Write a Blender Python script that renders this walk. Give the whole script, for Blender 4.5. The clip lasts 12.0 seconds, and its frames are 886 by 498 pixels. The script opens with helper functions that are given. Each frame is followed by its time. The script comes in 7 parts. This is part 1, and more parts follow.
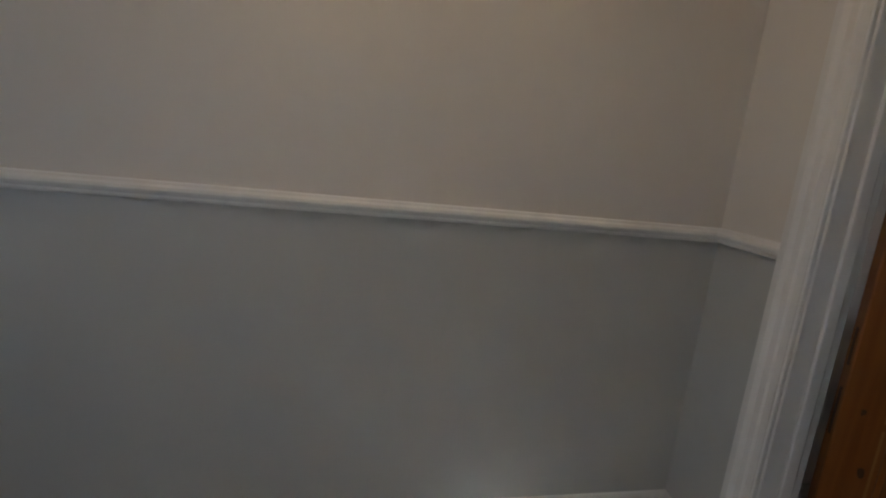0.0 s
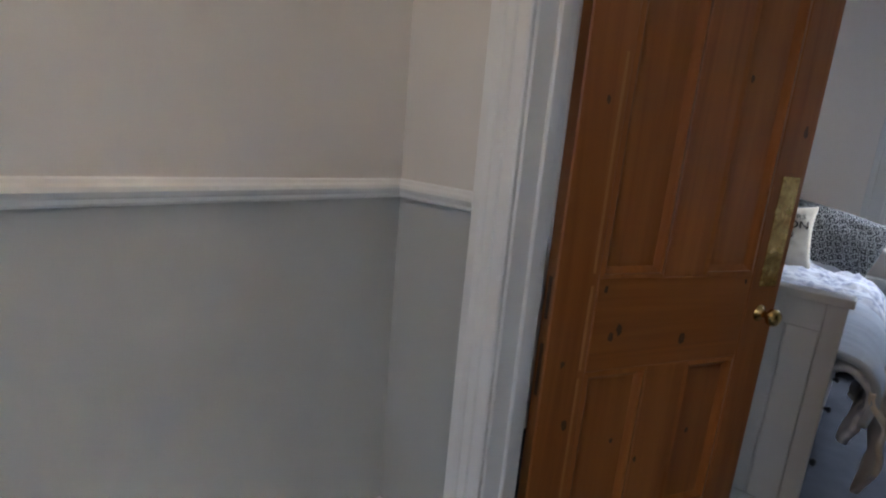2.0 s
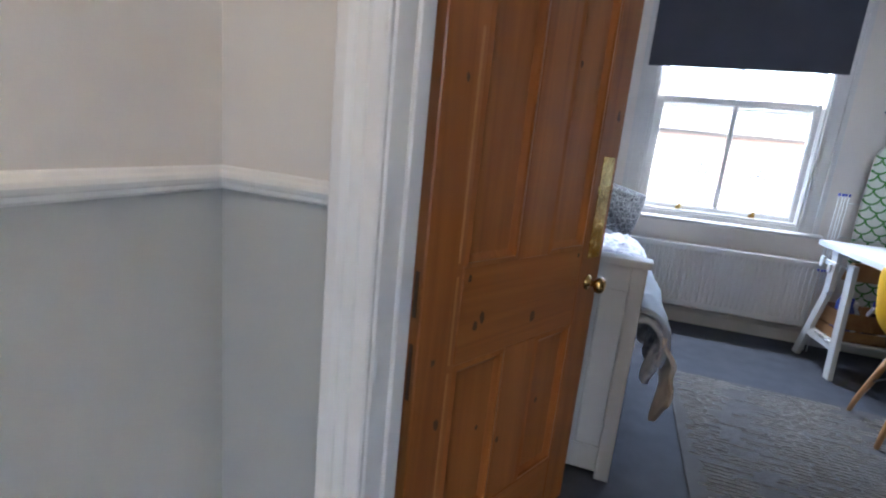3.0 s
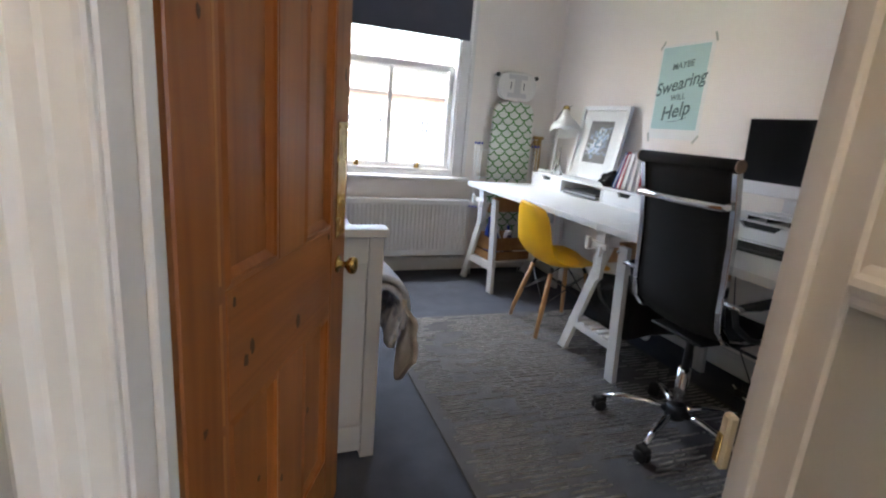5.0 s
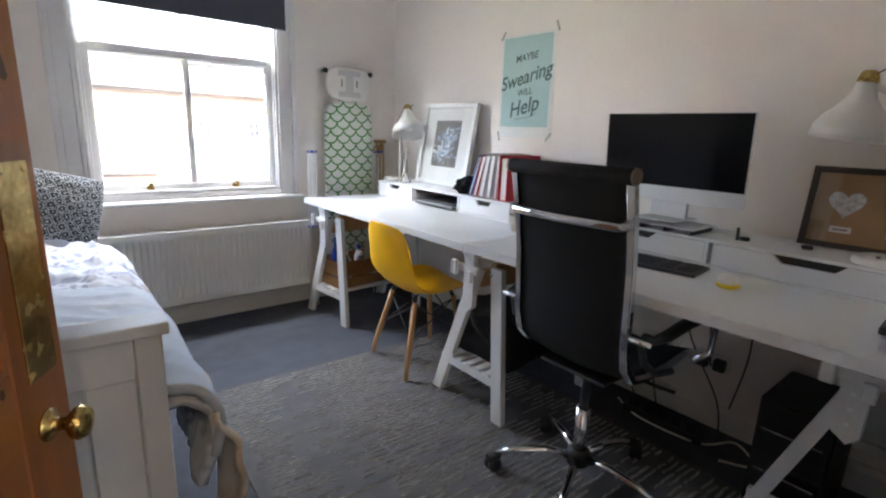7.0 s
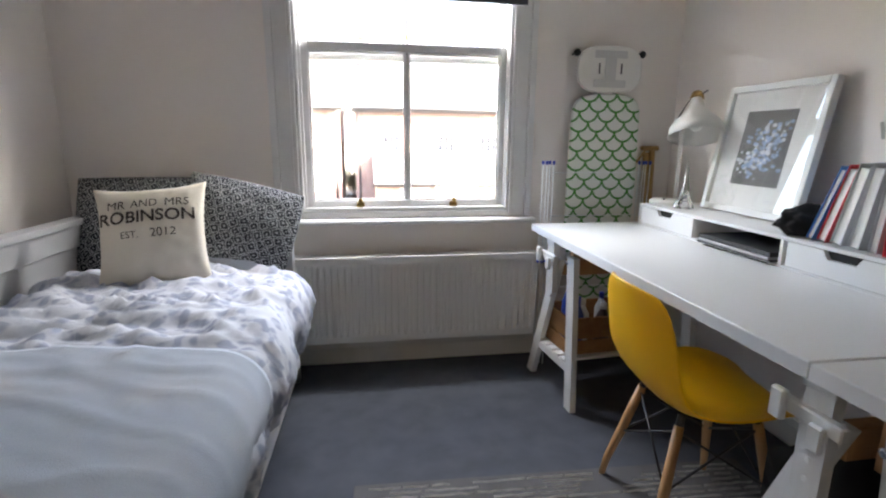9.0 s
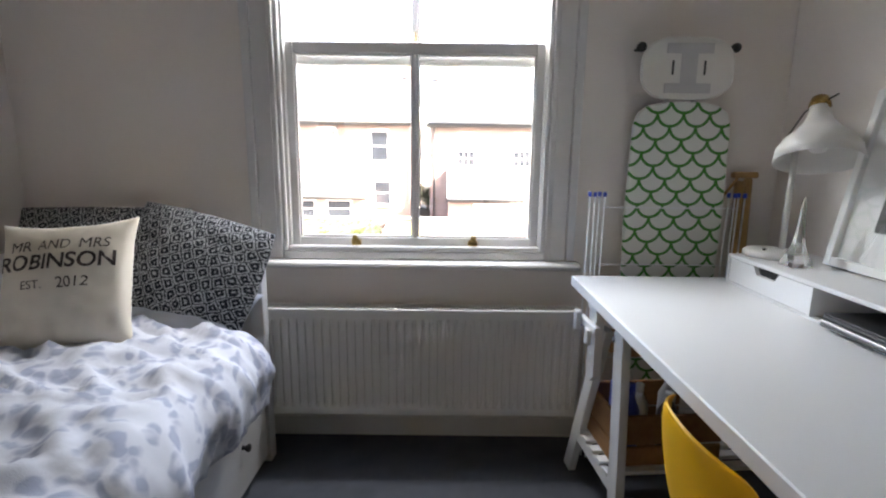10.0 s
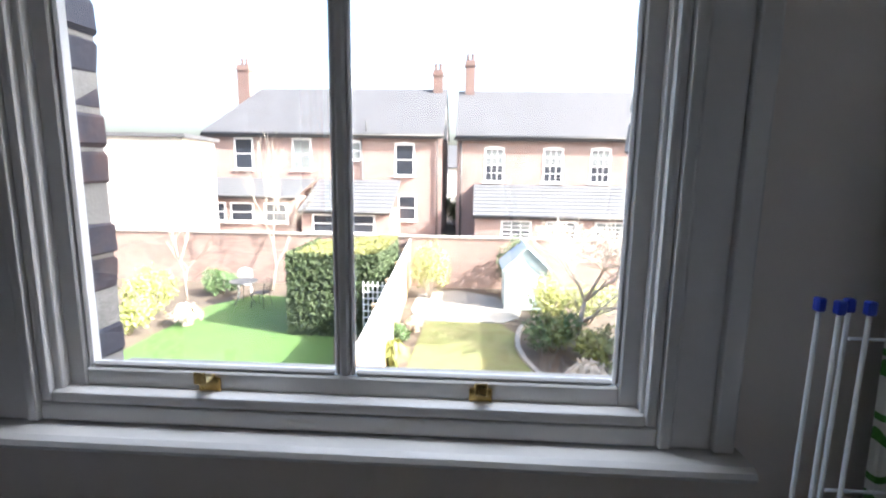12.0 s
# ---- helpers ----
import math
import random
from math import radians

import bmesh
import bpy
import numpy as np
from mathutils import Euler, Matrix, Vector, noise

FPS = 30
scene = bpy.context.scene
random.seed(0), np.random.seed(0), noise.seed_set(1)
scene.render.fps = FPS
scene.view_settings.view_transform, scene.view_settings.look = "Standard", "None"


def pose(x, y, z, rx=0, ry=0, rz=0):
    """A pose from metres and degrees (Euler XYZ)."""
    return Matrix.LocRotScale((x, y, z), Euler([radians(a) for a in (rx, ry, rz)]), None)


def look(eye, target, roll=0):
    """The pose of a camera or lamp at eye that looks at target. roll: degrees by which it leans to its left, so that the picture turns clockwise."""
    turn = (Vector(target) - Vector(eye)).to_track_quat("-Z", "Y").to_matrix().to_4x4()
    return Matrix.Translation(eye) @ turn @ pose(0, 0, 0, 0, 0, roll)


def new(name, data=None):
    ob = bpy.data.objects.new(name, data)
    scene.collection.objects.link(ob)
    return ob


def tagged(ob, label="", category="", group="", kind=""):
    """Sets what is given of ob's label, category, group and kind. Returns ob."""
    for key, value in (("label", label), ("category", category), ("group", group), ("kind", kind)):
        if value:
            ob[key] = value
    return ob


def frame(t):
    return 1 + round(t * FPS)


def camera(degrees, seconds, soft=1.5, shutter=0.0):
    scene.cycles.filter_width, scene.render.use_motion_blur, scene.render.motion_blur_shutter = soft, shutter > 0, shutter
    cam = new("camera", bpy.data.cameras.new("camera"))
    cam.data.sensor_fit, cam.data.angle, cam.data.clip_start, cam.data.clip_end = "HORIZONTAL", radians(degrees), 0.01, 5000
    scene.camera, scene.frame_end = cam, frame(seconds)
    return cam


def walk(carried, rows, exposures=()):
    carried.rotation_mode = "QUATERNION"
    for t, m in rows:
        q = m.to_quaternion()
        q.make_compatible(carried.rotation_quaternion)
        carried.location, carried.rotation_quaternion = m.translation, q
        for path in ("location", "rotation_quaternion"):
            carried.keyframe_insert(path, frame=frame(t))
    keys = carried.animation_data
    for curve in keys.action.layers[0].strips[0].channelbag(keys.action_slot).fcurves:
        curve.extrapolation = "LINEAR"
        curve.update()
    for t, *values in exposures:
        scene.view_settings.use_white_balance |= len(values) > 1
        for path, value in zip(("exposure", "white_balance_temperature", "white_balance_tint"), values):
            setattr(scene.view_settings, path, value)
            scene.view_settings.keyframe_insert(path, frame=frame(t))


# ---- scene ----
cam = camera(83.5, 12.0, soft=2.2)
PATH = [
    (0, (0.97, 0.892, 1.221), (-0.943, 1.342, 0.845), 6.2),
    (0.5, (0.817, 0.977, 1.209), (-1.013, 1.685, 0.823), 4.6),
    (1, (0.702, 1.015, 1.2), (-0.953, 2.061, 0.793), 5.2),
    (1.5, (0.609, 1.104, 1.207), (-0.845, 2.407, 0.774), 5.1),
    (2, (0.551, 1.197, 1.18), (-0.706, 2.696, 0.765), 5.0),
    (2.5, (0.461, 1.248, 1.176), (-0.472, 2.966, 0.754), 5.6),
    (3, (0.374, 1.261, 1.181), (-0.191, 3.129, 0.744), 5.7),
    (4.8, (0.138, 1.449, 1.184), (0.781, 3.281, 0.702), 5.0),
    (5, (0.148, 1.483, 1.185), (0.885, 3.279, 0.701), 4.8),
    (5.5, (0.184, 1.594, 1.2), (1.144, 3.278, 0.709), 3.8),
    (6, (0.249, 1.688, 1.224), (1.378, 3.265, 0.735), 2.0),
    (6.5, (0.32, 1.804, 1.235), (1.574, 3.288, 0.757), 2.7),
    (6.7, (0.349, 1.855, 1.237), (1.618, 3.329, 0.771), 2.6),
    (8.3, (0.74, 2.389, 1.139), (1.436, 4.211, 0.698), -1.6),
    (8.5, (0.793, 2.461, 1.153), (1.362, 4.327, 0.712), -1.1),
    (9, (0.953, 2.7, 1.177), (1.257, 4.63, 0.747), 0.5),
    (9.5, (1.11, 2.945, 1.196), (1.264, 4.901, 0.805), 1.3),
    (10, (1.286, 3.242, 1.213), (1.285, 5.206, 0.835), 0.6),
    (10.5, (1.342, 3.582, 1.202), (1.321, 5.552, 0.857), 1.5),
    (11, (1.357, 3.9, 1.223), (1.326, 5.873, 0.897), 1.2),
    (11.5, (1.382, 4.229, 1.231), (1.279, 6.2, 0.91), 0.0),
    (12, (1.386, 4.453, 1.236), (1.273, 6.423, 0.91), 0.8),
]
EXPOSURES = [(0, 3.58, 6650, 10), (1, 4.0, 6350, 10), (1.5, 4.15, 6200, 10), (2, 4.32, 6050, 10), (2.5, 4.95, 5350, 9), (3, 5.1, 5750, 9), (5, 5.15, 6650, 10), (6, 5.18, 6620, 10), (6.5, 5.18, 6600, 10),
             (8.5, 4.87, 6800, 10), (9.5, 4.47, 6900, 11), (10.5, 3.98, 6650, 10), (11, 3.62, 6450, 10), (12, 2.78, 6200, 10)]
walk(cam, [(t, look(e, g, r)) for t, e, g, r in PATH], EXPOSURES)

# ---- sky, sun and lamps ----
world = bpy.data.worlds.new("daylight")
scene.world = world
world.use_nodes = True
wn = world.node_tree.nodes
sky = wn.new("ShaderNodeTexSky")
sky.sky_type = "NISHITA"
sky.sun_disc = False
sky.sun_elevation = radians(35)
sky.sun_rotation = radians(109)
sky.air_density = 1.0
sky.dust_density = 6.0
wn["Background"].inputs["Strength"].default_value = 0.15
world.node_tree.links.new(sky.outputs[0], wn["Background"].inputs["Color"])
sun = new("sun", bpy.data.lights.new("sun", "SUN"))
sun.data.energy, sun.data.angle, sun.data.color = 4.4, radians(0.5), (1, 0.965, 0.91)
sun.matrix_world = look((16, -5.5, 12), (0, 0, 0))
ceiling_bulb = new("ceiling_bulb", bpy.data.lights.new("ceiling_bulb", "POINT"))
ceiling_bulb.data.energy, ceiling_bulb.data.color, ceiling_bulb.data.shadow_soft_size = 0.45, (1, 0.74, 0.47), 0.05
ceiling_bulb.location = (0.1, 0.95, 2.33)

# added area lamp in the window head, hidden by the blind, boosting the sky's light
sky_fill = new("window_sky_lamp", bpy.data.lights.new("window_sky_lamp", "AREA"))
sky_fill.data.shape, sky_fill.data.size, sky_fill.data.size_y = "RECTANGLE", 0.96, 0.30
sky_fill.data.energy, sky_fill.data.color = 3.5, (0.93, 0.96, 1.0)
sky_fill.matrix_world = look((1.19, 5.50, 2.10), (1.19, 4.55, 1.15))


# ---- materials ----
def material(name, color, rough=0.6, metal=0.0, var=0.08, scale=6.0, bump=0.1, fine=120.0, spec=0.5, coat=0.0, second=None):
    """Principled surface with two scales of variation in colour and relief."""
    m = bpy.data.materials.new(name)
    m.use_nodes = True
    nt = m.node_tree
    b = nt.nodes["Principled BSDF"]
    b.inputs["Roughness"].default_value = rough
    b.inputs["Metallic"].default_value = metal
    b.inputs["Specular IOR Level"].default_value = spec
    b.inputs["Coat Weight"].default_value = coat
    tc = nt.nodes.new("ShaderNodeTexCoord")
    big = nt.nodes.new("ShaderNodeTexNoise")
    big.inputs["Scale"].default_value, big.inputs["Detail"].default_value = scale, 4
    small = nt.nodes.new("ShaderNodeTexNoise")
    small.inputs["Scale"].default_value, small.inputs["Detail"].default_value = fine, 3
    for n in (big, small):
        nt.links.new(tc.outputs["Object"], n.inputs["Vector"])
    add = nt.nodes.new("ShaderNodeMath")
    add.operation = "MULTIPLY_ADD"
    add.inputs[1].default_value = 0.35
    nt.links.new(small.outputs["Fac"], add.inputs[0])
    nt.links.new(big.outputs["Fac"], add.inputs[2])
    ramp = nt.nodes.new("ShaderNodeValToRGB")
    lo = [c * (1 - var) for c in color]
    hi = [min(1, c * (1 + var)) for c in color]
    if second:
        lo = second
    ramp.color_ramp.elements[0].position, ramp.color_ramp.elements[1].position = 0.45, 0.9
    ramp.color_ramp.elements[0].color, ramp.color_ramp.elements[1].color = (*lo, 1), (*hi, 1)
    nt.links.new(add.outputs[0], ramp.inputs["Fac"])
    nt.links.new(ramp.outputs["Color"], b.inputs["Base Color"])
    rr = nt.nodes.new("ShaderNodeMapRange")
    rr.inputs["To Min"].default_value, rr.inputs["To Max"].default_value = max(0.02, rough - 0.06), min(1, rough + 0.06)
    nt.links.new(big.outputs["Fac"], rr.inputs["Value"])
    nt.links.new(rr.outputs[0], b.inputs["Roughness"])
    if bump:
        bp = nt.nodes.new("ShaderNodeBump")
        bp.inputs["Strength"].default_value, bp.inputs["Distance"].default_value = bump, 0.002
        nt.links.new(small.outputs["Fac"], bp.inputs["Height"])
        nt.links.new(bp.outputs[0], b.inputs["Normal"])
    return m


def nodes_of(m):
    return m.node_tree.nodes, m.node_tree.links, m.node_tree.nodes["Principled BSDF"]


def wood(name, light, dark, along="Z", rough=0.42, scale=1.0, coat=0.15):
    """Planed timber with streaked grain along one axis and broad tone changes."""
    m = material(name, light, rough, var=0.05, bump=0.0, coat=coat)
    n, l, b = nodes_of(m)
    tc = n.new("ShaderNodeTexCoord")
    oi = n.new("ShaderNodeObjectInfo")
    mp = n.new("ShaderNodeMapping")
    s = [34 * scale] * 3
    s["XYZ".index(along)] = 1.6 * scale
    mp.inputs["Scale"].default_value = s
    l.new(tc.outputs["Object"], mp.inputs["Vector"])
    l.new(oi.outputs["Random"], mp.inputs["Location"])
    g = n.new("ShaderNodeTexNoise")
    g.inputs["Scale"].default_value, g.inputs["Detail"].default_value, g.inputs["Distortion"].default_value = 1.0, 7, 0.9
    l.new(mp.outputs[0], g.inputs["Vector"])
    r = n.new("ShaderNodeValToRGB")
    e = r.color_ramp.elements
    e[0].position, e[0].color = 0.34, (*dark, 1)
    e[1].position, e[1].color = 0.66, (*light, 1)
    broad = n.new("ShaderNodeTexNoise")
    broad.inputs["Scale"].default_value, broad.inputs["Detail"].default_value = 1.0, 3
    mp2 = n.new("ShaderNodeMapping")
    s2 = [9 * scale] * 3
    s2["XYZ".index(along)] = 0.9 * scale
    mp2.inputs["Scale"].default_value = s2
    l.new(tc.outputs["Object"], mp2.inputs["Vector"])
    l.new(oi.outputs["Random"], mp2.inputs["Location"])
    l.new(mp2.outputs[0], broad.inputs["Vector"])
    blend = n.new("ShaderNodeMath")
    blend.operation = "MULTIPLY_ADD"
    blend.inputs[1].default_value = 0.55
    half = n.new("ShaderNodeMath")
    half.operation = "MULTIPLY"
    half.inputs[1].default_value = 0.5
    l.new(broad.outputs["Fac"], half.inputs[0])
    l.new(g.outputs["Fac"], blend.inputs[0])
    l.new(half.outputs[0], blend.inputs[2])
    l.new(blend.outputs[0], r.inputs["Fac"])
    l.new(r.outputs["Color"], b.inputs["Base Color"])
    bp = n.new("ShaderNodeBump")
    bp.inputs["Strength"].default_value, bp.inputs["Distance"].default_value = 0.25, 0.001
    l.new(g.outputs["Fac"], bp.inputs["Height"])
    l.new(bp.outputs[0], b.inputs["Normal"])
    return m


def glass(name, tint=(1, 1, 1), rough=0.0):
    m = bpy.data.materials.new(name)
    m.use_nodes = True
    b = m.node_tree.nodes["Principled BSDF"]
    b.inputs["Base Color"].default_value = (*tint, 1)
    b.inputs["Transmission Weight"].default_value, b.inputs["Roughness"].default_value, b.inputs["IOR"].default_value = 1, rough, 1.45
    return m


def pane_glass(name):
    """Thin glass: clear, with a mirror share that grows towards grazing views."""
    m = bpy.data.materials.new(name)
    m.use_nodes = True
    n, l = m.node_tree.nodes, m.node_tree.links
    mix, tr, gl, lw = n.new("ShaderNodeMixShader"), n.new("ShaderNodeBsdfTransparent"), n.new("ShaderNodeBsdfGlossy"), n.new("ShaderNodeLayerWeight")
    gl.inputs["Roughness"].default_value = 0.02
    po, mu = n.new("ShaderNodeMath"), n.new("ShaderNodeMath")
    po.operation, mu.operation = "POWER", "MULTIPLY_ADD"
    po.inputs[1].default_value = 5.0
    mu.inputs[1].default_value, mu.inputs[2].default_value = 0.55, 0.075
    l.new(lw.outputs["Facing"], po.inputs[0])
    l.new(po.outputs[0], mu.inputs[0])
    l.new(mu.outputs[0], mix.inputs[0])
    l.new(tr.outputs[0], mix.inputs[1])
    l.new(gl.outputs[0], mix.inputs[2])
    l.new(mix.outputs[0], n["Material Output"].inputs["Surface"])
    return m


WALL = material("white_wall_paint", (0.88, 0.825, 0.78), 0.85, var=0.02, scale=1.5, bump=0.12, fine=260)
UPPER = material("cream_wall_paint", (0.66, 0.62, 0.56), 0.6, var=0.02, scale=2, bump=0.12, fine=260)
LOWER = material("grey_wall_paint", (0.475, 0.475, 0.44), 0.36, var=0.03, scale=2, bump=0.1, fine=240)
GLOSS = material("white_gloss_paint", (0.70, 0.685, 0.65), 0.32, var=0.03, scale=5, bump=0.12, fine=70)
FRAME_PAINT = material("window_paint", (0.78, 0.77, 0.76), 0.38, var=0.04, scale=7, bump=0.15, fine=60)
CEIL = material("ceiling_paint", (0.82, 0.81, 0.79), 0.9, var=0.02, bump=0.08)
CARPET = material("grey_carpet", (0.078, 0.084, 0.102), 0.97, var=0.16, scale=9, bump=0.9, fine=420, spec=0.15)
PINE = wood("stripped_pine", (0.335, 0.112, 0.022), (0.195, 0.056, 0.009), "Z", 0.42, 0.8, 0.06)
PINE_ACROSS = wood("stripped_pine_across", (0.335, 0.112, 0.022), (0.195, 0.056, 0.009), "X", 0.42, 0.8, 0.06)
PINE_PALE = wood("filled_pine", (0.45, 0.20, 0.065), (0.30, 0.105, 0.025), "Z", 0.5)
KNOT = material("pine_knot", (0.07, 0.028, 0.012), 0.5, var=0.3, scale=60)
BRASS = material("aged_brass", (0.56, 0.40, 0.15), 0.26, 1.0, var=0.2, scale=30, bump=0.1, second=(0.28, 0.17, 0.05))
CHROME = material("chrome", (0.72, 0.72, 0.73), 0.09, 1.0, var=0.03, bump=0)
BLACK_PLASTIC = material("black_plastic", (0.014, 0.014, 0.016), 0.45, var=0.2, bump=0.1)
BLACK_MESH = material("black_mesh_fabric", (0.010, 0.010, 0.011), 0.75, var=0.25, scale=14, bump=0.6, fine=700, spec=0.3)
# flat near-black painted where holes and gaps lie in shade
CAVITY_SHADE = material("cavity_shade", (0.02, 0.02, 0.02), 0.8)
WHITE_LAM = material("white_laminate", (0.78, 0.78, 0.78), 0.36, var=0.015, scale=3, bump=0.05, fine=300)
WHITE_WOOD = wood("white_stained_wood", (0.76, 0.755, 0.74), (0.68, 0.67, 0.65), "Z", 0.5, 1.0, 0.0)
BED_PAINT = material("bed_white_stain", (0.56, 0.56, 0.565), 0.42, var=0.03, scale=4, bump=0.12, fine=90)
YELLOW = material("yellow_plastic", (0.93, 0.49, 0.001), 0.42, var=0.05, scale=5, bump=0.1, fine=350)
BEECH = wood("beech", (0.55, 0.31, 0.14), (0.42, 0.22, 0.09), "Z", 0.5)
WHITE_ENAMEL = material("white_enamel", (0.78, 0.76, 0.72), 0.3, var=0.03, scale=6, bump=0.04)
RAD_PAINT = material("radiator_enamel", (0.76, 0.75, 0.73), 0.34, var=0.02, scale=3, bump=0.05)
BLIND = material("slate_blind_fabric", (0.075, 0.078, 0.105), 0.9, var=0.1, scale=4, bump=0.5, fine=500)
PAPER = material("white_paper", (0.82, 0.82, 0.80), 0.8, var=0.02, bump=0.05)
GLASS = pane_glass("window_glass")
CLEAR = glass("clear_glass")


# ---- mesh helpers ----
def box(bm, x0, x1, y0, y1, z0, z1, bevel=0.0, m=None, seg=1):
    vs = [bm.verts.new((x, y, z)) for x in (x0, x1) for y in (y0, y1) for z in (z0, z1)]
    fs = [bm.faces.new([vs[i] for i in q]) for q in ((0, 1, 3, 2), (4, 6, 7, 5), (0, 4, 5, 1), (2, 3, 7, 6), (0, 2, 6, 4), (1, 5, 7, 3))]
    if bevel:
        es = list({e for f in fs for e in f.edges})
        r = bmesh.ops.bevel(bm, geom=es, offset=bevel, segments=seg, profile=0.6, affect="EDGES")
        vs = list({v for v in vs if v.is_valid} | set(r["verts"]))
    if m is not None:
        bmesh.ops.transform(bm, matrix=m, verts=[v for v in vs if v.is_valid])
    return bm


def tube(bm, pts, r, seg=8, close=True):
    """A round bar through points; r may be a number or one radius a point."""
    pts = [Vector(p) for p in pts]
    rs = r if isinstance(r, (list, tuple)) else [r] * len(pts)
    rings = []
    side = None
    for i, p in enumerate(pts):
        d = (pts[min(i + 1, len(pts) - 1)] - pts[max(i - 1, 0)]).normalized()
        if side is None:
            side = d.orthogonal().normalized()
        side = (side - d * side.dot(d)).normalized()
        up = d.cross(side)
        rings.append([bm.verts.new(p + (side * math.cos(a) + up * math.sin(a)) * rs[i]) for a in (2 * math.pi * k / seg for k in range(seg))])
    for a, b in zip(rings, rings[1:]):
        for k in range(seg):
            f = bm.faces.new((a[k], a[(k + 1) % seg], b[(k + 1) % seg], b[k]))
            f.smooth = True
    if close:
        bm.faces.new(rings[0][::-1])
        bm.faces.new(rings[-1])
    return bm


def lathe(bm, prof, seg=24, m=None, cap=True):
    """Turns (radius, height) pairs round z."""
    made = []
    rings = []
    for r, z in prof:
        ring = [bm.verts.new((max(r, 1e-4) * math.cos(a), max(r, 1e-4) * math.sin(a), z)) for a in (2 * math.pi * k / seg for k in range(seg))]
        rings.append(ring)
        made += ring
    for a, b in zip(rings, rings[1:]):
        for k in range(seg):
            f = bm.faces.new((a[k], a[(k + 1) % seg], b[(k + 1) % seg], b[k]))
            f.smooth = True
    if cap:
        bm.faces.new(rings[0][::-1])
        bm.faces.new(rings[-1])
    if m is not None:
        bmesh.ops.transform(bm, matrix=m, verts=made)
    return bm


def prism(bm, poly, h0, h1, m=None):
    """A flat outline in x, y drawn up from h0 to h1."""
    lo = [bm.verts.new((x, y, h0)) for x, y in poly]
    hi = [bm.verts.new((x, y, h1)) for x, y in poly]
    bm.faces.new(lo[::-1])
    bm.faces.new(hi)
    n = len(poly)
    for i in range(n):
        bm.faces.new((lo[i], lo[(i + 1) % n], hi[(i + 1) % n], hi[i]))
    if m is not None:
        bmesh.ops.transform(bm, matrix=m, verts=lo + hi)
    return bm


def sweep(bm, prof, a, b, n):
    """A moulding: outline prof (out, up) along the line a to b, n being the way that it stands out."""
    a, b, n = Vector(a), Vector(b), Vector(n).normalized()
    up = n.cross(b - a).normalized()
    if abs((b - a).normalized().z) < 0.5 and up.z < 0:
        up = -up
    ra = [bm.verts.new(a + n * o + up * u) for o, u in prof]
    rb = [bm.verts.new(b + n * o + up * u) for o, u in prof]
    k = len(prof)
    for i in range(k):
        bm.faces.new((ra[i], ra[(i + 1) % k], rb[(i + 1) % k], rb[i]))
    bm.faces.new(ra[::-1])
    bm.faces.new(rb)
    return bm


def mesh_of(name, bm, mats, smooth=False):
    bmesh.ops.recalc_face_normals(bm, faces=bm.faces)
    me = bpy.data.meshes.new(name)
    if smooth:
        for f in bm.faces:
            f.smooth = True
    bm.to_mesh(me)
    bm.free()
    for m in mats if isinstance(mats, (list, tuple)) else [mats]:
        me.materials.append(m)
    return me


def part(name, bm, mat, parent, label="", smooth=False):
    ob = new(name, mesh_of(name, bm, mat, smooth))
    ob.parent = parent
    return tagged(ob, label)


def thing(name, m, label, category, group="", kind=""):
    e = new(name)
    e.empty_display_size = 0.1
    e.matrix_world = m
    return tagged(e, label, category, group, kind)


def structure(name, bm, mat, label, category, smooth=False):
    return tagged(new(name, mesh_of(name, bm, mat, smooth)), label, category, "", "structure")


def BM():
    return bmesh.new()


def bx(x0, x1, y0, y1, z0, z1, bevel=0.0, m=None, seg=1):
    return box(bmesh.new(), x0, x1, y0, y1, z0, z1, bevel, m, seg)


def lettering(name, body, size, mat, parent, m, extrude=0.0004, shape=None, align="CENTER", shear=0.0, bold=0.0):
    cu = bpy.data.curves.new(name, "FONT")
    cu.body, cu.size, cu.align_x, cu.shear, cu.offset, cu.extrude = body, size, align, shear, bold, extrude
    tmp = bpy.data.objects.new(name, cu)
    scene.collection.objects.link(tmp)
    me = bpy.data.meshes.new_from_object(tmp.evaluated_get(bpy.context.evaluated_depsgraph_get()))
    bpy.data.objects.remove(tmp)
    me.name = name
    me.transform(m)
    if shape:
        for v in me.vertices:
            v.co = shape(v.co)
    me.materials.clear()
    me.materials.append(mat)
    ob = new(name, me)
    ob.parent = parent
    return ob


# ---- the setting: bedroom ----
W, EW, N, S, H = -0.40, 2.61, 5.24, 1.89, 2.46   # west, east, window and door walls, height
T = 0.12

structure("floor", bx(-0.6, 2.8, -1.3, N + 0.02, -0.12, 0), CARPET, "grey short-pile carpet laid through bedroom and landing", "floor")
structure("ceiling", bx(-0.6, 2.8, -1.3, N + 0.3, H, H + 0.1), CEIL, "plain white plaster ceiling", "ceiling")
structure("wall_east", bx(EW, EW + T, S - T, N, 0, H), WALL, "white painted plaster wall behind the long desk", "wall")
bm = BM()
box(bm, W - T, W, 2.10, N, 0, H)
structure("wall_west", bm, WALL, "white painted plaster wall beside the day bed", "wall")

# window wall with its opening
WX0, WX1, WZ0, WZ1 = 0.624, 1.706, 0.77, 2.26
bm = BM()
box(bm, W - T, WX0, N, N + 0.075, 0, H)
box(bm, WX1, EW + T, N, N + 0.075, 0, H)
box(bm, WX0, WX1, N, N + 0.14, 0, WZ0)
box(bm, WX0, WX1, N, N + 0.14, WZ1, H)
structure("wall_north", bm, WALL, "white painted plaster wall pierced by the sash window", "wall")

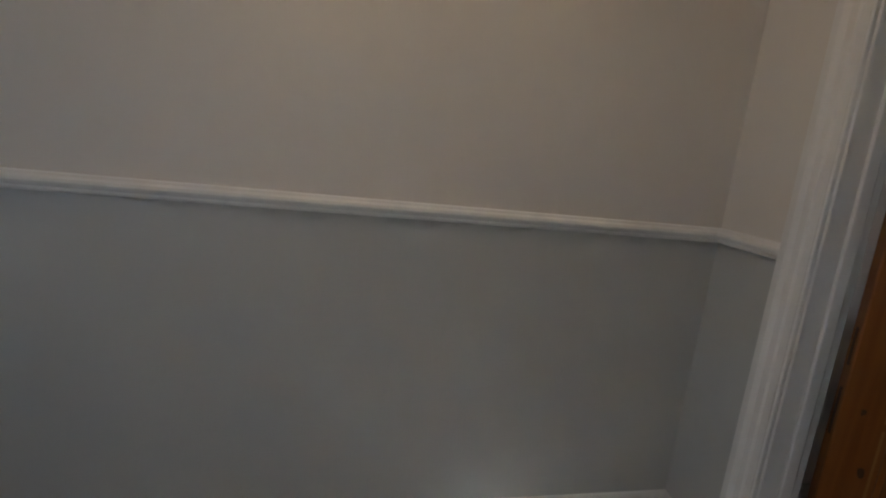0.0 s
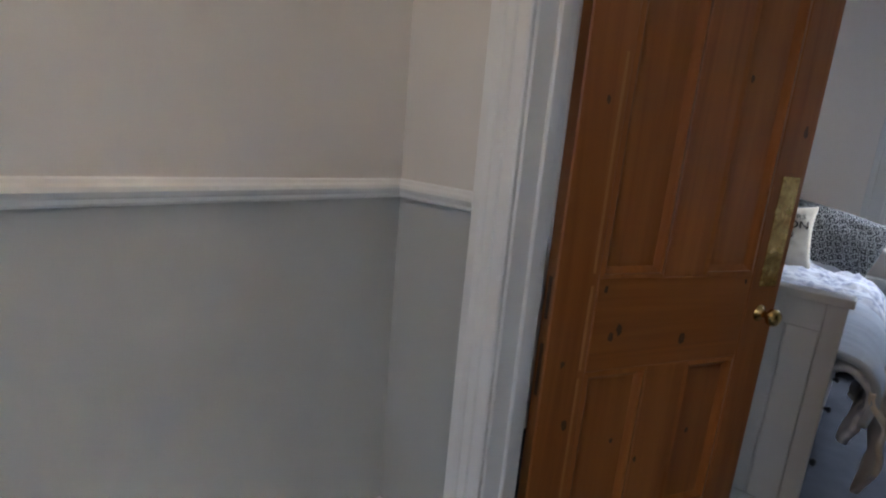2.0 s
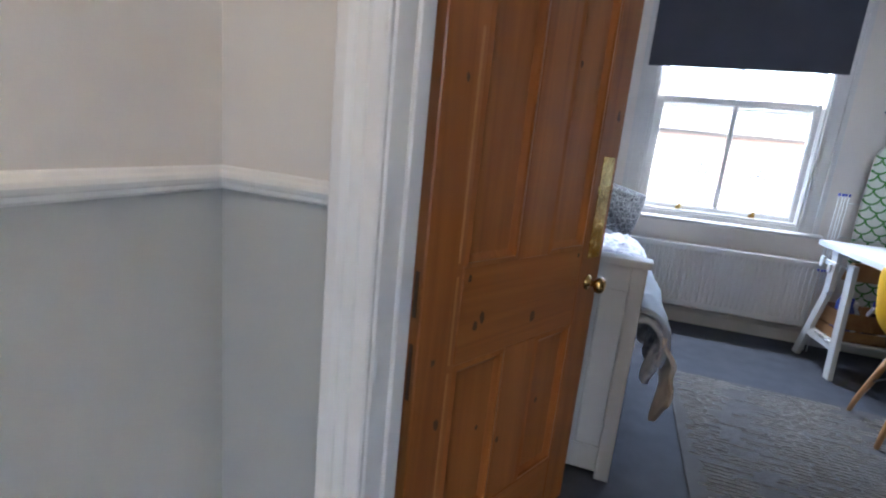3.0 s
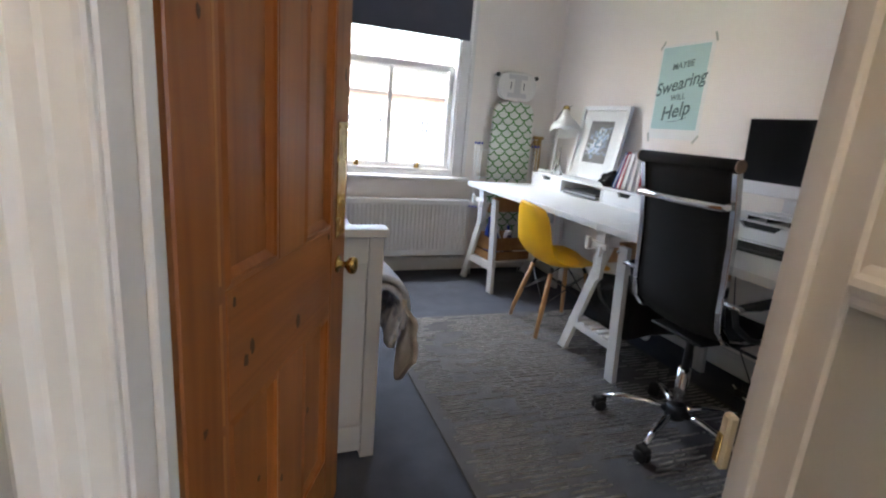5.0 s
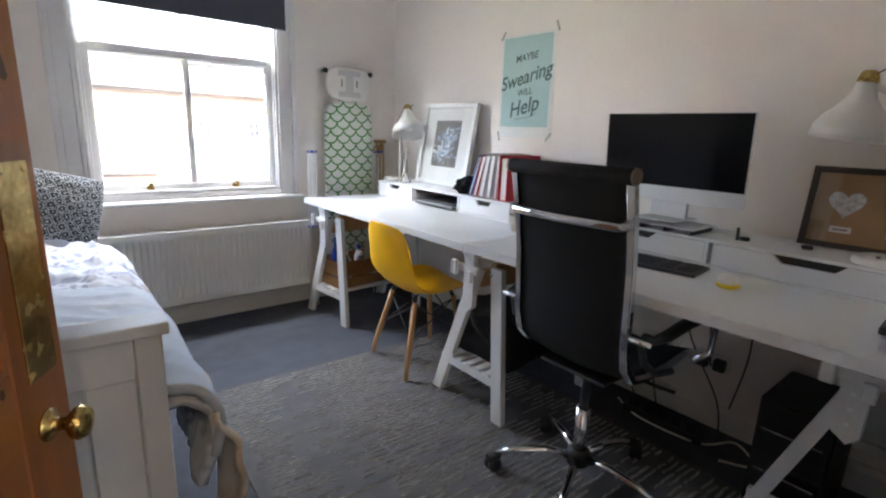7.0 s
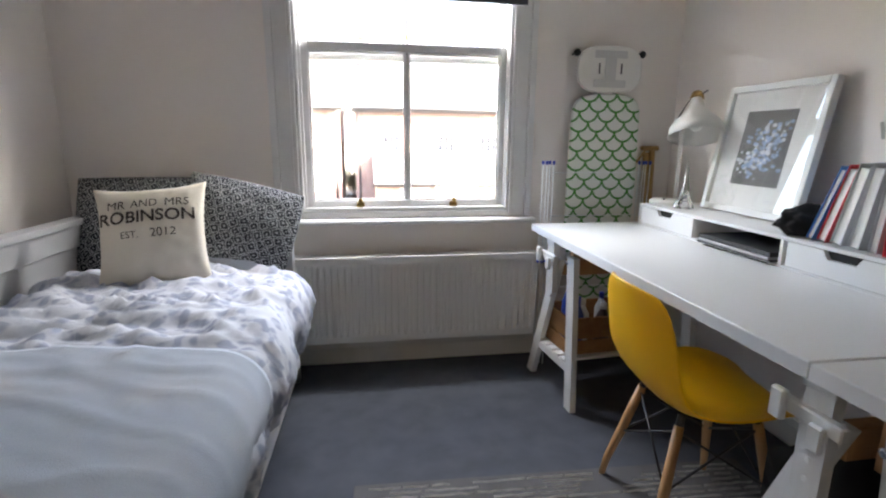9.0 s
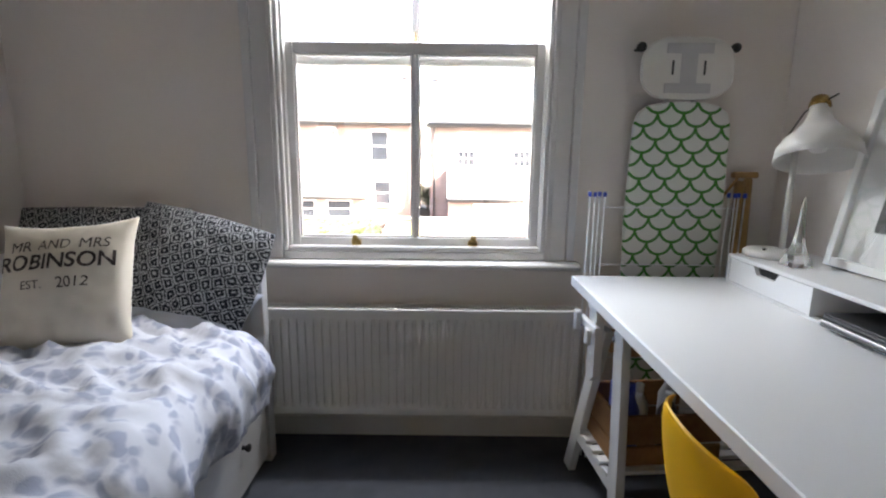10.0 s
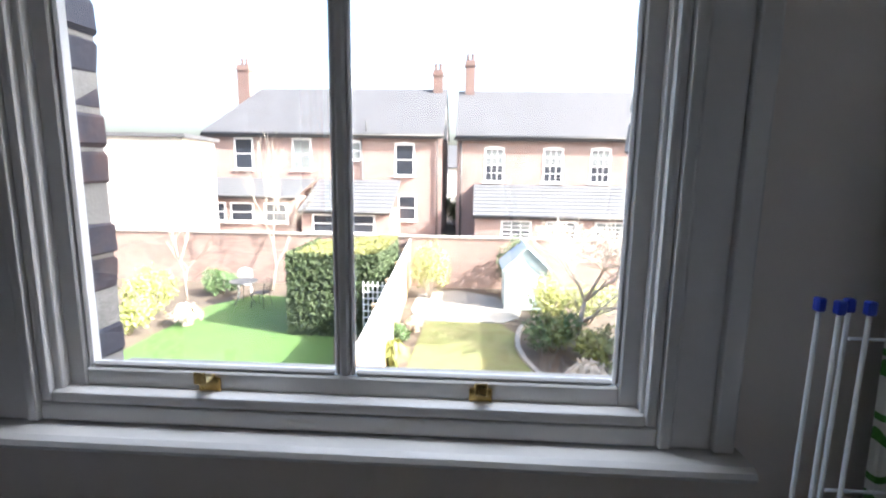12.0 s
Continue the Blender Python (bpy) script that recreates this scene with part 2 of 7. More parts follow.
# angled doorway: hinge side and closing side
HNG, CLS = Vector((0.062, 2.123, 0)), Vector((0.770, 1.883, 0))
along = (CLS - HNG).normalized()
back = Vector((along.y, -along.x, 0))           # towards the landing
if back.y > 0:
    back = -back
DH = 2.02
LD = 0.10
A1, A0 = HNG + back * LD, CLS + back * LD


def quad_wall(bm, pts, z0, z1):
    return prism(bm, [(p[0], p[1]) for p in pts], z0, z1)


bm = BM()
quad_wall(bm, [(W, 2.108), (A1.x - 0.04, 2.062), (HNG.x - 0.03, HNG.y + 0.012), (W, HNG.y + 0.03)], 0, H)
structure("wall_door_side", bm, WALL, "short white wall between the corner and the door hinge", "wall")
bm = BM()
quad_wall(bm, [(A0.x + 0.03, A0.y), (EW + T, A0.y), (EW + T, S), (CLS.x + 0.03, S)], 0, H)
structure("wall_south", bm, WALL, "white painted plaster wall between landing and bedroom", "wall")
bm = BM()
quad_wall(bm, [(A1.x, A1.y), (A0.x, A0.y), (CLS.x, CLS.y), (HNG.x, HNG.y)], DH, H)
structure("wall_over_door", bm, WALL, "white plaster wall over the bedroom door", "wall")

# ---- the setting: landing ----
LX = -0.370
ZD = 1.037
RC, RD = Vector((LX, 2.104, 0)), Vector((A1.x - 0.066, 2.064, 0))   # ends of the short wall beside the door


def painted_wall(name, pts, label):
    """Landing wall: grey paint up to the dado rail, cream above it."""
    bm = BM()
    quad_wall(bm, pts, 0, ZD)
    for f in bm.faces:
        f.material_index = 0
    bm2n = len(bm.faces)
    quad_wall(bm, pts, ZD, H)
    for f in list(bm.faces)[bm2n:]:
        f.material_index = 1
    return structure(name, bm, [LOWER, UPPER], label, "wall")


painted_wall("wall_landing_west", [(LX - 0.1, -1.2), (LX, -1.2), (LX, 2.112), (LX - 0.1, 2.112)], "landing wall, grey below the dado rail and cream above")
painted_wall("wall_landing_return", [(LX, RC.y), (RD.x + 0.03, RD.y - 0.004), (RD.x + 0.03, RD.y + 0.004), (LX, RC.y + 0.004)], "short landing wall beside the door, grey below cream")
SX, SY = A0.x + 0.006, 1.62
painted_wall("wall_landing_east", [(SX, A0.y), (SX - 0.03, SY), (2.7, SY), (2.7, A0.y)], "landing wall by the door jamb, grey below cream")
# tall opening added out of view so that daylight reaches the landing
bm = BM()
for x0, x1, z0, z1 in ((LX, 1.0, 0, H), (2.1, 2.3, 0, H), (1.0, 2.1, 0, 0.4), (1.0, 2.1, 2.2, H)):
    box(bm, x0, x1, -1.3, -1.2, z0, z1)
structure("wall_landing_south", bm, UPPER, "plain cream landing wall with an unseen opening added for daylight", "wall")
# added outside, never in view, only to block direct sun from that opening
structure("wing_wall", bx(2.405, 2.6, -5.0, -1.2, -2.9, 4.2), WALL, "unseen wall added to keep the sun out of the landing opening", "wall")
# small high slot, added unseen, throws a sun patch at the opposite wall's foot
bm = BM()
for y0, y1, z0, z1 in ((-1.3, 0.54, 0, H), (0.54, 0.68, 0, 1.72), (0.54, 0.68, 2.10, H), (0.68, SY, 0, H)):
    box(bm, 2.3, 2.4, y0, y1, z0, z1)
structure("wall_landing_far", bm, UPPER, "plain cream landing wall with a small unseen opening added to let sun in", "wall")
DADO = [(0, 0), (0.012, 0.0), (0.016, 0.005), (0.016, 0.012), (0.02, 0.016), (0.023, 0.024), (0.02, 0.032), (0.012, 0.037), (0.008, 0.043), (0, 0.046)]
SKIRT = [(0, 0), (0.018, 0), (0.018, 0.10), (0.013, 0.11), (0.011, 0.13), (0.006, 0.14), (0, 0.145)]
rail = thing("dado_rail", pose(0, 0, ZD), "white moulded dado rail running round the landing walls", "trim", "", "structure")
for name, a, b, n in (("rail_length", (LX, -1.2, 0), (LX, RC.y, 0), (1, 0, 0)), ("rail_length", tuple(RC), (RD.x - 0.034, RD.y + 0.005, 0), (-0.13, -0.99, 0)),
                      ("rail_length", (SX - 0.003, A0.y - 0.012, 0), (SX - 0.03, SY, 0), (-1, 0.15, 0))):
    part(name, sweep(BM(), DADO, a, b, n), GLOSS, rail)
skirt = thing("baseboard", pose(0, 0, 0), "tall white painted skirting along the landing walls", "trim", "", "structure")
for a, b, n in (((LX, -1.2, 0), (LX, RC.y, 0), (1, 0, 0)), (tuple(RC), (RD.x - 0.034, RD.y + 0.005, 0), (-0.13, -0.99, 0)), ((SX, A0.y, 0), (SX - 0.03, SY, 0), (-1, 0.15, 0))):
    part("board", sweep(BM(), SKIRT, a, b, n), GLOSS, skirt)
skirt = thing("baseboard", pose(0, 0, 0), "low white painted skirting round the bedroom", "trim", "", "structure")
SK2 = [(0, 0), (0.016, 0), (0.016, 0.085), (0.012, 0.095), (0.008, 0.11), (0, 0.115)]
for a, b, n in (((W, N, 0), (EW, N, 0), (0, -1, 0)), ((EW, S, 0), (EW, N - 0.016, 0), (-1, 0, 0)), ((W, 2.16, 0), (W, N - 0.016, 0), (1, 0, 0)), ((0.83, S, 0), (EW - 0.016, S, 0), (0, 1, 0))):
    part("board", sweep(BM(), SK2, a, b, n), GLOSS, skirt)

# door lining, stop and architraves
lin = thing("door_lining", pose(0, 0, 0), "white painted door lining with moulded architrave", "door frame", "", "structure")
R = Matrix((( along.x, -back.x, 0), (along.y, -back.y, 0), (0, 0, 1))).to_4x4()   # local x along, y towards the room
LW = (CLS - HNG).length
LM = Matrix.Translation(A1) @ R
part("jamb", bx(-0.03, 0.0, 0, LD, 0, DH, 0.003, LM), GLOSS, lin)
part("jamb", bx(LW, LW + 0.03, 0, LD + 0.004, 0, DH, 0.003, LM), GLOSS, lin)
part("head", bx(-0.03, LW + 0.03, 0, LD, DH + 0.001, DH + 0.03, 0.003, LM), GLOSS, lin)
part("stop_bead", bx(0.0005, 0.012, 0.045, 0.075, 0, DH, 0.003, LM), GLOSS, lin)
part("stop_bead", bx(LW - 0.012, LW - 0.0005, 0.045, 0.075, 0, DH, 0.003, LM), GLOSS, lin)
ARCH = [(0, 0), (0.010, 0), (0.013, 0.003), (0.011, 0.009), (0.011, 0.026), (0.016, 0.03), (0.016, 0.046), (0.02, 0.049), (0.025, 0.056), (0.025, 0.072), (0.02, 0.077), (0, 0.077)]
bm = BM()
verts = []
for z in (0, DH + 0.1):
    verts.append([bm.verts.new((-0.004 - u * 1.25, -o, z)) for o, u in ARCH])
for i in range(len(ARCH)):
    j = (i + 1) % len(ARCH)
    bm.faces.new((verts[0][i], verts[0][j], verts[1][j], verts[1][i]))
bm.faces.new(verts[0]), bm.faces.new(verts[1][::-1])
bmesh.ops.transform(bm, matrix=Matrix.Translation(A1) @ pose(0, 0, 0, 0, 0, -7), verts=bm.verts)
part("architrave", bm, GLOSS, lin)
keep = part("lock_keep", bx(LW - 0.012, LW + 0.004, LD + 0.005, LD + 0.024, 0.745, 0.83, 0.004, LM), material("cream_paint", (0.62, 0.56, 0.42), 0.5), lin, "cream painted lock keep with worn brass")
part("strike", bx(LW - 0.0155, LW - 0.0125, LD + 0.008, LD + 0.02, 0.755, 0.80, 0.001, LM), BRASS, keep)

# ---- four-panel pine door, standing open ----
DW, DT = 0.755, 0.04
dirv = Vector((0.455, 0.890, 0)).normalized()
DN = Vector((dirv.y, -dirv.x, 0))
D0 = Vector((0.0634, 2.175, 0))
DM = Matrix.Translation(D0) @ Matrix(((dirv.x, -DN.x, 0), (dirv.y, -DN.y, 0), (0, 0, 1))).to_4x4()   # local x across, -y to the landing
door = thing("door_1", DM, "stripped pine four-panel door standing wide open", "door", "", "structure")
z0, zl0, zl1, z1 = 0.012, 0.672, 0.905, 1.99
SW = 0.12          # stile width
part("stile", bx(0, SW, 0, DT, z0, z1, 0.003), PINE, door)
part("stile", bx(DW - SW, DW, 0, DT, z0, z1, 0.003), PINE, door)
for a, b in ((z0, 0.21), (zl0, zl1), (z1 - 0.12, z1)):
    part("rail", bx(SW + 0.0005, DW - SW - 0.0005, 0.0005, DT - 0.0005, a, b, 0.002), PINE_ACROSS, door)
MU = (0.317, 0.450)
for a, b in ((0.21, zl0), (zl1, z1 - 0.12)):
    part("muntin", bx(*MU, 0.0008, DT - 0.0008, a + 0.0005, b - 0.0005, 0.002), PINE, door)
    for x0, x1 in ((SW, MU[0]), (MU[1], DW - SW)):
        part("panel", bx(x0 + 0.001, x1 - 0.001, 0.014, 0.026, a + 0.001, b - 0.001), PINE, door)
        for s in (0, 1):
            bm = BM()
            yy = (0.002, 0.014) if not s else (DT - 0.002, 0.026)
            outer = [(x0, a), (x1, a), (x1, b), (x0, b)]
            inner = [(x0 + 0.028, a + 0.028), (x1 - 0.028, a + 0.028), (x1 - 0.028, b - 0.028), (x0 + 0.028, b - 0.028)]
            mid = [(x0 + 0.012, a + 0.012), (x1 - 0.012, a + 0.012), (x1 - 0.012, b - 0.012), (x0 + 0.012, b - 0.012)]
            dy = yy[1] - yy[0]
            rings = [[bm.verts.new((p[0], y, p[1])) for p in pl] for pl, y in ((outer, yy[0]), (mid, yy[0] - dy * 0.25), (mid, yy[0] + dy * 0.35), (inner, yy[1] - dy * 0.05), (inner, yy[1] + dy * 0.1))]
            for p, q in zip(rings, rings[1:]):
                for i in range(4):
                    bm.faces.new((p[i], p[(i + 1) % 4], q[(i + 1) % 4], q[i]))
            part("moulding", bm, PINE, door)
rng = random.Random(4)
for x, z, r in ((0.203, 0.777, 0.013), (0.180, 0.760, 0.011), (0.415, 0.739, 0.016), (0.08, 0.54, 0.013), (0.144, 0.879, 0.008), (0.612, 0.888, 0.007), (0.716, 1.287, 0.014), (0.50, 1.395, 0.008), (0.05, 0.70, 0.008), (0.25, 0.46, 0.007), (0.33, 0.40, 0.008), (0.07, 1.30, 0.008), (0.04, 1.62, 0.012), (0.52, 0.45, 0.009)):
    bm = BM()
    inpan = (SW < x < MU[0] or MU[1] < x < DW - SW) and (z < zl0 or z > zl1)
    y = 0.0135 if inpan else -0.0004
    ring = [bm.verts.new((x + 0.8 * r * rng.uniform(0.6, 1.1) * math.cos(k * math.pi / 5), y, z + 1.25 * r * rng.uniform(0.7, 1.1) * math.sin(k * math.pi / 5))) for k in range(10)]
    ring2 = [bm.verts.new((v.co.x, y + 0.001, v.co.z)) for v in ring]
    bm.faces.new(ring), bm.faces.new(ring2[::-1])
    for k in range(10):
        bm.faces.new((ring[k], ring2[k], ring2[(k + 1) % 10], ring[(k + 1) % 10]))
    part("knot", bm, KNOT, door)
for a, b in ((0.23, 0.66), (0.92, 1.40), (0.68, 0.89)):
    part("filler_strip", bx(0.099, 0.106, -0.0006, 0.001, a, b), PINE_PALE, door, "pale filler line along the stile")
for a, b in ((0.81, 0.91), (0.62, 0.75)):
    part("mortice", bx(-0.0012, 0.001, 0.013, 0.024, a, b), KNOT, door, "old empty hinge mortice")
bm = box(BM(), DW - 0.090, DW - 0.022, -0.003, 0, 0.872, 1.172, 0.001)
plate = part("finger_plate", bm, BRASS, door, "tarnished brass finger plate")
for x in (DW - 0.080, DW - 0.032):
    for z in (0.884, 1.160):
        part("screw", lathe(BM(), [(0.0035, 0), (0.003, 0.0015), (0.001, 0.002)], 8, pose(x, -0.003, z, 90)), BRASS, plate)
for s in (-1,):
    m = pose(DW - 0.062, 0 if s < 0 else DT, 0.795, 90 * (1 if s < 0 else -1))
    knob = part("door_knob", lathe(BM(), [(0.024, 0), (0.024, 0.003), (0.011, 0.007), (0.009, 0.022), (0.014, 0.027), (0.023, 0.034), (0.025, 0.043), (0.021, 0.051), (0.012, 0.055), (0, 0.056)], 20, m), BRASS, door, "turned brass door knob")

# ---- sash window ----
win = thing("window_1", pose(0, 0, 0), "white painted two-over-two sliding sash window", "window", "", "structure")
F = FRAME_PAINT
GX0, GX1 = 0.697, 1.642
for x0, x1 in ((WX0, 0.667), (1.672, WX1)):
    part("frame", bx(x0, x1, N + 0.002, N + 0.067, WZ0, WZ1 - 0.001, 0.002), F, win)
part("frame", bx(0.668, 1.671, N + 0.002, N + 0.139, WZ1 - 0.06, WZ1 - 0.001), F, win)
part("window_sill", bx(0.668, 1.671, N + 0.004, N + 0.138, 0.771, 0.80, 0.003), F, win, "painted timber sill")
# staff beads round the lower sash
BEAD = [(0, 0), (0.012, 0), (0.018, 0.005), (0.02, 0.012), (0.016, 0.018), (0, 0.02)]
for a, b in (((0.645, N, 0.836), (0.645, N, WZ1)), ((1.688, N, 0.836), (1.688, N, WZ1))):
    part("staff_bead", bx(a[0] - 0.009, a[0] + 0.009, N - 0.012, N + 0.03, 0.818, WZ1, 0.006, None, 2), F, win)
part("staff_bead", bx(0.6545, 1.6785, N - 0.012, N + 0.03, 0.818, 0.838, 0.006, None, 2), F, win)
# window architrave in steps
for x0, x1, d in ((0.515, 0.548, 0.026), (0.549, 0.615, 0.016), (0.616, 0.635, 0.022), (1.698, 1.717, 0.022), (1.718, 1.782, 0.016), (1.783, 1.816, 0.026)):
    part("architrave", bx(x0, x1, N - d, N + 0.001, 0.786, WZ1 + 0.09, 0.004, None, 2), F, win)
part("architrave", bx(0.636, 1.697, N - 0.02, N + 0.001, WZ1 - 0.04, WZ1 + 0.09, 0.004), F, win)
part("apron", bx(0.636, 1.697, N - 0.014, N + 0.001, 0.786, 0.8175, 0.002), F, win)
SILL = [(0, 0), (0.055, 0), (0.066, 0.006), (0.07, 0.014), (0.066, 0.022), (0.055, 0.027), (0, 0.027)]
part("window_board", sweep(BM(), SILL, (0.495, N, 0.756), (1.832, N, 0.756), (0, -1, 0)), F, win, "rounded nosing board under the window")


def sash(name, y, zb, zt, brail, trail):
    s = part(name, bx(GX0 - 0.04, GX0, y, y + 0.042, zb, zt, 0.003), F, win)
    part("stile", bx(GX1, GX1 + 0.04, y, y + 0.042, zb, zt, 0.003), F, s)
    part("bottom_rail", bx(GX0 + 0.0005, GX1 - 0.0005, y, y + 0.042, zb, zb + brail, 0.003), F, s)
    part("top_rail", bx(GX0 + 0.0005, GX1 - 0.0005, y, y + 0.042, zt - trail, zt, 0.003), F, s)
    mx = (GX0 + GX1) / 2
    part("glazing_bar", bx(mx - 0.009, mx + 0.009, y + 0.002, y + 0.038, zb + brail, zt - trail, 0.004), F, s)
    for x0, x1 in ((GX0, mx - 0.009), (mx + 0.009, GX1)):
        p = part("pane", bx(x0 - 0.004, x1 + 0.004, y + 0.019, y + 0.0225, zb + brail - 0.004, zt - trail + 0.004), GLASS, s)
        p.visible_shadow = False
        for q in (bx(x0, x0 + 0.009, y + 0.006, y + 0.018, zb + brail, zt - trail, 0.004), bx(x1 - 0.009, x1, y + 0.006, y + 0.018, zb + brail, zt - trail, 0.004), bx(x0 + 0.009, x1 - 0.009, y + 0.006, y + 0.018, zb + brail, zb + brail + 0.01, 0.004), bx(x0 + 0.009, x1 - 0.009, y + 0.006, y + 0.018, zt - trail - 0.009, zt - trail, 0.004)):
            part("glazing_bead", q, F, s)
    return s


low = sash("lower_sash", N + 0.022, 0.802, 1.632, 0.068, 0.042)
sash("upper_sash", N + 0.075, 1.555, WZ1 - 0.062, 0.042, 0.05)
for x in (0.928, 1.408):
    bm = BM()
    box(bm, x - 0.02, x + 0.02, N + 0.016, N + 0.022, 0.835, 0.862, 0.002)
    box(bm, x - 0.011, x + 0.011, N - 0.012, N + 0.022, 0.862, 0.868, 0.002)
    box(bm, x - 0.011, x + 0.011, N - 0.014, N - 0.009, 0.862, 0.884, 0.002)
    part("sash_lift", bm, BRASS, low, "brass hook sash lift")
bm = BM()
tube(bm, [(1.17, N + 0.04, 1.632), (1.17, N + 0.04, 1.672)], 0.004)
part("sash_pin", bm, BRASS, low)
blind = thing("roller_blind", pose(0.55, N - 0.04, 1.815), "dark slate roller blind drawn part way down the window", "blind")
part("fabric", bx(0, 1.202, 0.0, 0.0025, 0.012, 0.52), BLIND, blind)
part("hem_bar", bx(0, 1.202, -0.005, 0.0075, 0, 0.02, 0.004, None, 2), BLIND, blind)
part("roller", tube(BM(), [(-0.005, 0.01, 0.54), (1.207, 0.01, 0.54)], 0.026, 14), BLIND, blind)
part("bracket", bx(-0.012, -0.006, -0.02, 0.038, 0.5, 0.58), WHITE_ENAMEL, blind)
part("bracket", bx(1.208, 1.214, -0.02, 0.038, 0.5, 0.58), WHITE_ENAMEL, blind)
# ---- bedroom: bed ----
BED = pose(0.566, 3.004, 0, 0, 0, -1.3)      # front corner of the footboard; local x runs to the wall as minus, y to the window
bed = thing("day_bed", BED, "white panelled day bed with drawers, against the wall", "bed")
BL, BW, BH = 2.075, 0.885, 0.845


def bed_end(y0, name):
    e = part(name, bx(-BW + 0.05, -0.05, y0 + 0.018, y0 + 0.036, 0.02, BH - 0.09), BED_PAINT, bed)
    part("cap", bx(-BW - 0.012, 0.012, y0 - 0.014, y0 + 0.066, BH - 0.026, BH, 0.004, None, 2), BED_PAINT, e)
    part("top_rail", bx(-BW + 0.0505, -0.0505, y0 + 0.004, y0 + 0.05, BH - 0.115, BH - 0.0265, 0.003), BED_PAINT, e)
    part("bottom_rail", bx(-BW + 0.0505, -0.0505, y0 + 0.004, y0 + 0.05, 0.03, 0.13, 0.003), BED_PAINT, e)
    for x in (-0.05, -BW):
        part("post", bx(x, x + 0.05, y0, y0 + 0.054, 0, BH - 0.0265, 0.003), BED_PAINT, e)
    n = 9
    w = (BW - 0.1) / n
    for i in range(n):
        x = -BW + 0.05 + i * w
        for yy in ((y0 + 0.008, y0 + 0.0178), (y0 + 0.0362, y0 + 0.046)):
            part("plank", bx(x + 0.0015, x + w - 0.0015, *yy, 0.1305, BH - 0.1155, 0.003), BED_PAINT, e)


bed_end(0, "footboard")
bed_end(BL - 0.054, "headboard")
bk = part("back_panel", bx(-BW + 0.012, -BW + 0.03, 0.055, BL - 0.055, 0.1, BH - 0.09), BED_PAINT, bed)
part("cap", bx(-BW - 0.012, -BW + 0.06, 0.067, BL - 0.067, BH - 0.026, BH, 0.004, None, 2), BED_PAINT, bk)
part("top_rail", bx(-BW, -BW + 0.046, 0.055, BL - 0.055, BH - 0.115, BH - 0.0265, 0.003), BED_PAINT, bk)
part("side_rail", bx(-0.04, -0.012, 0.055, BL - 0.055, 0.3, 0.36, 0.003), BED_PAINT, bed)
part("plinth", bx(-BW + 0.05, -0.035, 0.056, BL - 0.056, 0.02, 0.295), BED_PAINT, bed)
dl = (BL - 0.116) / 2
for i in range(2):
    y = 0.057 + i * (dl + 0.002)
    d = part("drawer", bx(-0.034, -0.012, y, y + dl, 0.03, 0.292, 0.003), BED_PAINT, bed)
    for k in (0.22, 0.78):
        part("handle", lathe(BM(), [(0.009, 0), (0.006, 0.008), (0.012, 0.016), (0.015, 0.022), (0.011, 0.028), (0, 0.03)], 14, pose(-0.012, y + dl * k, 0.2, 0, 90, 0)), BLACK_PLASTIC, d, "small black knob")
mattress = thing("mattress", BED @ pose(-0.03, 0.06, 0.361), "white mattress lying on the day bed", "mattress")
part("body", bx(-BW + 0.08, -0.005, 0.002, BL - 0.128, 0, 0.17, 0.03, None, 3), material("white_ticking", (0.72, 0.73, 0.76), 0.9, var=0.04, bump=0.4, fine=300), mattress, smooth=True)


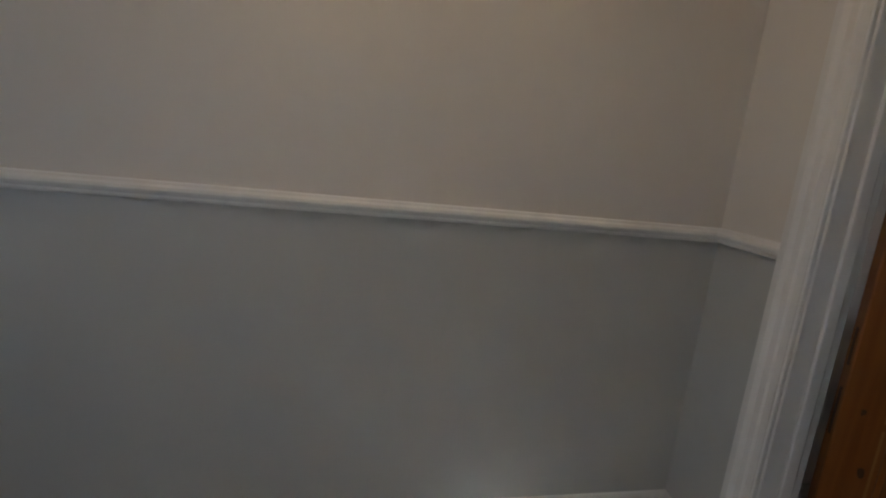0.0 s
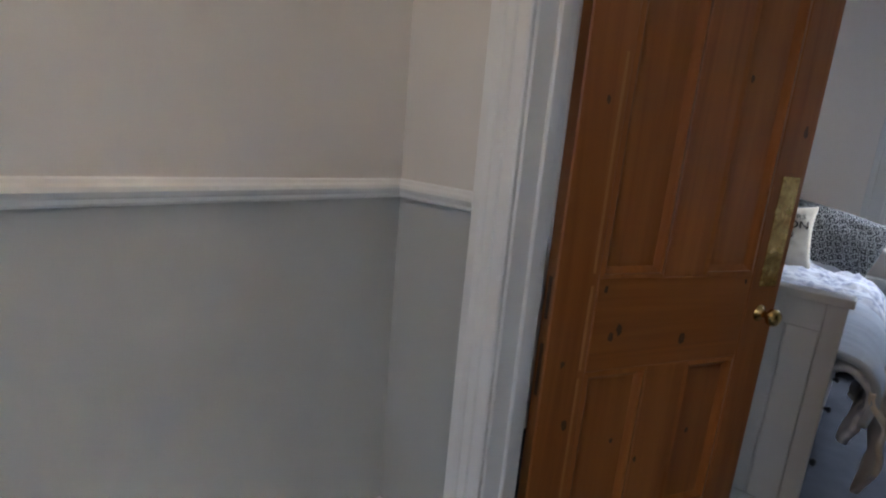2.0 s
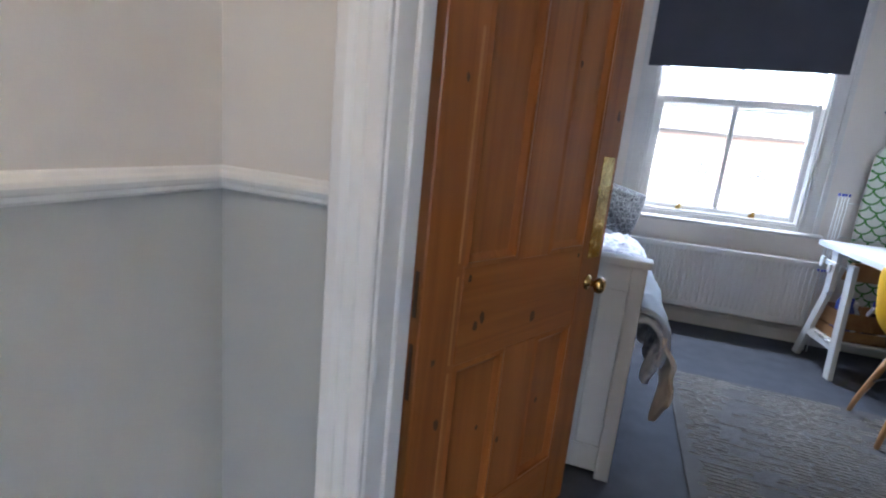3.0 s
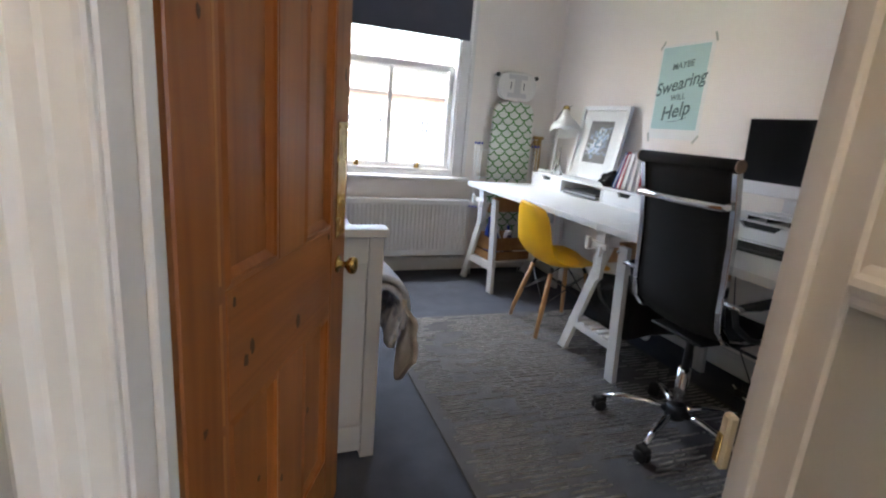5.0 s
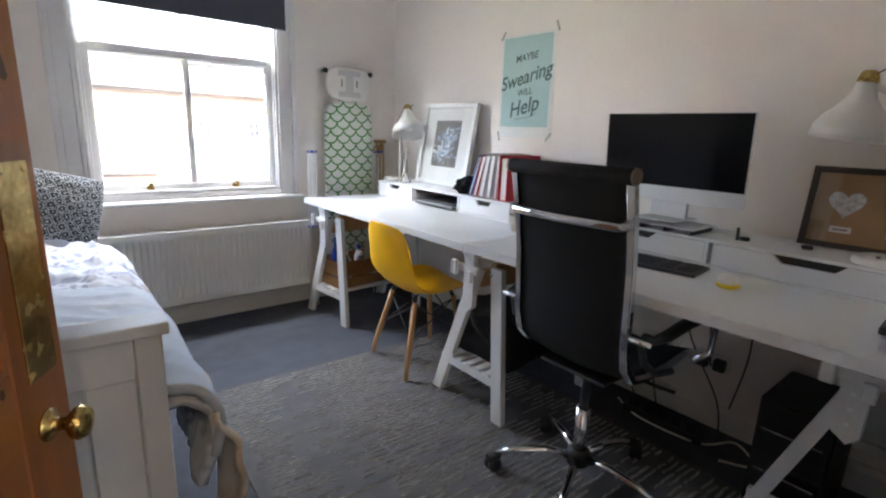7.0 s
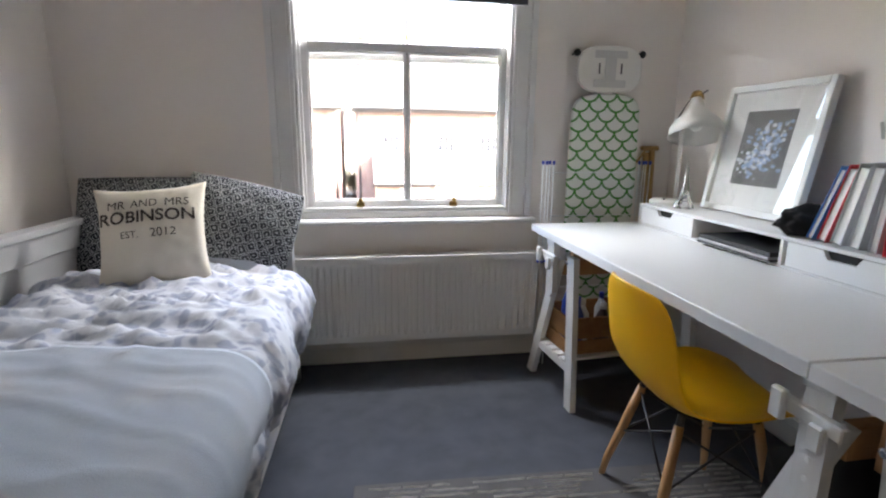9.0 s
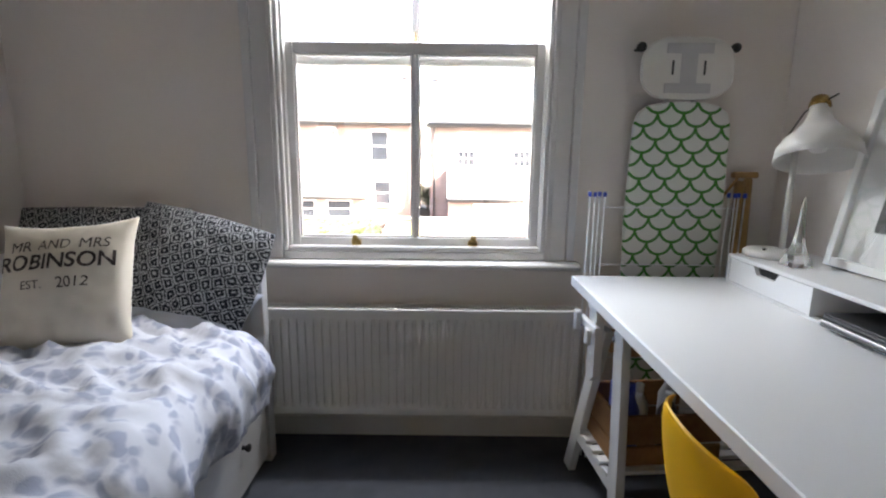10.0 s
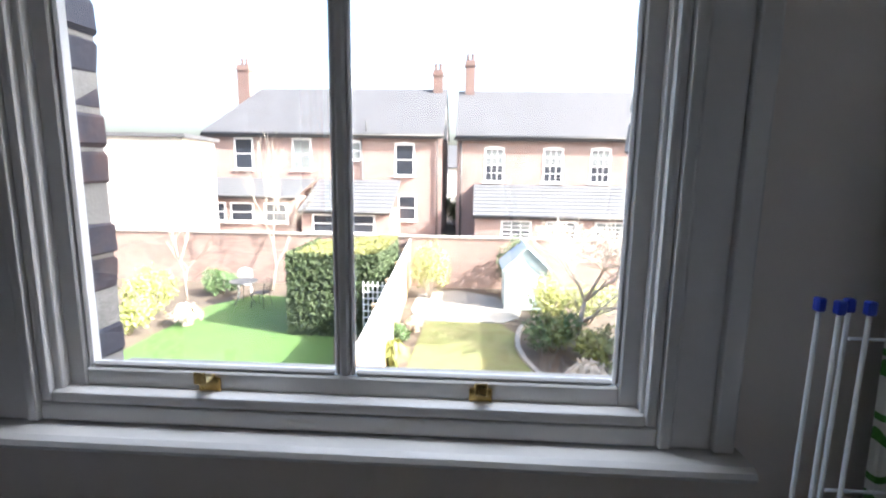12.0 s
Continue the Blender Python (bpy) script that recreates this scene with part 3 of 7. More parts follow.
def fabric(name, color, second, pattern, var=0.05):
    m = material(name, color, 0.92, var=var, scale=5, bump=0.35, fine=380, spec=0.2)
    n, l, b = nodes_of(m)
    tc, mp = n.new("ShaderNodeTexCoord"), n.new("ShaderNodeMapping")
    l.new(tc.outputs["Object"], mp.inputs["Vector"])
    mix = n.new("ShaderNodeMix")
    mix.data_type = "RGBA"
    r = n.new("ShaderNodeValToRGB")
    if pattern == "blotch":
        v = n.new("ShaderNodeTexVoronoi")
        v.inputs["Scale"].default_value = 17
        w = n.new("ShaderNodeTexNoise")
        w.inputs["Scale"].default_value = 9
        ad = n.new("ShaderNodeVectorMath")
        ad.operation = "ADD"
        sc = n.new("ShaderNodeVectorMath")
        sc.operation = "SCALE"
        sc.inputs["Scale"].default_value = 0.22
        l.new(mp.outputs[0], w.inputs["Vector"])
        l.new(w.outputs["Color"], sc.inputs[0])
        l.new(mp.outputs[0], ad.inputs[0])
        l.new(sc.outputs[0], ad.inputs[1])
        l.new(ad.outputs[0], v.inputs["Vector"])
        src = v.outputs["Distance"]
        r.color_ramp.elements[0].position, r.color_ramp.elements[1].position = 0.30, 0.52
    elif pattern == "rose":
        v = n.new("ShaderNodeTexVoronoi")
        v.feature, v.voronoi_dimensions = "DISTANCE_TO_EDGE", "2D"
        mp.inputs["Rotation"].default_value = (radians(90), 0, radians(30))
        v.inputs["Scale"].default_value, v.inputs["Randomness"].default_value = 27, 0.3
        petal = n.new("ShaderNodeTexNoise")
        petal.inputs["Scale"].default_value, petal.inputs["Detail"].default_value = 95, 2
        l.new(mp.outputs[0], petal.inputs["Vector"])
        bend = n.new("ShaderNodeVectorMath")
        bend.operation = "MULTIPLY_ADD"
        bend.inputs[1].default_value = (0.012, 0.012, 0.012)
        l.new(petal.outputs["Color"], bend.inputs[0])
        l.new(mp.outputs[0], bend.inputs[2])
        l.new(bend.outputs[0], v.inputs["Vector"])
        mu = n.new("ShaderNodeMath")
        mu.operation = "MULTIPLY_ADD"
        mu.inputs[1].default_value, mu.inputs[2].default_value = 19, -0.6
        si = n.new("ShaderNodeMath")
        si.operation = "SINE"
        l.new(v.outputs["Distance"], mu.inputs[0])
        l.new(mu.outputs[0], si.inputs[0])
        gap = n.new("ShaderNodeMath")
        gap.operation = "MULTIPLY_ADD"
        gap.inputs[1].default_value = 2.6
        lift = n.new("ShaderNodeMath")
        lift.inputs[1].default_value = -1.35
        l.new(petal.outputs["Fac"], gap.inputs[0])
        l.new(si.outputs[0], lift.inputs[0])
        l.new(lift.outputs[0], gap.inputs[2])
        src = gap.outputs[0]
        r.color_ramp.elements[0].position, r.color_ramp.elements[1].position = 0.1, 0.75
    else:
        v = n.new("ShaderNodeTexNoise")
        v.inputs["Scale"].default_value, v.inputs["Detail"].default_value = 3.2, 4
        l.new(mp.outputs[0], v.inputs["Vector"])
        src = v.outputs["Fac"]
        r.color_ramp.elements[0].position, r.color_ramp.elements[1].position = 0.48, 0.62
    l.new(src, r.inputs["Fac"])
    l.new(r.outputs["Color"], mix.inputs["Factor"])
    mix.inputs["A"].default_value, mix.inputs["B"].default_value = (*color, 1), (*second, 1)
    l.new(mix.outputs["Result"], b.inputs["Base Color"])
    return m


DUVET = fabric("leaf_print_cotton", (0.36, 0.39, 0.50), (0.60, 0.62, 0.68), "blotch")
SHEET = fabric("pale_reverse_cotton", (0.50, 0.545, 0.62), (0.54, 0.555, 0.60), "plain")
THROW = fabric("mottled_fleece", (0.72, 0.66, 0.60), (0.48, 0.38, 0.31), "plain")
ROSE = fabric("charcoal_rose_print", (0.024, 0.027, 0.033), (0.43, 0.44, 0.45), "rose")
CREAM = material("cream_canvas", (0.70, 0.64, 0.54), 0.9, var=0.04, scale=7, bump=0.5, fine=520)


def cover(name, y0, y1, rise, over, hang, seed, mat, label, category, ny=70, crease=1.0):
    """Bedding that lies on the mattress, bulges over its front edge and hangs there."""
    top = 0.53 + rise
    c = thing(name, BED, label, category)
    nx = 56
    bm = BM()
    grid = []
    for j in range(ny + 1):
        y = y0 + (y1 - y0) * j / ny
        row = []
        for i in range(nx + 1):
            s = i / nx
            wide = BW - 0.06
            length = wide + 0.18 + hang * (0.85 + 0.25 * noise.noise(Vector((y * 2.3, seed, 0))))
            d = s * length
            p = Vector((y * 3.1 + seed, d * 4.3, 0))
            wp = Vector((y * 7.5 + d * 2.2 + 0.5 * noise.noise(p), d * 3.4 - y * 1.4, seed))
            ridge = (1 - abs(noise.noise(wp)) * 2.2) ** 3 if abs(noise.noise(wp)) < 0.45 else 0
            ridge2 = (1 - abs(noise.noise(wp * 2.1 + Vector((3, 1, 7)))) * 2.4) ** 2 if abs(noise.noise(wp * 2.1 + Vector((3, 1, 7)))) < 0.41 else 0
            wr = (0.022 * noise.noise(p) + 0.026 * ridge + 0.012 * ridge2 + 0.006 * noise.noise(p * 5.2)) * crease
            bulge = over + 0.02 * noise.noise(Vector((y * 4, seed + 3, 1)))
            if d < wide:
                x = -BW + 0.06 + d
                lift = 0.025 * math.sin(math.pi * d / wide)
                z = top + lift + wr
            else:
                a = min((d - wide) / 0.18, 1)
                x = bulge * math.sin(a * math.pi / 2) + wr * 0.45 * a
                z = top - 0.11 * (1 - math.cos(a * math.pi / 2)) + wr * (1 - a)
                if d > wide + 0.18:
                    e = d - wide - 0.18
                    x += wr * 0.2 - 0.10 * min(e / 0.25, 1) * 0.6 + 0.006 * math.sin(y * 24 + seed)
                    z -= e
            row.append(bm.verts.new((x, y + 0.006 * noise.noise(Vector((x * 9, y * 3, seed))), z)))
        grid.append(row)
    for a, b in zip(grid, grid[1:]):
        for i in range(nx):
            bm.faces.new((a[i], a[i + 1], b[i + 1], b[i]))
    ob = part("cloth", bm, mat, c, smooth=True)
    so = ob.modifiers.new("thick", "SOLIDIFY")
    so.thickness, so.offset = 0.022, 0
    return c


cover("duvet", 0.07, 1.78, 0.085, 0.10, 0.14, 2.0, DUVET, "crumpled white duvet with pale lilac leaf print on the bed", "duvet", 110, 1.2)
cover("folded_duvet_end", 0.062, 0.90, 0.128, 0.115, 0.10, 7.0, SHEET, "pale blue-grey reverse of the duvet folded over the foot end", "duvet", 60, 0.26)
thr = thing("throw_blanket", BED, "mottled beige fleece throw hanging over the bed side", "blanket")
bm = BM()
grid = []
for j in range(25):
    v = j / 24
    row = []
    for i in range(31):
        u = i / 30
        drop = u * (0.22 + 0.20 * math.exp(-((v - 0.42) / 0.30) ** 2) - 0.10 * v) + 0.012 * noise.noise(Vector((v * 5, 1, 3)))
        y = 0.058 + 0.36 * v * (1 - 0.12 * u) + 0.010 * noise.noise(Vector((u * 4, v * 4, 3)))
        x = 0.10 + 0.045 * math.sin(u * 2.2) + 0.010 * math.sin(v * 9 + u * 1.5) * (0.3 + u) + 0.014 * noise.noise(Vector((u * 4, v * 5, 9)))
        row.append(bm.verts.new((x, y, 0.575 - drop)))
    grid.append(row)
for a, b in zip(grid, grid[1:]):
    for i in range(30):
        bm.faces.new((a[i], a[i + 1], b[i + 1], b[i]))
ob = part("cloth", bm, THROW, thr, smooth=True)
so = ob.modifiers.new("thick", "SOLIDIFY")
so.thickness, so.offset = 0.016, 0


def cushion_depth(u, v, depth, seed):
    e = max(0.0, (1 - u * u)) ** 0.55 * max(0.0, (1 - v * v)) ** 0.55
    return depth * e * (1 + 0.10 * noise.noise(Vector((u * 2, v * 2, seed)))) + 0.004


def cushion(name, m, w, h, depth, mat, label, category, seed, group="", pinch=0.10):
    """A stuffed cushion in the local x, z plane; its face looks to minus y."""
    c = thing(name, m, label, category, group)
    bm = BM()
    n = 30
    sides = []
    for sgn in (-1, 1):
        g = []
        for j in range(n + 1):
            row = []
            for i in range(n + 1):
                u, v = 2 * i / n - 1, 2 * j / n - 1
                pin = 1 - pinch * (1 - abs(u) ** 2) * abs(v) ** 6
                pinx = 1 - pinch * (1 - abs(v) ** 2) * abs(u) ** 6
                wr = 0.008 * noise.noise(Vector((u * 5, v * 5 + sgn, seed))) * (1 - max(abs(u), abs(v)) ** 8)
                row.append(bm.verts.new((u * w / 2 * pinx, sgn * (cushion_depth(u, v, depth / 2, seed)) + wr, h / 2 + v * h / 2 * pin)))
            g.append(row)
        sides.append(g)
    for sgn, g in zip((-1, 1), sides):
        for a, b in zip(g, g[1:]):
            for i in range(n):
                q = (a[i], a[i + 1], b[i + 1], b[i])
                bm.faces.new(q if sgn < 0 else q[::-1])
    bmesh.ops.remove_doubles(bm, verts=bm.verts, dist=0.0001)
    a, b = sides
    edge = [(0, i) for i in range(n)] + [(j, n) for j in range(n)] + [(n, n - i) for i in range(n)] + [(n - j, 0) for j in range(n)]
    for k in range(len(edge)):
        p, q = edge[k], edge[(k + 1) % len(edge)]
        vs = (a[p[0]][p[1]], a[q[0]][q[1]], b[q[0]][q[1]], b[p[0]][p[1]])
        if all(v.is_valid for v in vs):
            bm.faces.new(vs)
    part("cover", bm, mat, c, smooth=True)
    return c


cushion("pillow", pose(0.345, 4.85, 0.63, -28, 13, -6), 0.49, 0.40, 0.215, ROSE, "charcoal pillow with a white rose print leaning on the headboard", "pillow", 1, "patterned pillows", -0.05)
cushion("pillow", pose(0.05, 4.94, 0.625, -20, 0, 4), 0.60, 0.40, 0.15, ROSE, "charcoal rose-print pillow tucked behind the others", "pillow", 2, "patterned pillows", -0.02)
cushion("white_pillow", pose(0.335, 4.765, 0.57, -62, 4, -4), 0.52, 0.30, 0.18, SHEET, "white pillow lying flat under the patterned ones", "pillow", 5)
CUSH = pose(0.185, 4.60, 0.63, -24, -4, 6)
cu = cushion("cushion", CUSH, 0.39, 0.40, 0.13, CREAM, "square cream canvas cushion with printed dark lettering", "cushion", 3)
INK = material("dark_brown_print", (0.05, 0.035, 0.03), 0.85, var=0.15, bump=0.1)


def on_cushion(co):
    u, v = co.x / 0.195, (co.z - 0.20) / 0.20
    wr = 0.008 * noise.noise(Vector((u * 5, v * 5 - 1, 3))) * (1 - max(abs(u), abs(v)) ** 8)
    return Vector((co.x, -cushion_depth(u, v, 0.065, 3) + wr - 0.0022 + (co.y * 0.5), co.z))


for body, size, x, z, bold in (("MR", 0.045, -0.107, 0.300, 0.0), ("AND", 0.042, -0.012, 0.302, 0.0), ("MRS", 0.045, 0.098, 0.300, 0.0), ("ROBINSON", 0.064, -0.004, 0.243, 0.0012), ("EST.", 0.034, -0.062, 0.186, 0.0), ("2012", 0.044, 0.05, 0.184, 0.0)):
    lettering("lettering", body, size, INK, cu, Matrix.Translation((x, 0, z)) @ pose(0, 0, 0, 90), 0.0003, on_cushion, bold=bold)

# ---- radiator ----
rad = thing("radiator", pose(0.587, 5.10, 0.165), "long white panel radiator under the window", "radiator")
RL, RH = 1.243, 0.44
bm = BM()
n = 37
pts = [(0.0, 0.0), (0.018, 0.0)]
step = (RL - 0.036) / n
for i in range(n):
    x = 0.018 + i * step
    pts += [(x + step * 0.22, 0.0), (x + step * 0.34, 0.009), (x + step * 0.66, 0.009), (x + step * 0.78, 0.0)]
pts += [(RL, 0.0)]
prev = None
for x, d in pts:
    col = [bm.verts.new((x, d * k, z)) for z, k in ((0.0, 0), (0.03, 0), (0.055, 1), (RH - 0.055, 1), (RH - 0.03, 0), (RH, 0))]
    if prev:
        for a in range(5):
            bm.faces.new((prev[a], col[a], col[a + 1], prev[a + 1]))
    prev = col
part("front_panel", bm, RAD_PAINT, rad)
part("back_panel", bx(0.0, RL, 0.07, 0.08, 0, RH, 0.003), RAD_PAINT, rad)
for x in (-0.004, RL):
    part("end_cover", bx(x, x + 0.004, -0.001, 0.081, -0.003, RH + 0.006, 0.001), RAD_PAINT, rad)
# dark sheet below the slats paints the shade inside the radiator
g = part("top_grille", bx(0.0005, RL - 0.0005, 0.001, 0.0785, RH - 0.012, RH - 0.006), CAVITY_SHADE, rad)
part("grille_edge", bx(0.0005, RL - 0.0005, -0.001, 0.008, RH - 0.004, RH + 0.006, 0.002), RAD_PAINT, rad)
part("grille_edge", bx(0.0005, RL - 0.0005, 0.072, 0.081, RH - 0.004, RH + 0.006, 0.002), RAD_PAINT, rad)
slat = mesh_of("slat", bx(-0.0028, 0.0028, 0.008, 0.072, RH - 0.005, RH + 0.005), RAD_PAINT)
for i in range(100):
    o = new("slat", slat)
    o.parent = rad
    o.location = (0.008 + i * (RL - 0.016) / 99, 0, 0)
part("valve", tube(BM(), [(-0.03, 0.04, -0.165), (-0.03, 0.04, 0.03), (-0.004, 0.04, 0.03)], 0.009, 10), CHROME, rad)
part("wall_bracket", bx(0.2, 0.24, 0.08, 0.137, 0.05, 0.35), RAD_PAINT, rad)
part("wall_bracket", bx(0.99, 1.03, 0.08, 0.137, 0.05, 0.35), RAD_PAINT, rad)

# ---- long desk: two table tops on three trestles ----
ZT = 0.781
for y0, y1 in ((3.436, 5.003), (1.935, 3.433)):
    t = thing("table_top", pose(1.755, y0, ZT - 0.034), "white laminate table top lying on trestles", "table top", "long desk")
    part("board", bx(0.0025, 0.80, 0.0025, y1 - y0 - 0.0025, 0, 0.034, 0.0015), WHITE_LAM, t)
    part("edge_band", bx(0, 0.0023, 0, y1 - y0, 0.0005, 0.0335, 0.0008), WHITE_LAM, t)


def trestle(x, y, turn, label, shelf=True, lw=0.062):
    """Two uneven A-shaped ends of flat boards, a pine beam between them and drilled height posts in front."""
    t = thing("trestle", pose(x, y, 0, 0, 0, turn), label, "trestle", "adjustable trestles")
    side = Matrix(((0, 0, 1, 0), (1, 0, 0, 0), (0, 1, 0, 0), (0, 0, 0, 1)))
    for k, x in enumerate((0.0, 0.60)):
        for poly in ([(-0.238, 0), (lw - 0.238, 0), (lw - 0.186, 0.69), (-0.186, 0.69)], [(0.240 - lw, 0), (0.240, 0), (-0.004, 0.66), (-0.004 - lw, 0.66)]):
            leg = part("leg", prism(BM(), poly, x, x + 0.028, side), WHITE_WOOD, t)
            md = leg.modifiers.new("soft", "BEVEL")
            md.width, md.segments = 0.003, 2
        part("tie", bx(x + 0.002, x + 0.026, -0.178, 0.176, 0.165, 0.205, 0.003), WHITE_WOOD, t)
        out = -1 if k == 0 else 1
        xa, xb = sorted((x + (0 if k == 0 else 0.028) + out * 0.0005, x + (0 if k == 0 else 0.028) + out * 0.026))
        p = part("height_post", prism(BM(), [(-0.050, 0.50), (-0.024, 0.475), (0.012, 0.50), (0.012, 0.7165), (-0.050, 0.7165)], xa, xb, side), WHITE_WOOD, t)
        face = xa if k == 0 else xb
        # discs, not bores: front ones painted pale as light coming through, rear ones dark
        for h in range(3):
            part("hole", lathe(BM(), [(0.0065, 0), (0.0065, 0.0012)], 10, pose(face, -0.018, 0.53 + 0.042 * h, 0, 90 * out, 0)), CAVITY_SHADE if k else PAPER, p)
        part("clamp", bx(min(face, face + out * 0.02), max(face, face + out * 0.02), -0.09, 0.055, 0.652, 0.682, 0.003), WHITE_WOOD, t)
        part("clamp_lug", bx(min(face + out * 0.0205, face + out * 0.038), max(face + out * 0.0205, face + out * 0.038), 0.022, 0.055, 0.635, 0.700, 0.004), WHITE_WOOD, t)
        part("clamp_lug", bx(min(face + out * 0.0205, face + out * 0.034), max(face + out * 0.0205, face + out * 0.034), -0.066, -0.034, 0.615, 0.668, 0.004), WHITE_WOOD, t)
        part("bolt", lathe(BM(), [(0.010, 0), (0.010, 0.004), (0.005, 0.006)], 10, pose(x if k == 0 else x + 0.028, -0.13, 0.66, 0, 90 * out, 0)), CHROME, t)
    part("top_beam", bx(0.0285, 0.5995, -0.13, -0.095, 0.60, 0.70, 0.002), BEECH, t, "bare wood beam")
    part("top_beam", bx(0.0285, 0.5995, -0.045, -0.01, 0.58, 0.65, 0.002), BEECH, t, "bare wood beam")
    part("support_bar", bx(-0.03, 0.655, -0.055, 0.018, 0.7167, ZT - 0.0345, 0.002), WHITE_WOOD, t)
    for k in range(5 if shelf else 0):
        yy = -0.15 + k * 0.060
        part("shelf_slat", bx(0.0, 0.627, yy, yy + 0.036, 0.2055, 0.2195, 0.002), WHITE_WOOD, t)
    return t


for x, y, turn, lab in ((1.80, 4.81, 5, "white wooden trestle carrying the window end of the desk"), (1.82, 3.457, 0, "white wooden trestle under the joint of the table tops"), (1.98, 2.17, 0, "white wooden trestle beside the black computer case")):
    trestle(x, y, turn, lab, y > 3, 0.062 if y > 3 else 0.042)

# ---- drawer units on the desk ----


def desk_unit(y_far, cells, label):
    """cells: lengths towards the door and whether each holds a drawer."""
    u = thing("drawer_unit", pose(2.278, y_far, ZT + 0.0005), label, "drawer unit", "desk drawer units")
    tot = sum(c[0] for c in cells)
    part("top", bx(0, 0.285, -tot, 0, 0.090, 0.102, 0.0015), WHITE_LAM, u)
    part("base", bx(0, 0.285, -tot, 0, 0.0, 0.008, 0.001), WHITE_LAM, u)
    part("back", bx(0.279, 0.285, -tot, 0, 0.0085, 0.0895), WHITE_LAM, u)
    y = 0
    part("divider", bx(0, 0.2785, -0.012, 0, 0.0085, 0.0895), WHITE_LAM, u)
    for ln, dr in cells:
        y -= ln
        part("divider", bx(0, 0.2785, y, y + 0.012, 0.0085, 0.0895), WHITE_LAM, u)
        if dr:
            c = y + ln / 2
            a, b = y + 0.014, y + ln - 0.014
            bm = BM()
            cut = 0.06 if ln < 0.5 else 0.10
            poly = [(a, 0.0105), (b, 0.0105), (b, 0.0875), (c + cut, 0.0875), (c + cut * 0.72, 0.062), (c - cut * 0.72, 0.062), (c - cut, 0.0875), (a, 0.0875)]
            prism(bm, poly, 0.002, 0.016, Matrix(((0, 0, 1, 0), (1, 0, 0, 0), (0, 1, 0, 0), (0, 0, 0, 1))))
            d = part("drawer_front", bm, WHITE_LAM, u)
            # near-black sheet stands in for the shade behind the finger cut-out
            part("shadow_gap", bx(0.0175, 0.019, a + 0.002, b - 0.002, 0.0125, 0.088), CAVITY_SHADE, d)
    return u


desk_unit(4.935, ((0.405, True), (0.455, False), (0.40, True)), "low white drawer unit with an open middle bay on the desk")
desk_unit(3.296, ((0.61, True), (0.61, True)), "low white two-drawer unit on the desk under the computer")
for z, dx, sh in ((0.7905, 0.0, 0), (0.8080, 0.006, 1)):
    lp = thing("laptop", pose(2.252 + dx, 4.10, z), "closed black and silver laptop stacked in the open bay", "laptop", "stacked laptops")
    part("base", bx(0, 0.23, 0, 0.36, 0, 0.009, 0.003), material("laptop_shell", (0.03, 0.03, 0.033), 0.4), lp)
    part("lid", bx(0, 0.23, 0, 0.36, 0.0095, 0.0165, 0.003), BLACK_PLASTIC if sh else material("silver_shell", (0.45, 0.45, 0.46), 0.35, 0.8), lp)

# ---- rug ----
RUG = material("woven_rug", (0.112, 0.110, 0.114), 0.97, var=0.15, scale=10, bump=1.0, fine=380, spec=0.1)
RIB = material("pale_rug_yarn", (0.38, 0.37, 0.355), 0.97, var=0.25, scale=30, bump=1.0, fine=420, spec=0.1)
rug = thing("rug", pose(0.890, 4.226, 0, 0, 0, -2.0), "grey woven rug with rows of pale raised dashes", "rug")
part("weave", bx(0, 1.42, -2.05, 0, 0.001, 0.010, 0.004), RUG, rug)
bm = BM()
rng = random.Random(9)
row = 0
y = -0.03
while y > -2.03:
    x = 0.03 + rng.uniform(0, 0.05)
    while x < 1.36:
        ln = rng.uniform(0.05, 0.20)
        x1 = min(x + ln, 1.39)
        ym = y
        bare = abs((x - 0.36) - 0.16 * math.sin(ym * 2.6) + 0.05 * noise.noise(Vector((ym * 3, 0, 1)))) < 0.055 or abs((x - 0.93) + 0.14 * math.sin(ym * 2.3 + 1) + 0.05 * noise.noise(Vector((ym * 3, 4, 1)))) < 0.055
        if not bare and rng.random() > 0.10:
            k = max(2, int((x1 - x) / 0.02))
            top, bot = [], []
            for i in range(k + 1):
                xx = x + (x1 - x) * i / k
                j = rng.uniform(-0.003, 0.003)
                top.append((bm.verts.new((xx, ym - 0.0056 + j, 0.0095)), bm.verts.new((xx, ym + j, 0.0145 + rng.uniform(-0.0015, 0.001))), bm.verts.new((xx, ym + 0.0056 + j, 0.0095))))
            for a, b in zip(top, top[1:]):
                bm.faces.new((a[0], b[0], b[1], a[1])), bm.faces.new((a[1], b[1], b[2], a[2]))
        x = x1 + rng.uniform(0.006, 0.022)
    y -= 0.0255
    row += 1
ob = part("dash_pattern", bm, RIB, rug)
tagged(ob, "pale wool dashes", kind="stuff")
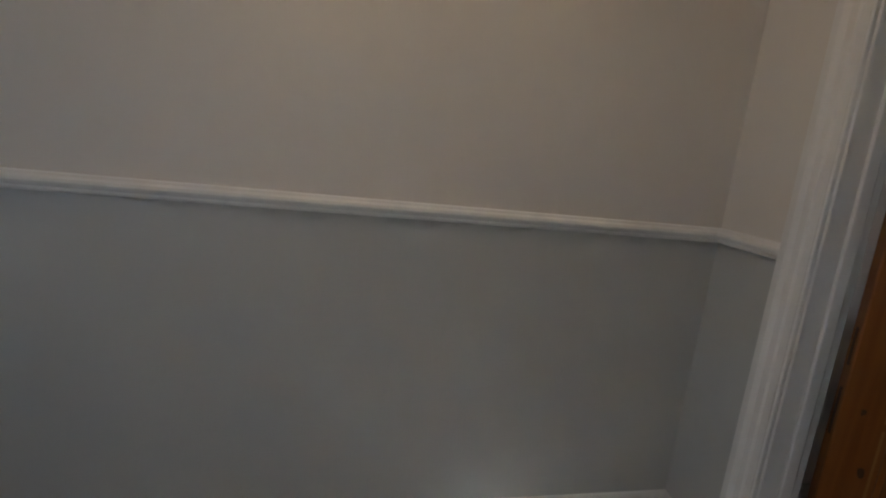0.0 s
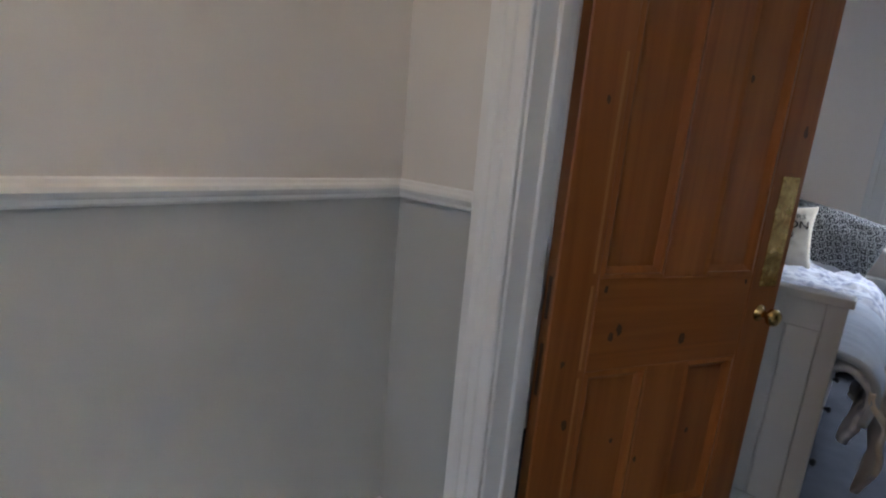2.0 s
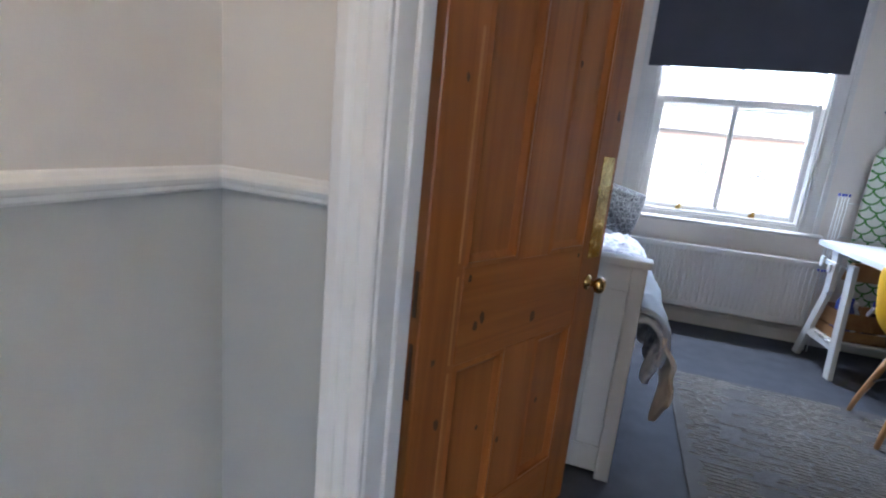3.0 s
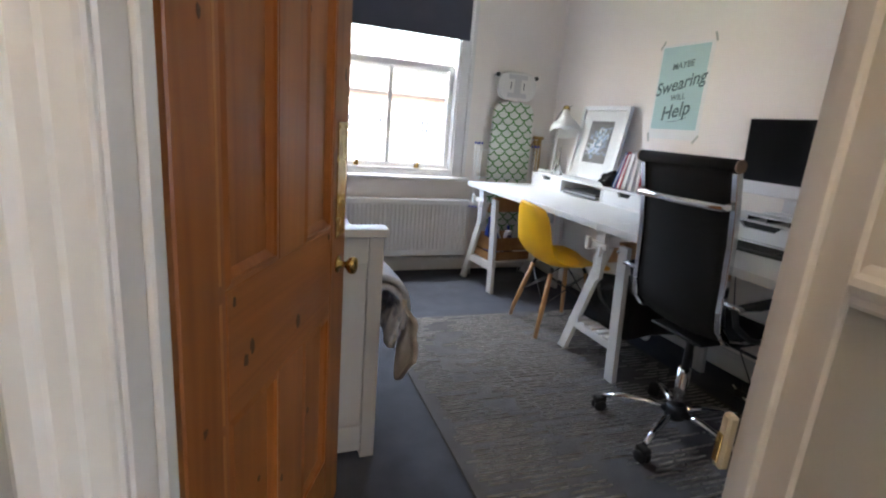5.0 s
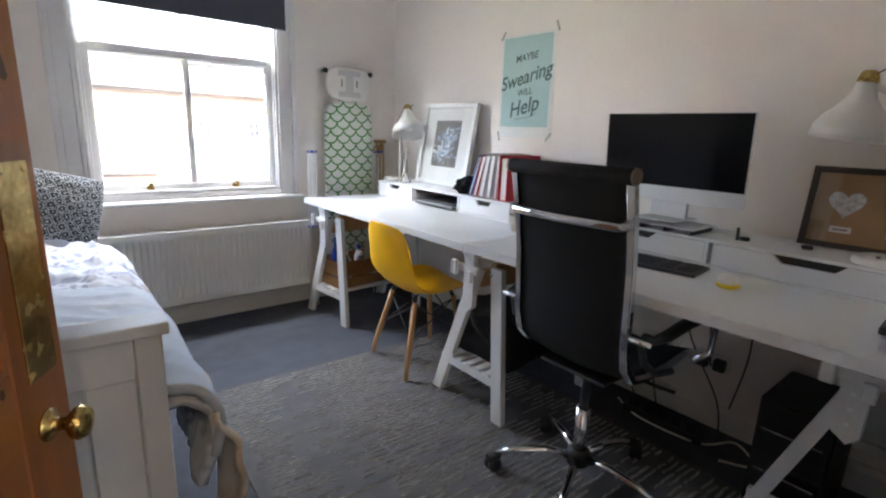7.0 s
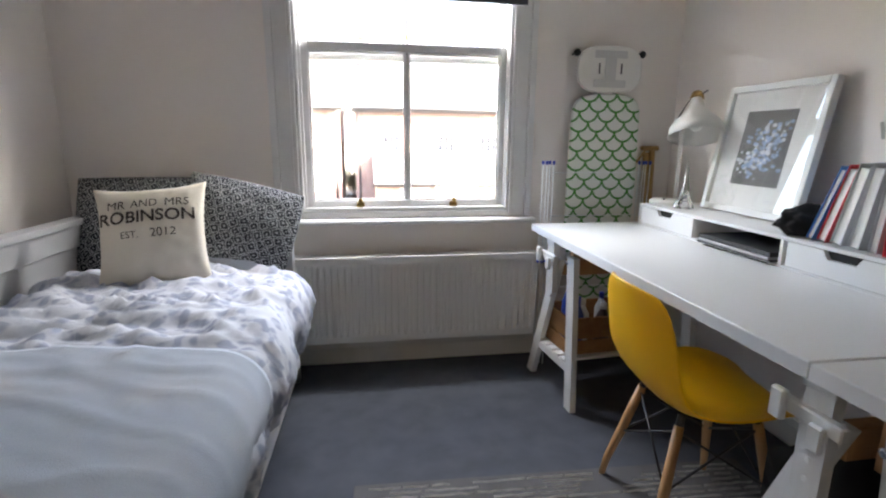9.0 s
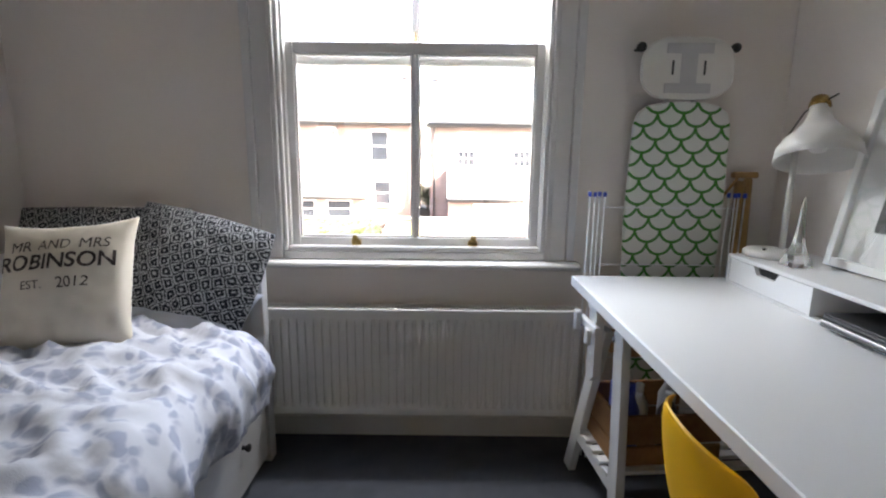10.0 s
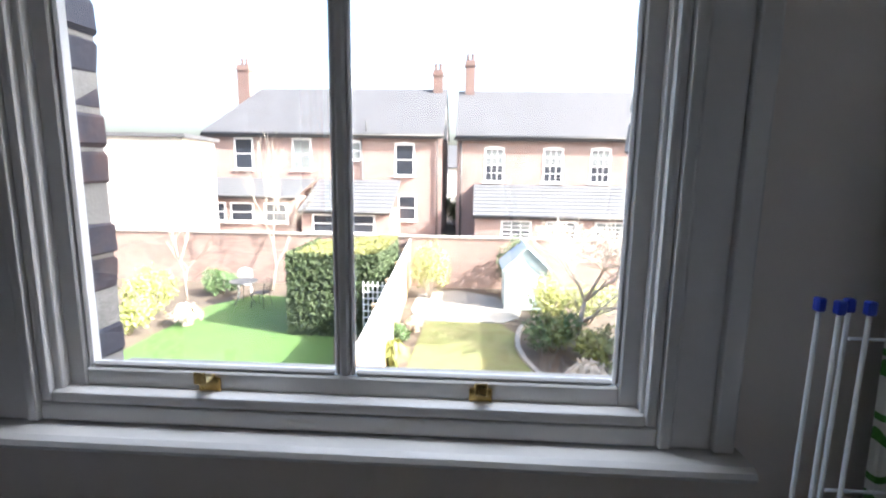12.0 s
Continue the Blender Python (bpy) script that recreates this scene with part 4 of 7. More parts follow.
# ---- yellow shell chair ----
yc = thing("shell_chair", pose(1.945, 3.962, 0, 0, 0, -4), "yellow plastic shell chair on beech legs, pushed towards the desk", "chair")
bm = BM()
prof = [(-0.275, 0.80), (-0.268, 0.74), (-0.252, 0.66), (-0.232, 0.58), (-0.205, 0.51), (-0.165, 0.455), (-0.11, 0.428), (-0.03, 0.418), (0.06, 0.422), (0.14, 0.432), (0.215, 0.432), (0.25, 0.415), (0.265, 0.39)]
half = [0.13, 0.185, 0.205, 0.215, 0.225, 0.235, 0.24, 0.24, 0.235, 0.225, 0.205, 0.18, 0.15]
rows = []
for (x, z), w in zip(prof, half):
    row = []
    for k in range(17):
        u = 2 * k / 16 - 1
        curve = abs(u) ** 2.6
        back_amt = max(0.0, min(1.0, (z - 0.43) / 0.2))
        row.append(bm.verts.new((x + 0.055 * curve * back_amt, u * w, z + 0.05 * curve * (1 - back_amt) * (0.4 if x > 0.18 else 1) - 0.03 * curve * (z > 0.78))))
    rows.append(row)
for a, b in zip(rows, rows[1:]):
    for k in range(16):
        bm.faces.new((a[k], a[k + 1], b[k + 1], b[k]))
sh = part("shell", bm, YELLOW, yc, smooth=True)
md = sh.modifiers.new("thick", "SOLIDIFY")
md.thickness, md.offset = 0.007, 1
md = sh.modifiers.new("round", "SUBSURF")
md.levels = md.render_levels = 1
FEET = ((-0.19, 0.195), (-0.205, -0.19), (0.19, 0.185), (0.18, -0.19))
for fx, fy in FEET:
    tx, ty = fx * 0.62 + 0.01, fy * 0.62
    part("leg", tube(BM(), [(fx, fy, 0.0), ((fx * 0.85 + tx * 0.15), fy * 0.85 + ty * 0.15, 0.08), ((fx + tx) / 2, (fy + ty) / 2, 0.2), (tx, ty, 0.385)], [0.010, 0.0125, 0.0155, 0.014], 12), BEECH, yc, "tapered beech leg")
pts = {}
for i, (fx, fy) in enumerate(FEET):
    pts[i] = lambda h, fx=fx, fy=fy: Vector((fx + (fx * 0.62 + 0.01 - fx) * h / 0.385, fy * (1 - 0.38 * h / 0.385), h))
for i, j in ((0, 1), (2, 3), (0, 2), (1, 3), (1, 0), (3, 2), (2, 0), (3, 1)):
    part("wire_brace", tube(BM(), [pts[i](0.37), pts[j](0.20)], 0.004, 6), BLACK_PLASTIC, yc, "black steel wire brace")
for i in range(4):
    p = pts[i](0.385)
    part("mount", tube(BM(), [p, (p.x * 0.9, p.y * 0.9, 0.417)], 0.011, 8), BLACK_PLASTIC, yc)

# ---- office chair ----
oc = thing("office_chair", pose(1.816, 2.83, 0, 0, 0, -1), "black mesh office chair with chrome frame and five-star base", "chair")
part("gas_lift", tube(BM(), [(0, 0, 0.10), (0, 0, 0.30)], 0.025, 14), CHROME, oc)
part("lift_sleeve", tube(BM(), [(0, 0, 0.30), (0, 0, 0.42)], 0.016, 12), BLACK_PLASTIC, oc)
part("hub", lathe(BM(), [(0.03, 0.07), (0.042, 0.08), (0.042, 0.125), (0.032, 0.135)], 16), BLACK_PLASTIC, oc)
for k in range(5):
    a = radians(133 + 72 * k)
    c, s = math.cos(a), math.sin(a)
    arm = part("base_arm", tube(BM(), [(0.035 * c, 0.035 * s, 0.105), (0.12 * c, 0.12 * s, 0.112), (0.22 * c, 0.22 * s, 0.098), (0.30 * c, 0.30 * s, 0.075)], [0.017, 0.016, 0.0135, 0.011], 10), CHROME, oc)
    cm = pose(0.305 * c, 0.305 * s, 0.028, 0, 0, math.degrees(a) + 40 + 25 * (k % 3))
    ct = part("castor", lathe(BM(), [(0.004, -0.024), (0.022, -0.024), (0.0275, -0.018), (0.0275, -0.004), (0.02, -0.003), (0.02, 0.003), (0.0275, 0.004), (0.0275, 0.018), (0.022, 0.024), (0.004, 0.024)], 16, cm @ pose(0, 0, 0, 90)), BLACK_PLASTIC, oc)
    part("hood", bx(-0.026, 0.026, -0.018, 0.018, 0.012, 0.042, 0.01, cm, 2), BLACK_PLASTIC, ct)
part("tilt_mechanism", bx(-0.12, 0.09, -0.06, 0.06, 0.405, 0.44, 0.01), BLACK_PLASTIC, oc)
part("tilt_lever", tube(BM(), [(0.02, -0.06, 0.42), (0.03, -0.20, 0.415), (0.05, -0.25, 0.41)], 0.007, 8), BLACK_PLASTIC, oc)
part("seat_plate", bx(-0.18, 0.17, -0.13, 0.13, 0.441, 0.452, 0.004), BLACK_PLASTIC, oc)
SEATLINE = [(0.255, 0.465), (0.235, 0.49), (0.17, 0.50), (0.05, 0.487), (-0.08, 0.482), (-0.16, 0.495), (-0.205, 0.545), (-0.222, 0.62), (-0.228, 0.72), (-0.238, 0.85), (-0.258, 0.98), (-0.285, 1.10)]
for sgn in (-1, 1):
    bm = BM()
    ring = []
    for i, (x, z) in enumerate(SEATLINE):
        ring.append([bm.verts.new((x + dx, sgn * 0.208 + dy, z + dz)) for dx, dy, dz in ((-0.011, -0.012, -0.006), (-0.011, 0.012, -0.006), (0.011, 0.012, 0.006), (0.011, -0.012, 0.006))])
    for a, b in zip(ring, ring[1:]):
        for k in range(4):
            bm.faces.new((a[k], a[(k + 1) % 4], b[(k + 1) % 4], b[k]))
    bm.faces.new(ring[0]), bm.faces.new(ring[-1][::-1])
    fr = part("side_frame", bm, CHROME, oc, "polished chrome side frame")
    md = fr.modifiers.new("soft", "BEVEL")
    md.width, md.segments = 0.003, 2
bm = BM()
rows = []
for i in range(len(SEATLINE) * 3 - 2):
    q, r = divmod(i, 3)
    (xa, za), (xb, zb) = SEATLINE[q], SEATLINE[min(q + 1, len(SEATLINE) - 1)]
    x, z = xa + (xb - xa) * r / 3, za + (zb - za) * r / 3
    row = []
    for k in range(11):
        u = 2 * k / 10 - 1
        sag = 0.022 * (1 - u * u)
        back_amt = max(0.0, min(1.0, (z - 0.50) / 0.08))
        row.append(bm.verts.new((x - sag * back_amt, u * 0.197, z - sag * (1 - back_amt))))
    rows.append(row)
for a, b in zip(rows, rows[1:]):
    for k in range(10):
        bm.faces.new((a[k], a[k + 1], b[k + 1], b[k]))
ms = part("mesh_sling", bm, BLACK_MESH, oc, smooth=True)
md = ms.modifiers.new("thick", "SOLIDIFY")
md.thickness = 0.008
part("head_roll", tube(BM(), [(-0.293, -0.217, 1.118), (-0.293, 0.217, 1.118)], 0.022, 14), BLACK_MESH, oc)
for s in (-1, 1):
    part("roll_cap", tube(BM(), [(-0.293, s * 0.2175, 1.118), (-0.293, s * 0.225, 1.118)], 0.022, 14), material("bronze_cap", (0.30, 0.22, 0.16), 0.3, 0.9), oc)
bm = BM()
tube(bm, [(-0.278, -0.205, 0.985), (-0.295, -0.19, 0.98), (-0.305, 0, 0.978), (-0.295, 0.19, 0.98), (-0.278, 0.205, 0.985)], 0.0145, 10)
part("back_bar", bm, CHROME, oc, "curved chrome bar across the back")
for s in (-1, 1):
    arm = part("arm_bracket", tube(BM(), [(0.16, s * 0.24, 0.49), (0.20, s * 0.275, 0.52), (0.19, s * 0.285, 0.62), (0.11, s * 0.285, 0.665)], 0.011, 10), CHROME, oc)
    part("armrest", tube(BM(), [(0.17, s * 0.285, 0.675), (0.0, s * 0.285, 0.68), (-0.14, s * 0.285, 0.665), (-0.215, s * 0.27, 0.655)], [0.018, 0.02, 0.018, 0.012], 10), BLACK_PLASTIC, arm)
    part("arm_pin", tube(BM(), [(-0.226, s * 0.205, 0.655), (-0.226, s * 0.29, 0.655)], 0.009, 10), CHROME, arm)
    part("arm_loop", tube(BM(), [(-0.215, s * 0.25, 0.655), (-0.19, s * 0.255, 0.58), (-0.1, s * 0.25, 0.52), (0.02, s * 0.24, 0.49)], 0.011, 8), BLACK_PLASTIC, arm)

for o in oc.children:
    if o.name.split(".")[0] not in ("gas_lift", "lift_sleeve", "hub", "base_arm", "castor"):
        o.location = (0.085, 0.005, 0.015)

# ---- things on the desk ----
ZU = ZT + 0.1035


def work_lamp(m, reach, joint, head, tilt, k, label):
    """White enamel lamp: base disc, post, jointed arm along local y and a bell shade."""
    l = thing("desk_lamp", m, label, "desk lamp", "pair of desk lamps")
    part("base", lathe(BM(), [(0.078, 0), (0.08, 0.004), (0.08, 0.016), (0.07, 0.024), (0.02, 0.027), (0.008, 0.028)], 28), WHITE_ENAMEL, l)
    part("switch", lathe(BM(), [(0.006, 0.0245), (0.006, 0.031)], 10, pose(-0.045, 0.01, 0)), BLACK_PLASTIC, l)
    part("post", tube(BM(), [(0.03, -0.03, 0.026), (0.03, -0.03, joint - 0.015)], 0.0095, 12), WHITE_ENAMEL, l)
    part("joint", lathe(BM(), [(0.012, -0.016), (0.016, -0.01), (0.016, 0.01), (0.012, 0.016)], 14, pose(0.03, -0.03, joint, 0, 90, 0)), BRASS, l)
    top = Vector((0.03, -0.03 + reach, head))
    part("arm", tube(BM(), [(0.03, -0.055, joint - 0.013), (top.x, top.y, top.z)], 0.0085, 10), WHITE_ENAMEL, l)
    part("head_joint", lathe(BM(), [(0.010, -0.014), (0.017, -0.01), (0.017, 0.01), (0.010, 0.014)], 14, Matrix.Translation(top + Vector((0, 0.012, 0.012))) @ pose(0, 0, 0, 0, 90, 0)), BRASS, l)
    m2 = Matrix.Translation(top + Vector((0, 0.022, 0))) @ pose(0, 0, 0, 6 * (1 if reach > 0 else -1), tilt, 0) @ Matrix.Scale(k, 4)
    s = part("shade", lathe(BM(), [(0.024, 0.012), (0.026, -0.004), (0.034, -0.03), (0.058, -0.062), (0.084, -0.085), (0.100, -0.112), (0.106, -0.15), (0.1035, -0.15), (0.097, -0.113), (0.081, -0.087), (0.055, -0.065), (0.03, -0.033), (0.02, -0.01)], 32, m2, False), WHITE_ENAMEL, l, "bell-shaped white metal shade")
    part("collar", lathe(BM(), [(0.012, 0.045), (0.02, 0.04), (0.026, 0.022), (0.0275, 0.0125), (0.005, 0.0125)], 18, m2), BRASS, s)
    part("bulb", lathe(BM(), [(0.012, -0.03), (0.014, -0.05), (0.028, -0.085), (0.028, -0.10), (0.018, -0.118), (0, -0.122)], 16, m2), WHITE_ENAMEL, s)
    part("cable", tube(BM(), [top + Vector((0, 0.01, 0.03)), top + Vector((0, -0.02, 0.05)), top + Vector((0.01, -0.06 if reach > 0 else 0.06, 0.0)), (0.04, 0.0, joint + 0.015)], 0.0028, 6), BLACK_PLASTIC, l)
    return l


work_lamp(pose(2.385, 4.885, ZU, 0, 0, 50), -0.07, 0.375, 0.472, 20, 1.12, "white enamel desk lamp with brass joints at the window end")
work_lamp(pose(2.35, 2.21, ZU, 0, 0, 0), 0.15, 0.430, 0.522, -4, 1.03, "white enamel desk lamp with brass joints beside the dark frame")


def leaning_frame(name, m, w, h, border, depth, fmat, label, cat):
    """Local y runs along the wall, z up, minus x is the face."""
    f = thing(name, m, label, cat)
    for a, b, c, d in ((0, border, 0, h), (w - border, w, 0, h)):
        part("frame_side", bx(-depth, 0, a, b, c, d, 0.002), fmat, f)
    for c, d in ((0, border), (h - border, h)):
        part("frame_side", bx(-depth, 0, border + 0.0005, w - border - 0.0005, c, d, 0.002), fmat, f)
    return f


WHITE_FRAME = material("white_frame", (0.80, 0.80, 0.78), 0.4, var=0.02)
p1 = leaning_frame("picture", pose(2.495, 4.245, ZU + 0.001, 0, 9.5, 0), 0.51, 0.525, 0.026, 0.03, WHITE_FRAME, "white framed blue flower print leaning on the wall", "picture")
part("mount", bx(-0.012, -0.008, 0.026, 0.484, 0.026, 0.499), PAPER, p1)
PRINT = material("grey_print", (0.17, 0.165, 0.16), 0.7, var=0.25, scale=16)
part("print", bx(-0.0135, -0.0125, 0.135, 0.385, 0.12, 0.42), PRINT, p1, "grey print with pale blue blossom")
rng = random.Random(3)
PETAL = material("blue_petal", (0.34, 0.44, 0.62), 0.7, var=0.3, scale=40)
PETAL2 = material("white_petal", (0.66, 0.68, 0.72), 0.7, var=0.2, scale=40)
for mt, nm, n in ((PETAL, "petals", 90), (PETAL2, "petals", 60)):
    bm = BM()
    for _ in range(n):
        t = rng.random()
        cy, cz = 0.26 + rng.gauss(0, 0.05) + 0.05 * (0.5 - t), 0.17 + 0.2 * t + rng.gauss(0, 0.012)
        cy = min(max(cy, 0.15), 0.37)
        a0, r = rng.uniform(0, 6.28), rng.uniform(0.006, 0.015)
        ring = [bm.verts.new((-0.0142 - rng.uniform(0, 0.0004), cy + r * math.cos(a0 + k * 1.2566), cz + r * math.sin(a0 + k * 1.2566) * 0.7)) for k in range(5)]
        bm.faces.new(ring)
    part(nm, bm, mt, p1)
pg = part("glazing", bx(-0.022, -0.020, 0.024, 0.486, 0.024, 0.501), GLASS, p1)
pg.visible_shadow = False
DARK_FRAME = wood("dark_frame_wood", (0.045, 0.032, 0.026), (0.02, 0.015, 0.012), "Y", 0.5)
KRAFT = material("kraft_paper", (0.40, 0.27, 0.15), 0.85, var=0.12, scale=12, bump=0.2)
p2 = leaning_frame("picture", pose(2.505, 1.965, ZU + 0.001, 0, 9, 0), 0.51, 0.275, 0.02, 0.024, DARK_FRAME, "dark wooden box frame with paper keepsakes on kraft paper", "picture")
part("backing", bx(-0.008, -0.004, 0.02, 0.49, 0.02, 0.255), KRAFT, p2)
MAPC = material("map_paper", (0.62, 0.66, 0.70), 0.8, var=0.35, scale=60, bump=0)
for cy, mt in ((0.40, MAPC), (0.25, KRAFT), (0.11, MAPC)):
    bm = BM()
    pts = []
    for k in range(28):
        t = 2 * math.pi * k / 28
        pts.append((cy - 0.0032 * 16 * math.sin(t) ** 3, 0.155 + 0.0032 * (13 * math.cos(t) - 5 * math.cos(2 * t) - 2 * math.cos(3 * t) - math.cos(4 * t))))
    prism(bm, pts, -0.0105, -0.0085, Matrix(((0, 0, 1, 0), (1, 0, 0, 0), (0, 1, 0, 0), (0, 0, 0, 1))))
    part("paper_heart", bm, mt, p2, "heart cut from a printed map" if mt is MAPC else "brown paper heart")
    cp = part("caption_card", bx(-0.0105, -0.0085, cy - 0.03, cy + 0.03, 0.055, 0.076), PAPER, p2)
    part("caption", bx(-0.0112, -0.0107, cy - 0.02, cy + 0.02, 0.0635, 0.0675), BLACK_PLASTIC, cp)
pg = part("glazing", bx(-0.018, -0.016, 0.019, 0.491, 0.019, 0.256), GLASS, p2)
pg.visible_shadow = False

# all-in-one computer on a riser
SILVER = material("brushed_aluminium", (0.72, 0.72, 0.73), 0.35, 0.25, var=0.03, scale=4)
SCREEN = material("black_screen_glass", (0.006, 0.006, 0.008), 0.12, var=0.1, bump=0, spec=0.12)
im = thing("desktop_computer", pose(2.36, 2.90, ZU + 0.012, 0, 0, -1), "silver all-in-one desktop computer with a dark screen", "computer")
bd = part("body", bx(-0.006, 0.014, -0.285, 0.285, 0.095, 0.435, 0.005, pose(0, 0, 0, 0, -4, 0), 2), SILVER, im)
part("screen", bx(-0.0085, -0.0062, -0.283, 0.283, 0.155, 0.433, 0.001, pose(0, 0, 0, 0, -4, 0)), SCREEN, bd)
part("neck", bx(0.012, 0.03, -0.075, 0.075, 0.03, 0.30, 0.004), SILVER, im)
part("foot", bx(-0.085, 0.09, -0.085, 0.085, 0.024, 0.030, 0.002), SILVER, im)
rs = thing("screen_riser", pose(2.36, 2.90, ZU), "low clear and grey riser under the computer", "stand")
part("shelf", bx(-0.1, 0.1, -0.16, 0.16, 0.018, 0.0235, 0.002), SILVER, rs)
for y in (-0.15, -0.05, 0.05, 0.14):
    part("leg", bx(-0.09, 0.09, y, y + 0.008, 0, 0.0178), BLACK_PLASTIC, rs)

kb = thing("keyboard", pose(2.13, 2.86, ZT + 0.0005, 0, 0, 6), "flat dark grey desktop keyboard", "keyboard")
part("base", bx(-0.088, 0.078, -0.222, 0.222, 0, 0.012, 0.004), material("keyboard_shell", (0.03, 0.03, 0.033), 0.5), kb)
KEYM = material("dark_key", (0.022, 0.022, 0.025), 0.55, var=0.2)
key = mesh_of("key", bx(-0.0075, 0.0075, -0.0078, 0.0078, 0.0, 0.005, 0.0012), KEYM)
for r in range(6):
    for c in range(22):
        if c in (15, 18) or (r == 5 and 4 <= c <= 9):
            continue
        o = new("key", key)
        o.parent = kb
        o.location = (0.056 - r * 0.0215, 0.20 - c * 0.019, 0.0115)
o = part("space_bar", bx(-0.0595, -0.0445, 0.02, 0.13, 0.0115, 0.0165, 0.0012), KEYM, kb)
ms = thing("computer_mouse", pose(2.08, 2.53, ZT + 0.0005, 0, 0, 20), "white mouse on a bright yellow base", "mouse")
part("base", lathe(BM(), [(0.045, 0), (0.05, 0.006), (0.046, 0.014)], 24, Matrix.Diagonal((1.05, 0.72, 1, 1))), material("yellow_mouse", (0.78, 0.62, 0.02), 0.4), ms)
part("shell", lathe(BM(), [(0.0455, 0.0145), (0.043, 0.024), (0.032, 0.033), (0.015, 0.037), (0, 0.038)], 24, Matrix.Diagonal((1.05, 0.72, 1, 1))), WHITE_ENAMEL, ms)
for x, y, n in ((2.36, 2.60, "pen"), (2.40, 2.42, "adapter")):
    a = thing("plug_adapter", pose(x, y, ZU, 0, 0, 30), "small black and white cable plug", "plug")
    part("body", bx(-0.01, 0.01, -0.016, 0.016, 0, 0.014, 0.003), BLACK_PLASTIC, a)
    part("cable", tube(BM(), [(0, 0.016, 0.006), (0.03, 0.05, 0.004), (0.10, 0.03, 0.004), (0.14, 0.09, 0.004)], 0.002, 6), WHITE_ENAMEL, a)
pen = thing("charging_dock", pose(2.35, 2.62, ZU), "tiny upright black stylus in a dock", "stylus")
part("stem", tube(BM(), [(0, 0, 0), (0.006, 0.004, 0.045)], 0.006, 8), BLACK_PLASTIC, pen)

# folders
FOLD_Z = ZU


def folder(y, x0, x1, h, t, lean, mat, label):
    f = thing("folder", pose(x0, y, FOLD_Z, lean, 0, 0), label, "folder", "folders on the drawer unit")
    part("cover", bx(0, x1 - x0, 0, 0.003, 0, h, 0.001), mat, f)
    part("cover", bx(0, x1 - x0, t - 0.003, t, 0, h, 0.001), mat, f)
    part("paper_block", bx(0.006, x1 - x0 - 0.004, 0.0035, t - 0.0035, 0.002, h - 0.012), PAPER, f)
    part("spine", bx(x1 - x0 + 0.0005, x1 - x0 + 0.004, 0, t, 0, h), mat, f)


REDP = material("red_card", (0.58, 0.03, 0.05), 0.5, var=0.1, scale=8)
BLUEP = material("blue_card", (0.04, 0.19, 0.55), 0.5, var=0.1, scale=8)
GREYP = material("pale_sleeve", (0.62, 0.62, 0.64), 0.5, var=0.1, scale=8)
for y, h, t, lean, mt, lab in ((4.010, 0.235, 0.022, 19, BLUEP, "blue card folder leaning on the red ones"), (3.965, 0.235, 0.03, 16, REDP, "red card folder standing on the drawer unit"), (3.915, 0.238, 0.035, 12, GREYP, "pale plastic folder stuffed with papers"), (3.860, 0.24, 0.035, 8, GREYP, "pale grey folder of loose papers"), (3.810, 0.24, 0.025, 4, GREYP, "pale sleeve of papers beside the red file")):
    folder(y, 2.31, 2.55, h, t, lean, mt, lab)
rb = thing("file_box", pose(2.30, 3.726, ZU), "bright red magazine file holding papers", "file box")
part("side", bx(0, 0.255, 0, 0.004, 0, 0.235, 0.001), REDP, rb)
part("side", bx(0, 0.255, 0.056, 0.060, 0, 0.235, 0.001), REDP, rb)
part("back", bx(0.251, 0.255, 0.0045, 0.0555, 0, 0.235), REDP, rb)
part("bottom", bx(0, 0.25, 0.0045, 0.0555, 0, 0.004), REDP, rb)
part("paper_block", bx(0.01, 0.245, 0.01, 0.052, 0.0045, 0.220), PAPER, rb)
gl = thing("black_scarf", pose(2.36, 4.085, ZU), "crumpled black knitted scarf on the drawer unit", "scarf")
bm = BM()
bmesh.ops.create_icosphere(bm, subdivisions=4, radius=1)
for v in bm.verts:
    k = 1 + 0.35 * noise.noise(v.co * 2.2) + 0.18 * noise.noise(v.co * 6)
    v.co = Vector((v.co.x * 0.085 * k, v.co.y * 0.062 * k, max(0.0, 0.045 + v.co.z * 0.05 * k)))
part("cloth", bm, BLACK_MESH, gl, smooth=True)
tw = thing("glass_ornament", pose(2.37, 4.735, ZU), "clear glass tower-shaped ornament", "ornament")
bm = BM()
prevr = None
for z, r in ((0, 0.045), (0.02, 0.040), (0.035, 0.03), (0.06, 0.02), (0.10, 0.012), (0.15, 0.008), (0.19, 0.005), (0.21, 0.002)):
    ring = [bm.verts.new((r * math.cos(a), r * math.sin(a), z)) for a in (math.pi / 4 + k * math.pi / 2 for k in range(4))]
    if prevr:
        for k in range(4):
            bm.faces.new((prevr[k], prevr[(k + 1) % 4], ring[(k + 1) % 4], ring[k]))
    else:
        bm.faces.new(ring[::-1])
    prevr = ring
bm.faces.new(prevr)
part("tower", bm, CLEAR, tw)
bs = thing("wire_basket", pose(2.19, 3.50, ZT + 0.0005), "small pale woven basket on the desk", "basket")
part("bowl", lathe(BM(), [(0.055, 0), (0.062, 0.03), (0.07, 0.075), (0.067, 0.075), (0.059, 0.03), (0.05, 0.004)], 20, None), material("pale_wicker", (0.52, 0.46, 0.36), 0.8, var=0.25, scale=60, bump=0.8), bs)

